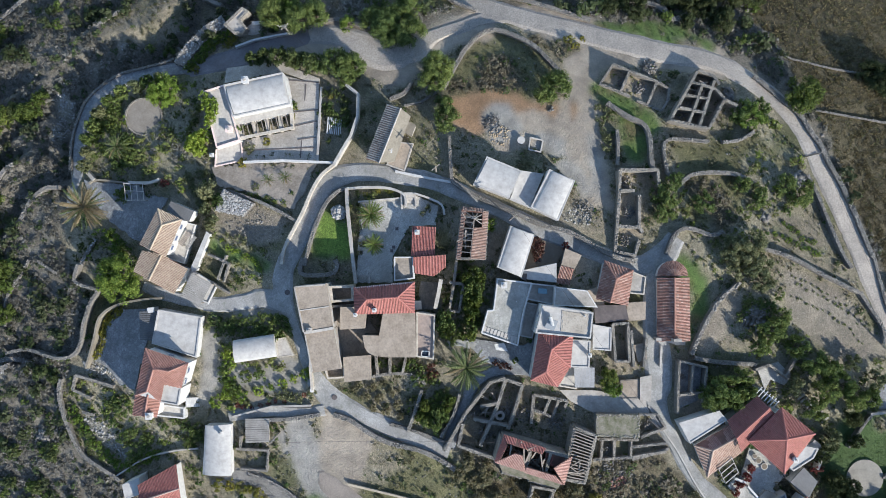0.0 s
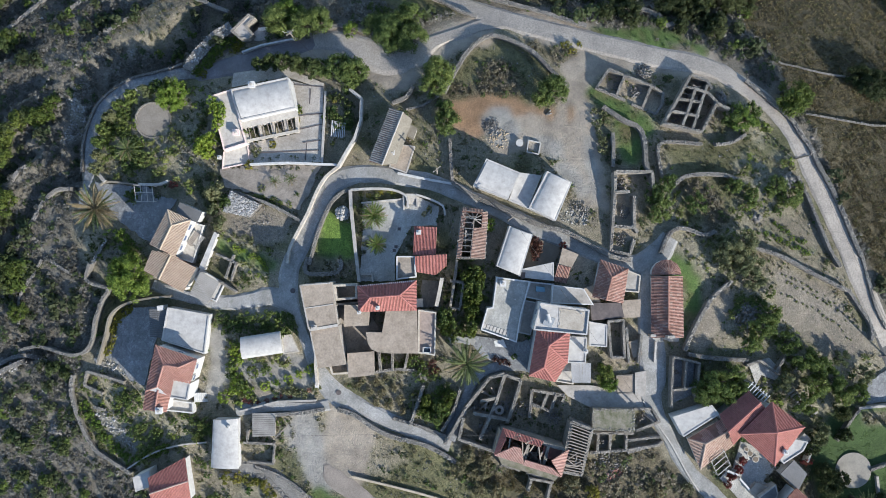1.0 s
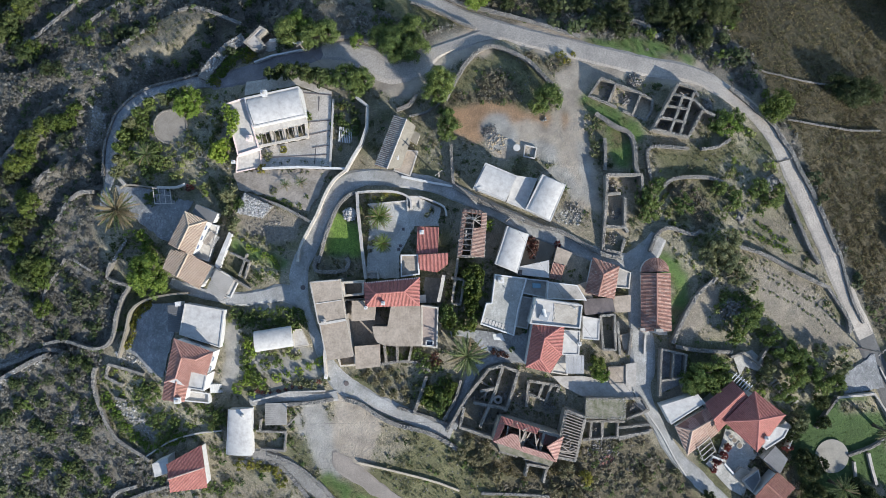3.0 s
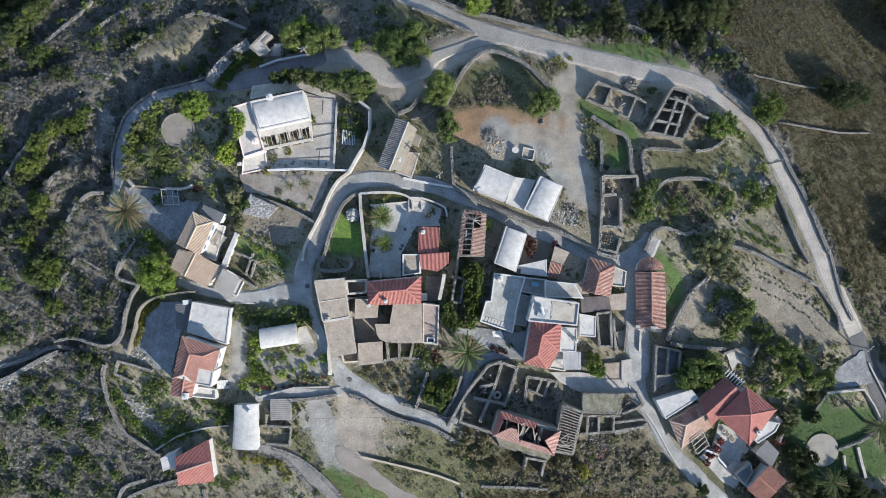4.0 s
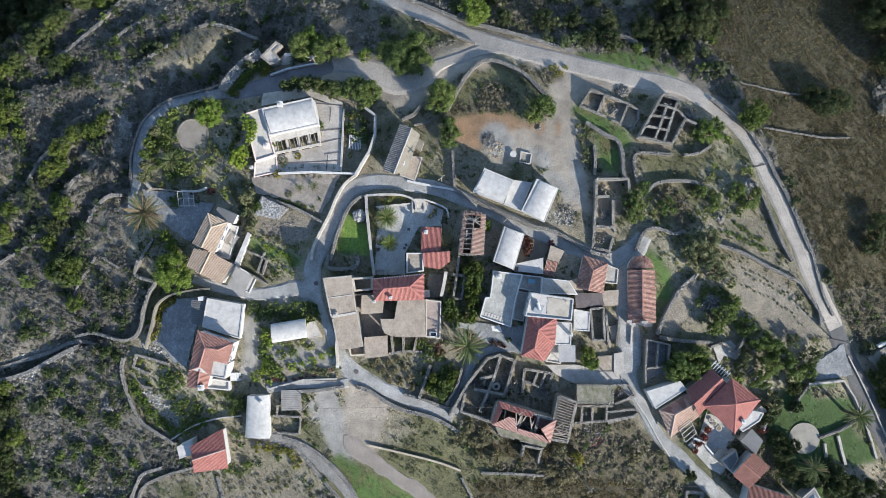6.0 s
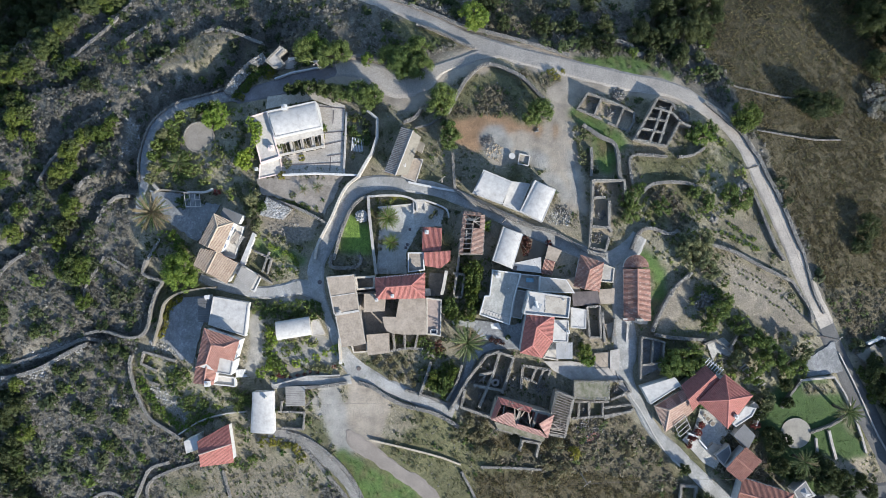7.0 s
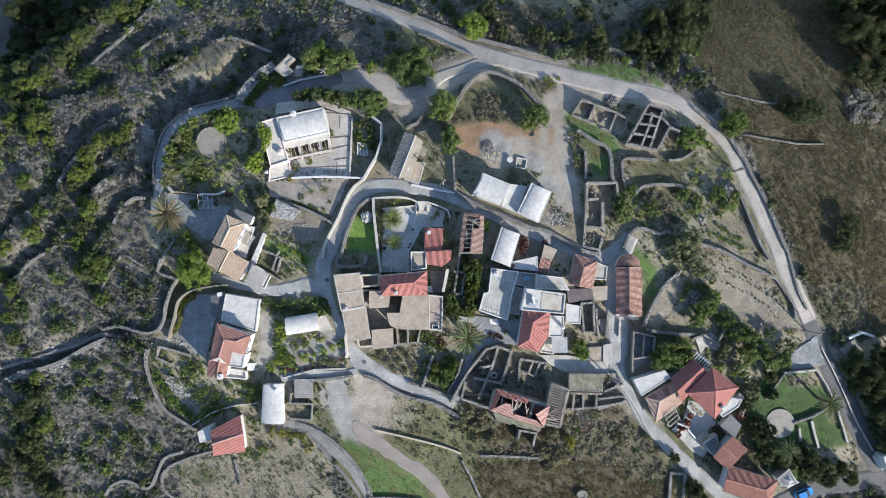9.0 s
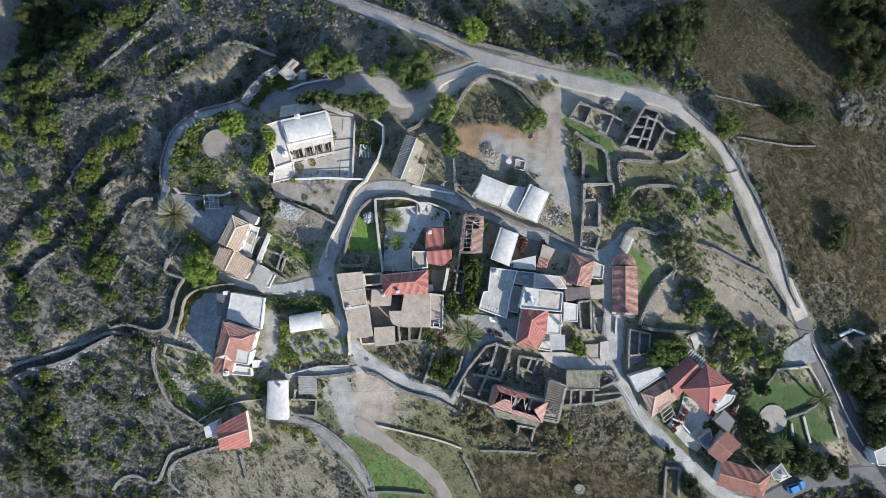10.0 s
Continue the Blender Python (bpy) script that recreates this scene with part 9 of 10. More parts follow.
plaster_wall("white wall beside the stores", [(59.2, -31.7), (58.2, -34.3)], 0.3, 1.6, LIME)
plaster_wall("white wall stub with a gate beside the lane", [(45.3, -35.6), (47.0, -36.3)], 0.4, 1.2, WHITE)
plaster_wall("white wall stub with a gate beside the lane", [(47.3, -36.8), (49.0, -38.7)], 0.3, 1.2, WHITE)
plaster_wall("low wall beside the chapel lane", [(34.0, -15.0), (33.8, -18.3)], 0.3, 0.8, LIME)


# ---- trees and planted shrubs ----
B, D, O, Y = "bright green leafy crown", "dark evergreen crown", "grey-green olive crown", "yellowish green crown"
tree("round bright green pine beside garden wall", -52.1, -4.9, 4.1, 6.0, LEAF_PINE, "fine")
tree(B + " tree beside the threshing floor", -45.9, 26.0, 2.9, 4.0, LEAF_LIME, "fine")
tree(D + " tree at the corner of the courtyard", -14.7, 29.9, 2.5, 4.0)
tree(D + " tree at the corner of the courtyard", -17.7, 30.3, 2.8, 4.4)
tree(D + " tree at the corner of the courtyard", -16.2, 28.2, 2.2, 3.6)
tree(D + " tree behind the white villa", -20.8, 30.6, 1.9, 2.8)
tree(D + " tall tree beside the junction", -0.8, 29.2, 3.0, 6.5)
tree(D + " tall tree beside the junction", -1.7, 27.1, 2.4, 5.0)
tree(D + " tree beside the lane wall", 0.5, 20.7, 2.4, 4.5)
tree(D + " tree beside the lane wall", 0.1, 23.1, 1.8, 3.5)
tree(D + " tree above the lane", -8.7, 36.5, 3.6, 5.0)
tree(D + " tree above the lane", -5.4, 35.4, 3.0, 4.6)
tree(D + " tree above the lane", -11.5, 38.0, 2.6, 4.0)
tree(B + " tree above the road wall", 5.4, 46.7, 3.2, 5.0, LEAF_PINE)
tree(D + " tree above the lane", -5.9, 39.5, 3.0, 4.4)
tree(D + " tree above the lane", -28.4, 39.3, 3.0, 4.5)
tree(D + " tree above the lane", -24.1, 38.2, 2.8, 4.2)
tree(D + " tree above the lane", -21.3, 39.2, 2.6, 4.0)
tree(B + " tree above the lane", -26.6, 40.8, 2.6, 4.0, LEAF_PINE)
tree(B + " shrub above the lane", -15.9, 37.5, 1.5, 2.0, LEAF_PINE, "loose")
tree(D + " tree in the walled field", 18.1, 26.2, 2.8, 5.0)
tree(D + " tree in the walled field", 16.4, 25.0, 2.0, 3.2)
tree("bright green leafy crown tree beside the road bend", 58.8, 25.2, 3.3, 4.4, LEAF_SLOPE, "fine")
tree(D + " tree beside the road", 50.1, 21.5, 2.4, 3.2, LEAF_PINE, "loose")
tree(D + " tree beside the road", 48.3, 22.4, 2.0, 2.8, LEAF_DARK, "loose")
tree(D + " tree beside the road", 51.7, 22.9, 1.8, 2.6, LEAF_DARK, "loose")
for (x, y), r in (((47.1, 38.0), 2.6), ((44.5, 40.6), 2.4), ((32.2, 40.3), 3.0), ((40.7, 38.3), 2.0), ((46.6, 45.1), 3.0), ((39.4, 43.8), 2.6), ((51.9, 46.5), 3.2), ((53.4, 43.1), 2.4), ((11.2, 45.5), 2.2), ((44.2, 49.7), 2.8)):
    tree(D + " tree in the wood above the road", x, y, r * 0.85, r * 1.4, LEAF_SHADE, "dense", group="trees above the road")
for (x, y), r in (((35.6, 8.2), 2.2), ((34.8, 5.9), 2.0), ((36.7, 10.9), 1.6), ((33.9, 9.1), 1.8), ((41.1, 7.3), 2.0), ((50.4, 8.2), 1.8), ((47.7, 10.1), 1.6), ((54.7, 10.1), 2.0), ((57.0, 8.3), 2.0), ((58.5, 10.1), 1.2)):
    tree(O + " tree among terraces", x, y, r, r * 1.4, LEAF_DARK, "loose", group="trees among terraces")
for (x, y), r in (((47.1, -0.8), 3.0), ((49.3, -2.6), 2.6), ((45.3, 0.1), 2.4), ((48.6, 1.0), 2.4), ((46.1, -3.0), 2.0), ((50.2, -5.3), 2.0)):
    tree(O + " tree below the terrace", x, y, r, r * 1.5, LEAF_OLIVE, "loose", "olive_tree", "olive trees")
for (x, y), r in (((42.6, -21.2), 3.0), ((44.4, -22.9), 2.4), ((41.2, -22.9), 2.2), ((45.7, -20.3), 2.4), ((46.6, -22.1), 2.0), ((49.4, -15.0), 2.0), ((50.9, -12.4), 2.4), ((52.3, -10.6), 2.0), ((54.9, -15.1), 2.2), ((57.6, -17.7), 2.6), ((60.3, -18.7), 2.4), ((59.3, -22.2), 2.4), ((62.1, -21.3), 2.2), ((57.5, -24.8), 2.2), ((60.2, -29.3), 1.8), ((64.0, -23.1), 2.2), ((66.8, -23.2), 2.0), ((54.8, -21.3), 1.8), ((64.1, -17.8), 1.6), ((67.8, -20.5), 1.8)):
    tree(D + " tree in the lower garden", x, y, r * 0.92, r * 2.0, LEAF_OLIVE if r < 1.9 else LEAF_DARK, "loose", group="trees in the lower garden")
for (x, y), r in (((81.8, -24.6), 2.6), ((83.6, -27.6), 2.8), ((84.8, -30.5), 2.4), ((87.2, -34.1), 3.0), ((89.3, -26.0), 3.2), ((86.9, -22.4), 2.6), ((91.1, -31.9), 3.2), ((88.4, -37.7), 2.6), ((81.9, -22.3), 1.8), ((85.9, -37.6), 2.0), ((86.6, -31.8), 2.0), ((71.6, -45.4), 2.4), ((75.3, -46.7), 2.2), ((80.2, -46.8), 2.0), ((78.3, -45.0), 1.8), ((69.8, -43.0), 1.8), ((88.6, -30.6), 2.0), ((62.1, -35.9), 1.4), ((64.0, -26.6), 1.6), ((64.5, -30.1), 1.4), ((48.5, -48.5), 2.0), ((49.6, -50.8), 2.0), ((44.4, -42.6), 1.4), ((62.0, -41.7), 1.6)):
    tree(D + " tree near the lower road", x, y, r, r * 2.0, LEAF_SHADE, "dense", group="trees near the lower road")
tree(Y + " bush at the edge of dry grass", 23.9, -39.2, 1.4, 2.0, LEAF_YELLOW, "loose")
for (x, y), r in (((20.6, -37.8), 2.0), ((21.8, -42.5), 2.2), ((18.9, -41.3), 1.8), ((20.1, -44.3), 1.6), ((3.9, -33.2), 1.8), ((6.2, -36.1), 1.8), ((8.5, -39.1), 1.6), ((5.6, -39.1), 1.4), ((33.9, -39.0), 1.6), ((39.2, -38.5), 1.4), ((2.3, -35.5), 1.8), ((5.0, -36.3), 1.6), ((6.7, -34.5), 1.6), ((33.0, -38.0), 1.2), ((-13.6, -22.0), 0.9), ((-12.2, -23.4), 1.0), ((-11.2, -21.8), 1.0), ((-10.0, -23.6), 1.1), ((-9.0, -25.4), 1.0), ((-8.2, -22.6), 1.0), ((-7.2, -24.4), 1.1), ((-11.0, -25.0), 0.9), ((-6.8, -26.4), 0.9), ((-9.4, -21.2), 0.8)):
    tree("brown-green loose bush below the mansion", x, y, r * 0.85, r, LEAF_BRUSH, "loose", group="bushes below the mansion")
for x, y, r in ((3.6, -4.4, 1.1), (4.9, -3.5, 1.2), (5.8, -4.4, 1.1), (4.4, -5.3, 1.3), (5.6, -5.7, 1.2), (3.8, -6.5, 1.2), (5.1, -7.0, 1.25), (4.1, -8.0, 1.1), (5.2, -8.2, 1.1), (3.9, -9.3, 1.0), (4.8, -9.8, 1.1), (4.2, -11.0, 1.0), (4.6, -12.2, 1.2), (4.1, -13.5, 1.1), (0.2, -10.4, 1.4), (-0.3, -11.8, 1.3), (1.0, -11.9, 1.3), (0.3, -13.0, 1.1)):
    tree("green leafy vine over a pergola", x, y, r, 3.4, LEAF_DARK if r > 1.15 else LEAF_SLOPE, "dense", "vine", "vines over the pergola")
tree(Y + " tree beside the lane", 25.5, -20.1, 1.9, 2.8, LEAF_SLOPE)
tree(Y + " tree beside the lane", 26.4, -21.6, 1.7, 2.6, LEAF_PINE)
for x, y, r in ((14.5, 0.9, 1.1), (14.7, -0.1, 1.2), (14.7, -1.2, 0.9), (15.2, 0.4, 0.9)):
    tree("bare red-brown vine on a roof frame", x, y, r, 2.0, LEAF_RUST, "loose", "vine", "red-brown vines over the yard")
tree("flowering shrub with purple blossom beside the lane", 19.2, 0.5, 0.7, 1.8, LEAF_RED, "loose", "shrub")
tree(B + " shrub in the roofless yard", 7.5, 3.8, 1.2, 2.2, LEAF_PINE, "loose", "shrub")
for x, y, r in ((47.9, -34.1, 1.0), (47.3, -35.5, 1.1), (46.1, -36.7, 1.2), (45.5, -37.9, 0.9)):
    tree("flowering shrub with dark red blossom", x, y, r * 0.75, 1.8, LEAF_RED, "dense", "shrub", "red flowering shrubs")
tree("flowering shrub with dark red blossom", 58.3, -34.1, 1.1, 2.0, LEAF_RED, "loose", "shrub")
shrub("flowering shrub with pink blossom", -45.5, 10.7, 0.9, 1.4, LEAF_RED)

def hedge(label, pts, radius, step, material, group):
    for p in smooth(pts, step):
        shrub(label, p.x + random.uniform(-0.3, 0.3), p.y + random.uniform(-0.3, 0.3), radius * random.uniform(0.75, 1.2), None, material, group)

for x, y, r in ((-38.3, 24.4, 0.8), (-37.7, 23.8, 1.0), (-37.0, 23.2, 1.1), (-36.8, 22.4, 1.0), (-37.1, 21.6, 1.0), (-37.2, 20.8, 0.9), (-37.6, 20.0, 0.8), (-37.9, 22.6, 0.9)):
    shrub("bright lime-green hedge on the villa terrace", x, y, r * 1.15, 1.5, LEAF_LIME, "hedge on the villa terrace", -0.95)
for x, y, r, h in ((-40.3, 17.4, 1.6, 3.4), (-38.9, 18.3, 1.4, 3.2), (-39.6, 16.2, 1.4, 2.8), (-40.9, 16.6, 1.2, 2.8)):
    tree("bright lime-green bushy tree below the villa", x, y, r, h, LEAF_LIME, "dense", "hedge", "hedge below the villa")
shrub("yellow-green shrub in the courtyard bed", -18.3, 25.0, 0.6, 1.0, LEAF_YELLOW)
shrub("green shrub on the porch of the villa", -32.9, 19.5, 0.9, 3.2, LEAF_DARK)
shrub("green shrub in front of the villa porch", -31.4, 16.3, 1.1, 1.5, LEAF_OLIVE)
shrub("green shrub in front of the villa porch", -28.6, 17.4, 0.8, 1.1, LEAF_YELLOW)
shrub("green shrub beside the villa porch", -24.4, 23.5, 0.9, 1.5, LEAF_DARK)
shrub("green shrub below the villa", -32.4, 13.9, 1.0, 1.3, LEAF_YELLOW)
for (x, y), r in (((-31.1, 31.0), 1.5), ((-29.1, 31.6), 1.6), ((-27.0, 31.7), 1.8), ((-24.6, 31.2), 2.0), ((-22.5, 30.4), 1.9)):
    tree(D + " tree behind the white villa", x, y, r, 4.2, LEAF_DEEP, "dense", group="trees behind the villa")
hedge("bright green shrub beside the shaded path", [(-43.1, 30.2), (-40.9, 32.1), (-38.2, 35.1), (-35.8, 35.8)], 1.1, 1.3, LEAF_PINE, "shrubs beside the path")
hedge("yellowish shrub beside the path", [(-36.2, 34.5), (-35.3, 35.5)], 0.9, 1.0, LEAF_YELLOW, "shrubs beside the path")
hedge("dark shrub round the threshing floor", [(-53.6, 26.5), (-54.8, 23.6), (-54.6, 20.2), (-52.0, 17.8), (-57.6, 20.7), (-56.9, 16.9)], 1.1, 1.7, LEAF_DARK, "shrubs round the threshing floor")
hedge("dark shrub beside the terrace", [(-57.8, 15.5), (-55.3, 15.9), (-50.8, 14.9), (-53.7, 14.0)], 1.3, 1.7, LEAF_DARK, "shrubs beside the terrace")
hedge("green shrub below the palm", [(-55.3, 2.4), (-53.3, 1.0), (-52.3, -1.3), (-53.7, 0.1)], 1.2, 1.4, LEAF_PINE, "shrubs below the palm")
hedge("green shrub beside the palm", [(-52.5, 8.4), (-52.1, 9.8), (-53.5, 8.9)], 1.1, 1.3, LEAF_DARK, "shrubs beside the palm")
hedge("green shrub on the yard wall", [(-56.6, -17.4), (-55.6, -13.7), (-54.4, -11.1), (-52.6, -9.9)], 0.95, 0.9, LEAF_YELLOW, "shrubs on the yard wall")
hedge("olive green shrub beside the garden path", [(-41.5, 10.6), (-40.0, 8.8), (-38.4, 6.4), (-38.0, 4.2)], 1.1, 1.5, LEAF_OLIVE, "shrubs beside the garden path")
hedge("bright green shrub in the walled garden", [(-35.6, 1.2), (-32.8, -0.6), (-30.5, -1.7), (-29.1, -3.1)], 0.6, 1.3, LEAF_LIME, "shrubs in the walled garden")
hedge("grey-green shrub in the walled garden", [(-34.7, 2.2), (-31.9, 1.2), (-30.5, 0.4)], 0.8, 1.3, LEAF_OLIVE, "shrubs in the walled garden")
hedge("dark shrub beside the paved lane", [(-36.5, -11.2), (-34.6, -12.5), (-31.8, -11.6), (-28.1, -11.1), (-25.4, -11.5), (-24.5, -13.3), (-36.0, -13.4)], 1.3, 1.8, LEAF_DARK, "shrubs beside the paved lane")
hedge("yellow-green shrub below the vaulted house", [(-34.6, -16.0), (-34.4, -18.4), (-34.6, -22.5), (-36.3, -24.6)], 1.1, 1.5, LEAF_LIME, "shrubs below the vaulted house")
hedge("green shrub in the lower garden plot", [(-34.3, -23.6), (-32.0, -23.4), (-29.3, -22.6), (-23.6, -20.6), (-21.8, -19.6)], 1.0, 2.4, LEAF_LIME, "shrubs in the lower plot")
hedge("grey-green shrub in the lower garden plot", [(-25.4, -23.2), (-23.1, -23.6), (-21.3, -23.1)], 1.0, 1.5, LEAF_OLIVE, "shrubs in the lower plot")
hedge("reddish flowering hedge beside the lane", [(-32.9, -25.4), (-29.2, -25.0), (-25.5, -24.3), (-22.3, -23.2)], 0.5, 1.4, LEAF_RED, "flowering hedge")
hedge("dark shrub below the terracotta house", [(-45.2, -28.7), (-43.2, -28.2), (-39.9, -29.0), (-41.4, -31.4), (-39.5, -30.4)], 1.2, 1.5, LEAF_DARK, "shrubs below the terracotta house")
hedge("dark tree-like shrub below the yard", [(-55.4, -26.3), (-53.9, -24.8), (-52.4, -26.2), (-54.0, -28.1)], 1.5, 1.7, LEAF_DARK, "shrubs below the yard")
hedge("dark shrub on the lower terraces", [(-52.6, -31.3), (-50.1, -29.8), (-47.9, -30.7), (-50.1, -33.1)], 1.4, 1.8, LEAF_DARK, "shrubs on the lower terraces")
hedge("bright green hedge on the lower terrace wall", [(-61.4, -26.9), (-58.6, -31.6), (-56.1, -33.8), (-53.2, -35.6), (-50.2, -34.5), (-46.7, -33.4)], 1.1, 1.6, LEAF_PINE, "hedge on the terrace wall")
hedge("dark shrub beside the vaulted long house", [(-41.0, -35.1), (-40.1, -36.4), (-27.3, -28.6), (-26.9, -31.4), (-27.4, -34.1)], 0.8, 2.2, LEAF_DARK, "shrubs beside the long house")
hedge("yellowing shrub below the long house", [(-36.3, -38.4), (-32.7, -38.5), (-29.7, -39.4), (-28.5, -41.2)], 1.1, 1.6, LEAF_YELLOW, "shrubs below the long house")
hedge("dark shrub below the red roof", [(-41.9, -42.8), (-40.1, -43.3), (-38.2, -42.1)], 1.2, 1.5, LEAF_DARK, "shrubs below the red roof")
hedge("green shrub behind the old houses", [(-9.6, -18.0), (-7.4, -18.9), (-4.8, -18.0), (-3.4, -18.4)], 1.0, 1.6, LEAF_DARK, "shrubs behind the old houses")
hedge("dark shrub in the garden below", [(-3.9, -20.2), (-1.7, -21.1), (-0.4, -22.8), (-2.6, -25.5), (-0.4, -25.5)], 1.3, 1.8, LEAF_DARK, "shrubs in the garden below")
hedge("dark shrub beside the terrace house", [(0.1, -10.5), (1.0, -12.2), (1.4, -14.9), (2.7, -13.1)], 1.2, 1.6, LEAF_DARK, "shrubs beside the terrace house")
hedge("green shrub in the upper courtyard bed", [(-18.6, 22.0), (-17.7, 20.6), (-16.3, 22.0), (-15.8, 20.1), (-19.1, 23.4)], 0.9, 1.2, LEAF_DARK, "shrubs in the courtyard bed")
hedge("dark shrub in the green plot", [(25.1, 22.8), (25.9, 19.1), (26.5, 16.3)], 1.0, 1.8, LEAF_OLIVE, "shrubs in the plot")
hedge("vegetable row in a sunny patch", [(54.2, 4.1), (59.1, 1.0)], 0.55, 0.9, LEAF_PINE, "vegetable rows")
hedge("vegetable row in a sunny patch", [(53.1, 2.3), (60.0, -0.8)], 0.55, 0.9, LEAF_PINE, "vegetable rows")
hedge("dark shrub below the rocky plot", [(47.3, -10.5), (48.2, -8.7), (49.6, -8.8), (51.4, -9.2)], 1.3, 1.5, LEAF_DARK, "shrubs on the rocky plot")
for pts in ([(55.2, -4.4), (57.9, -5.3), (62.5, -8.0), (68.8, -13.4)], [(55.0, -7.5), (60.5, -9.8), (66.9, -15.1)], [(56.0, -5.7), (60.6, -7.5), (66.1, -11.6)]):
    hedge("small dark vine stock in a bare row", pts, 0.26, 1.0, LEAF_DARK, "rows of small vines")
# Far-corner pines get a darker green that also stands in for the shadow.
for x, y, r in ((-91.5, 14.2, 2.2), (-89.1, 2.9, 2.6), (-77.5, -4.6, 2.2), (-75.6, 7.7, 2.6), (-89.6, 26.9, 2.6), (-68.5, 25.6, 1.8), (-77.6, 9.6, 2.0), (-96.1, -0.2, 2.2), (-87.8, 7.8, 2.0), (-100.2, 38.7, 2.8), (-94.8, 39.8, 2.4), (-92.7, 35.7, 2.4), (-81.4, 49.0, 2.2), (-75.9, 44.5, 1.8), (-72.2, 51.5, 2.0), (-85.9, 42.2, 2.0), (-99.2, 24.0, 2.6), (-77.4, 19.5, 2.4), (-74.3, 22.6, 2.0), (-73.8, 53.0, 2.2), (-86.5, 23.0, 1.6), (-87.2, 45.8, 1.8), (-69.3, 55.0, 2.0), (-96.0, 27.8, 2.2)):
    tree("green pine among grey scrub on the slope", x, y, r * 0.95, r * 1.3, LEAF_DEEP if x < -78 and y > 38 else LEAF_SLOPE, "dense", "pine_tree", "pines among the scrub")
# These crowns take the darkened leaf colour in place of the shadow there.
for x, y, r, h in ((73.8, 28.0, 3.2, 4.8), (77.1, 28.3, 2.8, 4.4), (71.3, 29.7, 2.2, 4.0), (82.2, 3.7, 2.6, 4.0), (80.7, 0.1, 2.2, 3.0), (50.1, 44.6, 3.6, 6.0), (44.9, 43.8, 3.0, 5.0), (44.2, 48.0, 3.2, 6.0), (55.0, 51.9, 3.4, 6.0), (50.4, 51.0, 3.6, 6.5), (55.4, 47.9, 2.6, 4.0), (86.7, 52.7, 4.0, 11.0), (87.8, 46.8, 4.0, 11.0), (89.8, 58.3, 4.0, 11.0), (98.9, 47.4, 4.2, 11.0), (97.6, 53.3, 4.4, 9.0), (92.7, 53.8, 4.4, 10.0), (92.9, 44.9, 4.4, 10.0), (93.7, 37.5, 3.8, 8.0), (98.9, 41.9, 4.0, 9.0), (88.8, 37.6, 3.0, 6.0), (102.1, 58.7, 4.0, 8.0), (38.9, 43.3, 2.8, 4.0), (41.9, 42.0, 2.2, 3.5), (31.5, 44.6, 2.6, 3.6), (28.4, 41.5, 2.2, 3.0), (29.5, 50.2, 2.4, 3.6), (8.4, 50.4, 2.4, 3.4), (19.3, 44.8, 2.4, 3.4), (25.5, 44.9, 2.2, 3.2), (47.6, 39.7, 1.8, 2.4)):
    tree("dark evergreen tree at the edge of the field", x, y, r, h, LEAF_SHADE, "dense", group="trees at the field edge")
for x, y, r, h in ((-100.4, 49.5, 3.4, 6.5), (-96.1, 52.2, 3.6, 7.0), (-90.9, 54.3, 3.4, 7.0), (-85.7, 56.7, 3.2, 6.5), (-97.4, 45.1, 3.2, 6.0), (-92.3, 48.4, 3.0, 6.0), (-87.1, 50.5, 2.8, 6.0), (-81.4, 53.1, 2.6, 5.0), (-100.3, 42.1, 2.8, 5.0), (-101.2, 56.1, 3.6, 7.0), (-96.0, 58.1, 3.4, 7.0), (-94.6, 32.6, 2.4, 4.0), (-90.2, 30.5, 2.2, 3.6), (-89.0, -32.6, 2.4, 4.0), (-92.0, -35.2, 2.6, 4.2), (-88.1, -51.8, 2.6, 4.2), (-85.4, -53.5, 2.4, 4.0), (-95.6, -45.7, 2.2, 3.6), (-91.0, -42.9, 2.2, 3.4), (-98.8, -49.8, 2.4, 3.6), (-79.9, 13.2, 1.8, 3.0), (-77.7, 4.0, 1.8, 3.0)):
    tree("dark evergreen tree on the scrubby slope", x, y, r, h, LEAF_SHADE, "dense", group="dark trees on the slope")
for x, y, r, h in ((-92.9, -30.1, 1.8, 3.0), (-90.3, -31.2, 1.9, 3.0), (-92.3, -34.9, 2.2, 3.6), (-89.9, -39.6, 2.0, 3.2), (-92.4, -42.2, 2.3, 3.6), (-89.8, -44.5, 1.9, 3.0), (-92.3, -47.1, 2.2, 3.6), (-89.7, -48.6, 2.0, 3.2), (-79.4, -24.6, 1.3, 1.8), (-75.5, -32.6, 1.5, 2.0), (-72.2, -34.0, 1.4, 1.8), (-78.8, -29.6, 1.2, 1.6), (-65.5, -34.6, 1.3, 1.6), (-68.3, -40.1, 1.4, 1.8), (-79.6, -45.5, 1.3, 1.6), (-73.3, -39.6, 1.3, 1.6), (-66.7, -20.6, 1.5, 2.2), (-64.6, -21.4, 1.2, 1.8), (-84.3, -17.3, 1.5, 2.0)):
    tree("dark bushy evergreen on the stony slope", x, y, r, h, LEAF_SHADE if r > 1.7 else LEAF_DEEP, "dense", group="dark bushes on the stony slope")
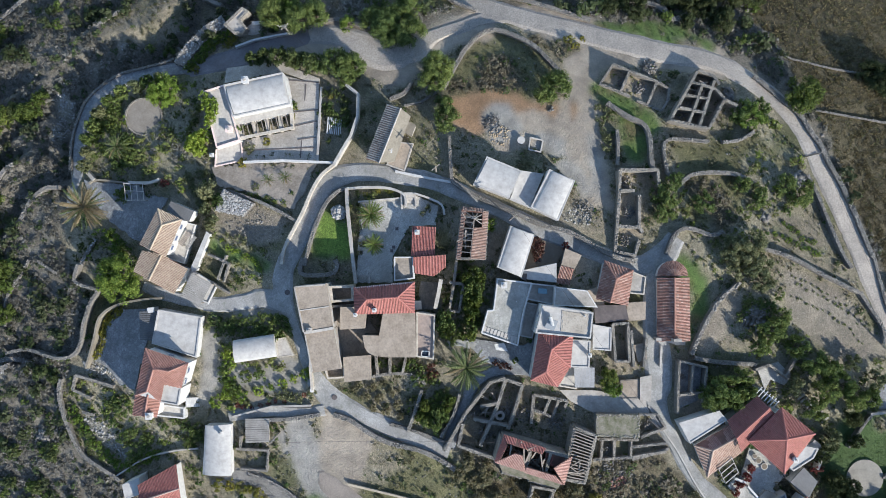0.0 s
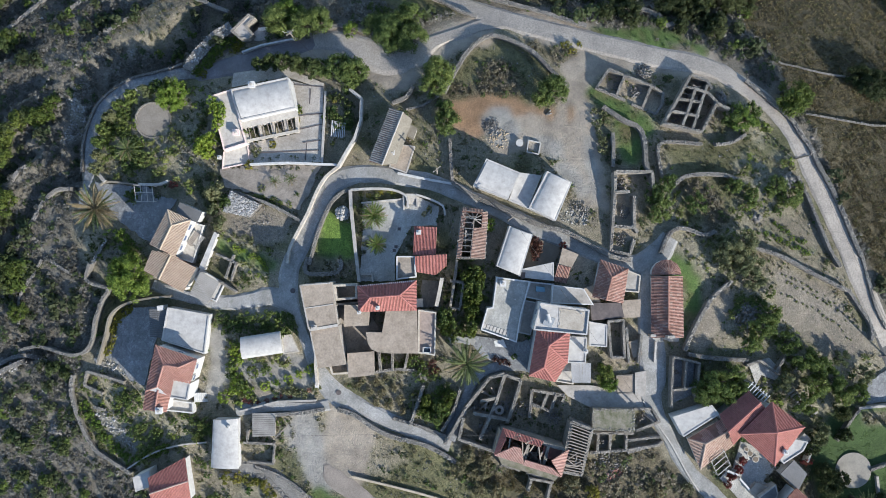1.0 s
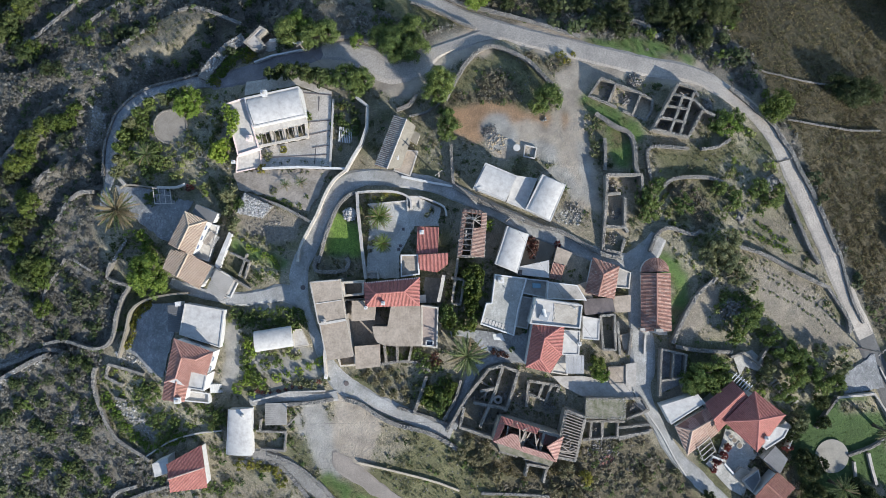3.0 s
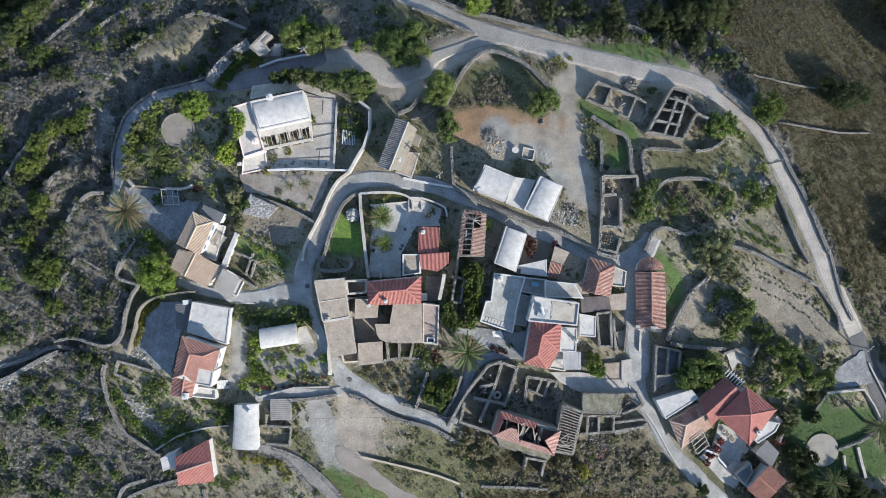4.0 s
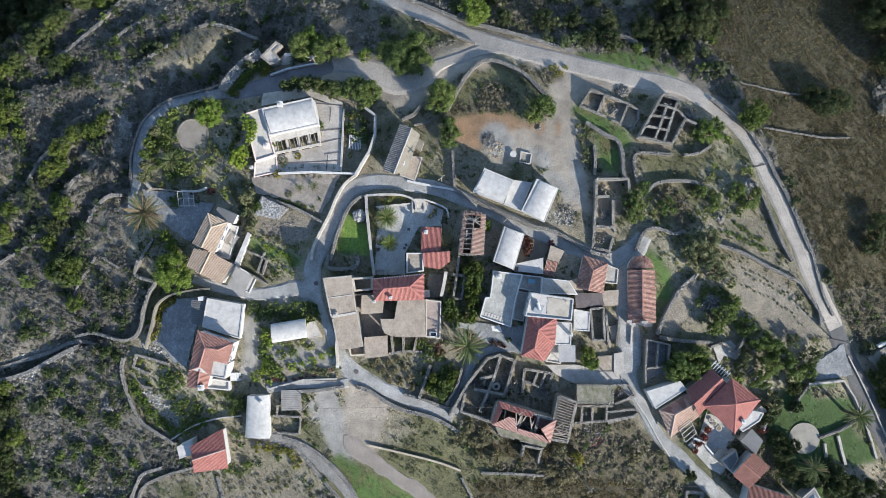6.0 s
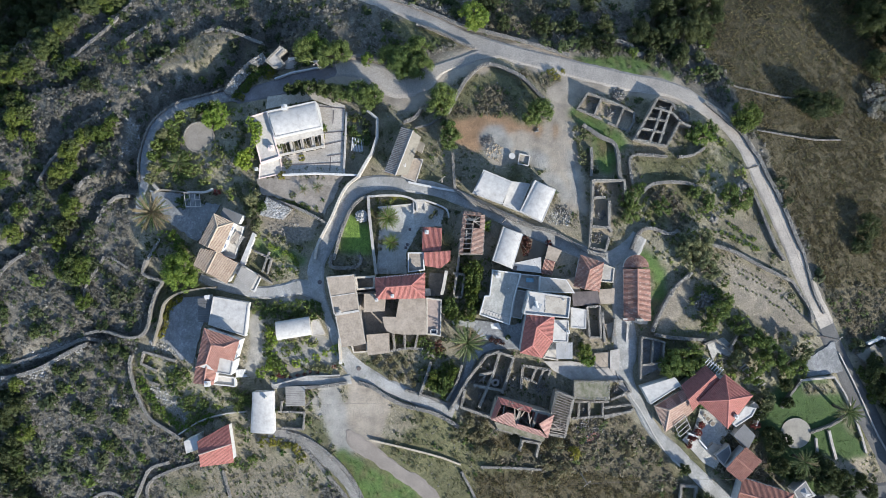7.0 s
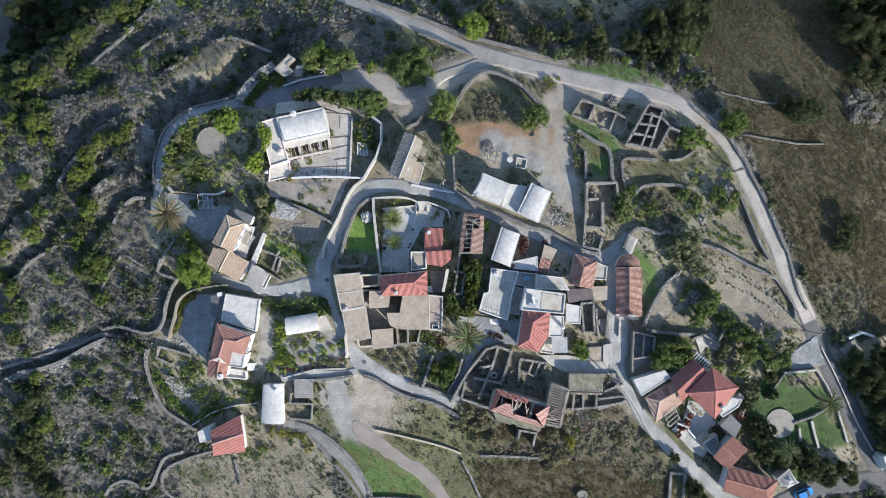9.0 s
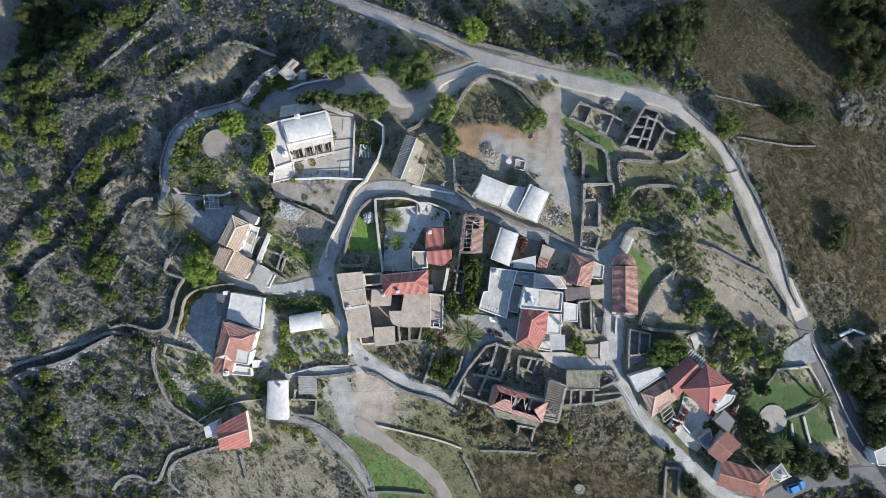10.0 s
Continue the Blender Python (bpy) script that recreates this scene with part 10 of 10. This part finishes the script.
for x, y, r, h in ((61.8, -38.1, 2.0, 4.0), (60.9, -35.8, 1.6, 3.2), (63.2, -42.1, 2.0, 3.6), (66.1, -43.3, 1.8, 3.2), (72.0, -42.9, 2.2, 4.2), (74.6, -44.6, 2.2, 4.2), (64.1, -37.3, 1.4, 2.6), (70.8, -40.8, 1.6, 3.2), (60.3, -30.4, 1.6, 3.0), (58.9, -32.1, 1.4, 2.8)):
    tree("dark evergreen tree between patio and houses", x, y, r, h, LEAF_SHADE, "dense", group="trees round the patio")
for x, y, r in ((-46.8, 28.2, 1.2), (-49.0, 27.6, 1.3), (-51.0, 26.9, 1.2), (-53.2, 25.9, 1.4), (-55.3, 24.5, 1.3), (-56.9, 22.6, 1.2), (-57.8, 20.4, 1.4), (-58.5, 18.2, 1.3), (-58.6, 15.8, 1.2), (-58.9, 13.6, 1.2)):
    tree("green bushy tree along the shaded path", x, y, r, 3.6, LEAF_DARK if r > 1.25 else LEAF_OLIVE, "dense", group="trees along the shaded path")
palm("large pale date palm on the terrace", -57.3, 6.6, 4.0, 4.2, PALM_DRY, 46, 0.4)
palm("green date palm below the threshing floor", -53.1, 16.7, 2.3, 2.4, PALM, 26)
palm("large date palm beside the slab terrace", 3.6, -18.1, 3.6, 3.6, PALM, 34, 0.35)
palm("small palm in the yard", -28.0, 11.1, 1.2, 1.0, PALM, 18, 0.18)
palm("small palm in the yard", -25.3, 11.5, 1.3, 1.0, PALM, 18, 0.18)
palm("bushy palm in the paved courtyard", -11.4, 5.4, 2.3, 1.6, PALM_GREEN, 50, 0.25)
palm("bushy palm in the paved courtyard", -10.9, 0.7, 1.8, 1.2, PALM_GREEN, 44, 0.22)
palm("tall date palm on the lawn", 74.2, -31.0, 2.7, 5.5, PALM, 38, 0.32)
palm("tall date palm on the lawn", 66.1, -40.4, 2.6, 4.5, PALM, 36, 0.32)
for x, y, r in ((-13.6, 6.9, 0.6), (-13.2, 5.7, 0.7), (-13.8, 4.4, 0.7), (-13.4, 3.4, 0.6), (-13.7, 2.3, 0.6), (-12.8, 0.8, 0.7), (-13.2, -0.6, 0.5), (-2.4, 6.4, 0.8), (-3.2, 5.6, 0.6)):
    shrub("loose green shrub in the courtyard bed", x, y, r, 1.2, LEAF_OLIVE, "shrubs in the courtyard bed")
for x, y, r in ((-10.4, 9.2, 0.6), (-8.4, 9.2, 0.6), (-12.4, 8.7, 0.5)):
    shrub("yellow-green low plant in the courtyard bed", x, y, r, 0.5, LEAF_YELLOW, "low plants in the courtyard bed")
for k, (x, y) in enumerate(((-47.2, 18.5), (-46.0, 19.2), (-44.6, 18.6), (-45.7, 17.2), (-43.9, 16.8), (-46.6, 16.9), (-42.5, 16.2), (-44.8, 15.6), (-43.4, 14.6), (-47.6, 16.1), (-42.1, 14.9))):
    shrub("bleached grey half-bare shrub on the bare slope", x, y, 0.75 + 0.12 * (k % 3), 0.7, LEAF_GREY, "bleached shrubs below the threshing floor")
for x, y in ((-41.1, 22.3), (-40.8, 21.4), (-41.1, 11.7), (-39.6, 12.1), (-38.5, 12.2), (-41.9, 11.4)):
    shrub("pale grey-green spiky shrub beside the hedge", x, y, 0.85, 1.1, LEAF_OLIVE, "pale shrubs beside the hedge")
frame_pergola = thing("pergola", "white-framed open pergola over the slate terrace", "pergola", -51.3, 10.8)
pz = land_at(-50, 9.3) + 2.3
for k in range(4):
    a, b = Vector((-51.5, 10.7)).lerp(Vector((-48.5, 10.6)), k / 3), Vector((-51.1, 7.7)).lerp(Vector((-48.2, 7.7)), k / 3)
    part("rafter", mesh_of("rafter", *bar((*a, pz), (*b, pz), 0.07, 0.1), TERRACE), frame_pergola)
for a, b in (((-51.6, 10.6), (-48.4, 10.5)), ((-51.4, 9.4), (-48.3, 9.3)), ((-51.2, 7.9), (-48.1, 7.9))):
    part("beam", mesh_of("beam", *bar((*a, pz - 0.12), (*b, pz - 0.12), 0.1, 0.12), TERRACE), frame_pergola)
for c in ((-51.4, 10.6), (-48.5, 10.5), (-51.1, 7.9), (-48.2, 7.9)):
    part("post", mesh_of("post", *tube((*c, land_at(*c) - 0.2), (*c, pz - 0.15), 0.06, 0.06), TERRACE), frame_pergola)
for x, y, r in ((8.2, -17.8, 0.6), (9.0, -18.1, 0.7), (9.8, -18.2, 0.6), (10.5, -18.6, 0.5), (-1.9, -18.7, 0.9), (-1.5, -19.7, 0.8), (-2.3, -20.0, 0.8)):
    shrub("rust-brown shrub beside the slate yard", x, y, r, 1.2, LEAF_RUST, "rust-brown shrubs beside the yard")
shrub("round green potted shrub in the slate yard", 11.3, -17.4, 0.6, 1.2, LEAF_PINE)
for x, y, r in ((-38.2, 6.5, 1.2), (-36.9, 4.8, 1.0), (-37.3, 3.7, 0.9)):
    tree("olive green bushy tree between houses", x, y, r, 2.6, LEAF_OLIVE, "dense", group="bushy trees between houses")
for x, y, r in ((86.5, 30.6, 1.5), (89.0, 32.3, 1.5), (87.0, 26.9, 1.4), (89.6, 29.0, 1.6), (87.6, 28.8, 1.4), (91.2, 30.8, 1.5), (91.5, 27.3, 1.4)):
    tree("pale grey leafless bush at the field edge", x, y, r, 1.8, LEAF_GREY, "loose", "bush", "leafless bushes at the field edge")
for x, y, r in ((-19.2, 25.4, 0.8), (-16.8, 24.6, 1.0), (-15.6, 23.9, 0.9), (-15.7, 22.4, 1.0), (-18.8, 22.2, 0.8), (-15.5, 20.9, 0.8), (-18.0, 25.6, 0.9), (-18.4, 17.4, 0.6)):
    shrub("dark green shrub inside the garden wall", x, y, r, 1.4, LEAF_DEEP, "shrubs inside the garden wall")
for x, y, r in ((-42.1, 30.3, 0.9), (-40.5, 31.7, 0.9), (-38.7, 34.0, 1.0), (-37.1, 35.1, 0.9), (-35.7, 34.8, 0.8), (-41.2, 29.9, 0.8), (-39.5, 32.9, 0.9)):
    shrub("bright green shrub along the rubble bank", x, y, r, 1.5, LEAF_SLOPE if r > 0.85 else LEAF_YELLOW, "shrubs along the rubble bank")
for x, y, r in ((-3.6, -26.0, 1.1), (-2.5, -26.8, 1.2), (-1.2, -27.4, 1.2), (-0.2, -26.0, 1.3), (0.4, -24.6, 1.1), (-0.9, -25.0, 1.3), (1.0, -23.4, 1.1), (-2.8, -24.4, 1.1)):
    tree("green leafy tree in the walled garden", x, y, r, 2.6, LEAF_DARK if r > 1.15 else LEAF_SLOPE, "dense", group="trees in the walled garden")
well = thing("stone_well", "round heap of pale stones in the grass", "well", -16.6, 5.8)
wx, wy = -16.6, 5.8
rng = np.random.default_rng(8)
ang, dist = rng.uniform(0, math.tau, 170), 1.15 * np.sqrt(rng.uniform(0, 1, 170))
part("rubble", rocks("rubble", np.stack([wx + dist * np.cos(ang), wy + dist * np.sin(ang), land_at(wx, wy) + 0.9 - 0.25 * dist + rng.uniform(-0.1, 0.1, 170)], 1), rng.uniform(0.2, 0.4, 170), rng, LIMESTONE), well, kind="stuff")
part("base", mesh_of("base", *prism([(wx + 1.15 * math.cos(k), wy + 1.15 * math.sin(k)) for k in np.linspace(0, math.tau, 18)[:-1]], land_at(wx, wy) - 0.3, land_at(wx, wy) + 0.7), RUBBLE_FILL), well)

platform = thing("stone_platform", "low tidy platform of pale rubble in the walled plot", "platform", -33.5, 7.6)
corners = [(-35.2, 9.6), (-30.1, 7.3), (-32.0, 5.2), (-36.3, 6.1)]
deck = -0.35
part("base", mesh_of("base", *prism(corners, deck - 3.0, deck), RUBBLE_FILL), platform)
rng = np.random.default_rng(77)
u, w = rng.uniform(0, 1, (700, 1)), rng.uniform(0, 1, (700, 1))
c0, c1, c2, c3 = (np.array(c) for c in corners)
flat = (c0 * (1 - u) + c1 * u) * (1 - w) + (c3 * (1 - u) + c2 * u) * w
part("rubble", rocks("rubble", np.concatenate([flat, np.full((700, 1), deck + 0.02)], 1), rng.uniform(0.1, 0.3, 700), rng, LIMESTONE), platform, kind="stuff")

# ---- countless plants ----
def bush_templates(count, leaves_each, size, seed):
    out = []
    for k in range(count):
        r = np.random.default_rng(seed + k)
        b = blobs_of(r, 7, 0.62, 0.25, 0.6, 0.25, 0.45)
        out.append(leaf_cloud(r, b, leaves_each, size, 0.5, 0.7)[0])
    return out


def tuft_templates(count, seed):
    out = []
    for k in range(count):
        r = np.random.default_rng(seed + k)
        n = 6
        a, d = r.uniform(0, math.tau, n), r.uniform(0.1, 0.7, n)
        p = np.stack([d * np.cos(a), d * np.sin(a), np.zeros(n)], 1)
        lean = np.stack([np.cos(a), np.sin(a), np.zeros(n)], 1) * r.uniform(0.1, 0.5, n)[:, None]
        side = np.stack([-np.sin(a), np.cos(a), np.zeros(n)], 1) * 0.2
        tip = p + lean + np.array((0, 0, 1.0)) * r.uniform(0.5, 1.0, n)[:, None]
        out.append(np.stack([p - side, p + side, tip], 1).reshape(-1, 3))
    return out


BUSH, FINE, TUFT, LARGE = bush_templates(6, 32, 0.257, 300), bush_templates(5, 17, 0.34, 400), tuft_templates(4, 500), bush_templates(5, 85, 0.188, 600)
scatter("scrub", "dense grey-green thorny scrub on the stony slope", 1.25, ["scrub"], BUSH, (0.45, 1.15), ((0.118, 0.114, 0.088), (0.228, 0.216, 0.186), (0.085, 0.115, 0.046)), 11, 5.0, 0.2, 0.85)
scatter("scrub", "low grey thorn cushions between the scrub", 0.6, ["scrub", "rock"], FINE, (0.25, 0.65), ((0.14, 0.132, 0.112), (0.265, 0.25, 0.226), (0.08, 0.10, 0.04)), 12, 4.0, 0.3)
scatter("scrub", "green evergreen shrubs standing out of the grey scrub", 0.17, ["scrub"], LARGE, (0.8, 2.2), ((0.04, 0.062, 0.02), (0.085, 0.10, 0.045), (0.10, 0.14, 0.03)), 31, 9.0, 0.45, 1.15)
scatter("scrub", "brown and green brush below the ruins", 2.2, ["brush"], BUSH, (0.3, 0.95), ((0.12, 0.115, 0.065), (0.22, 0.19, 0.14), (0.095, 0.125, 0.04)), 13, 5.0, 0.2)
scatter("dry_grass", "tussocks of dry olive-brown grass in the field", 11.0, ["field"], TUFT, (0.2, 0.55), ((0.125, 0.105, 0.055), (0.205, 0.172, 0.092), (0.11, 0.118, 0.05)), 14, 0.9, 0.34, 0.8)
scatter("weeds", "small weeds and dry shrubs between the houses", 1.5, ["dry", "bare"], FINE, (0.15, 0.6), ((0.095, 0.105, 0.045), (0.18, 0.16, 0.10), (0.075, 0.115, 0.03)), 15, 5.0, 0.44)
scatter("dry_grass", "thin dry grass and weeds between the houses", 2.6, ["dry", "bare", "garden"], TUFT, (0.12, 0.34), ((0.12, 0.12, 0.055), (0.22, 0.19, 0.12), (0.09, 0.13, 0.035)), 35, 3.0, 0.45)
scatter("weeds", "small green shrubs between the houses", 0.2, ["dry"], BUSH, (0.4, 1.1), ((0.055, 0.075, 0.028), (0.10, 0.11, 0.05), (0.05, 0.09, 0.02)), 17, 7.0, 0.48)
scatter("garden_shrubs", "mixed green and grey garden shrubs and weeds", 0.75, ["garden"], BUSH, (0.3, 1.15), ((0.075, 0.105, 0.03), (0.18, 0.195, 0.065), (0.17, 0.22, 0.045)), 18, 4.5, 0.38, 1.3)
scatter("weeds", "low weeds under the garden shrubs", 1.5, ["garden", "soil"], FINE, (0.15, 0.5), ((0.075, 0.10, 0.035), (0.16, 0.15, 0.075), (0.11, 0.155, 0.035)), 19, 4.0, 0.42)
scatter("grass", "green weeds and tufts on the meadow below the houses", 3.0, ["meadow"], TUFT, (0.15, 0.45), ((0.095, 0.105, 0.045), (0.17, 0.155, 0.085), (0.08, 0.12, 0.03)), 20, 2.0, 0.42)
scatter("weeds", "low shrubs on the meadow below the houses", 0.35, ["meadow"], FINE, (0.3, 0.8), ((0.09, 0.105, 0.045), (0.17, 0.15, 0.09), (0.09, 0.13, 0.03)), 27, 4.0, 0.45)
scatter("grass", "short dark green lawn grass", 3.0, ["lawn"], TUFT, (0.1, 0.24), ((0.06, 0.095, 0.025), (0.09, 0.135, 0.04), (0.10, 0.11, 0.045)), 44, 3.0, 0.3)
scatter("grass", "low green grass tufts", 2.0, ["grass"], TUFT, (0.15, 0.35), ((0.065, 0.118, 0.03), (0.11, 0.17, 0.05), (0.13, 0.155, 0.055)), 16, 3.0, 0.3)
strewn("loose_stones", "pale stones strewn over bare plots and paths", 1.5, ["dry", "bare", "rock", "meadow", "garden"], (0.04, 0.26), 21, 0.46)
strewn("loose_stones", "grey limestone blocks between the scrub", 0.45, ["scrub"], (0.08, 0.5), 22, 0.55)
strewn("loose_stones", "rough white limestone outcrops", 8.0, ["rock"], (0.08, 0.42), 23, 0.3, 4.0, LIMESTONE)

# ---- dark bars added on the road where the standing poles show lengthwise ----
def drain(label, a, b):
    ob = thing("road_bar", label, "drain", *a)
    z = 0.5 * (land_at(*a) + land_at(*b)) + 0.14
    part("dark_bar", mesh_of("dark_bar", *bar((*a, z), (*b, z), 0.2, 0.14), DARK_ROOF), ob)

drain("dark bar laid across the worn road", (58.6, 15.1), (61.0, 15.6))
drain("dark bar laid across the worn road", (71.4, -17.7), (74.0, -18.1))

hedge("yellow-green shrub beside the road", [(20.7, 34.7), (22.0, 33.9), (23.0, 34.7)], 0.9, 1.2, LEAF_YELLOW, "shrubs beside the road")

for label, pts, z, count, length, seed in (
    ("fallen grey timbers inside the large roofless ruin", [(41.5, 28.0), (43.8, 27.2), (41.8, 20.5), (37.4, 21.6)], -2.4, 18, 2.6, 5),
    ("fallen timbers inside the roofless rooms", [(6.0, -21.9), (8.9, -21.9), (7.6, -26.5), (3.9, -27.2)], 2.6, 9, 2.6, 6)):
    fallen_beams(thing("fallen_timbers", label, "timbers", *pts[0]), pts, z, count, length, seed)

# Unseen trees, added so that their shade falls over the lower corner.
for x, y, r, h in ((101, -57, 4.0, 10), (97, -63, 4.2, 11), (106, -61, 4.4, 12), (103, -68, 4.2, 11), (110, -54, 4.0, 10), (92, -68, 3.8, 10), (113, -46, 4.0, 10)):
    tree("unseen tall dark tree added to shade the lower road", x, y, r, h, LEAF_SHADE, "dense", group="tall trees beyond the lower road")
hedge("clipped green hedge beside the lower road", [(79.7, -24.4), (81.2, -26.8), (82.3, -29.7)], 1.5, 1.5, LEAF_SLOPE, "hedge beside the lower road")

hedge("olive green shrub at the edge of the yard", [(-35.4, 9.4), (-32.1, 8.7), (-30.3, 9.9)], 0.8, 1.6, LEAF_OLIVE, "shrubs round the yard")
hedge("green shrub at the edge of the yard", [(-31.2, 8.7), (-28.4, 7.8), (-25.6, 7.3), (-24.3, 9.1)], 0.8, 1.5, LEAF_DARK, "shrubs round the yard")
hedge("green shrub below the villa wall", [(-31.4, 13.1), (-28.6, 13.3), (-24.0, 13.1), (-21.7, 12.8)], 0.5, 1.8, LEAF_OLIVE, "shrubs below the villa wall")
tree(D + " bushy tree beside the yard", -37.9, 9.6, 1.9, 3.2, LEAF_OLIVE, "dense")
tree(D + " bushy tree beside the yard", -35.9, 7.7, 1.5, 2.6, LEAF_DARK, "dense")

hedge("green shrub below the lane wall", [(-12.6, 41.6), (-9.6, 41.1), (-7.1, 40.8)], 1.3, 1.8, LEAF_DARK, "shrubs below the lane wall")

hedge("green potted shrub along the courtyard wall", [(-30.5, 15.0), (-27.8, 15.1), (-24.5, 15.0), (-21.5, 15.0)], 0.45, 1.3, LEAF_OLIVE, "shrubs along the courtyard wall")
hedge("green shrub beside the villa steps", [(-24.3, 21.7), (-24.1, 23.1)], 0.6, 0.9, LEAF_YELLOW, "shrubs beside the villa steps")

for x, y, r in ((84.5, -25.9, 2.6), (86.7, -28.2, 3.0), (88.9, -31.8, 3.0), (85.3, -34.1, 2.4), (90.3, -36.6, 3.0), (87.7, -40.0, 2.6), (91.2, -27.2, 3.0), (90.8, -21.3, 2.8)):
    tree("dark evergreen tree beyond the lower road", x, y, r, r * 2.2, LEAF_SHADE, "dense", group="trees beyond the lower road")

# Rows near the far corner use more darkened leaves, partly in place of shadow.
rng = random.Random(91)
for pts, count in (([(-88.4, 38.4), (-82.0, 46.3), (-76.1, 51.7), (-67.9, 55.7)], 16), ([(-100.1, 36.9), (-94.7, 33.3), (-88.0, 29.8), (-91.7, 24.7)], 10), ([(-78.9, 16.8), (-73.9, 21.7), (-68.8, 23.4)], 7), ([(-78.4, -0.3), (-75.1, -4.0), (-74.5, -10.0)], 7), ([(-88.0, 40.4), (-82.6, 40.8), (-77.8, 35.9)], 6), ([(-96.3, -5.2), (-95.1, -15.2), (-87.7, -35.1), (-89.7, -44.1)], 9)):
    line = smooth(pts, 0.5)
    for k in range(count):
        p = line[int((k + 0.5) * len(line) / count)]
        tree("green pine in a dense row on the slope", p.x + rng.uniform(-2.2, 2.2), p.y + rng.uniform(-2.2, 2.2), rng.uniform(1.3, 2.3), rng.uniform(2.2, 3.4), LEAF_SLOPE if rng.random() > (0.8 if p.y > 38 else 0.4) else LEAF_DEEP, "dense", "pine_tree", "pines in rows on the slope")
for pts, count in (([(-54.5, 23.8), (-55.6, 21.4), (-54.2, 18.3), (-52.3, 17.6)], 6), ([(-58.9, 22.7), (-58.1, 19.6), (-56.7, 16.5)], 5), ([(-35.1, -17.9), (-34.6, -21.6), (-29.5, -19.7)], 5)):
    line = smooth(pts, 0.5)
    for k in range(count):
        p = line[int((k + 0.5) * len(line) / count)]
        shrub("lush green garden shrub near the village path", p.x + rng.uniform(-0.8, 0.8), p.y + rng.uniform(-0.8, 0.8), rng.uniform(0.9, 1.5), None, LEAF_SLOPE if k % 2 else LEAF_DARK, "lush garden shrubs")

for x, y, r, n in ((29.2, 27.4, 1.0, 40), (32.2, 26.2, 1.2, 50), (38.4, 22.0, 1.0, 50), (40.4, 23.2, 0.9, 40), (41.6, 25.6, 1.0, 50), (29.3, 6.0, 1.1, 50), (28.8, 1.4, 1.1, 50), (29.2, 10.6, 1.0, 40), (9.8, -25.2, 1.3, 60), (6.6, -28.6, 1.4, 60), (12.6, -25.8, 1.4, 70), (17.6, -27.0, 1.5, 70), (5.0, -25.4, 1.0, 40), (25.6, -31.0, 0.9, 40), (32.0, -27.6, 1.2, 50), (21.8, 6.4, 1.6, 60), (37.4, -20.0, 0.8, 40)):
    heap("tumbled stones lying in a roofless room", x, y, r, 0.35, n)
fallen_beams(fallen, [(3.3, 5.8), (4.5, 5.7), (4.2, -1.0), (2.4, -1.0)], 4.9, 11, 2.4, 12, 0.16)
fallen_beams(joists, [(19.3, -32.6), (21.2, -33.1), (20.8, -35.0), (18.9, -34.5)], 5.4, 6, 3.0, 14, 0.15)
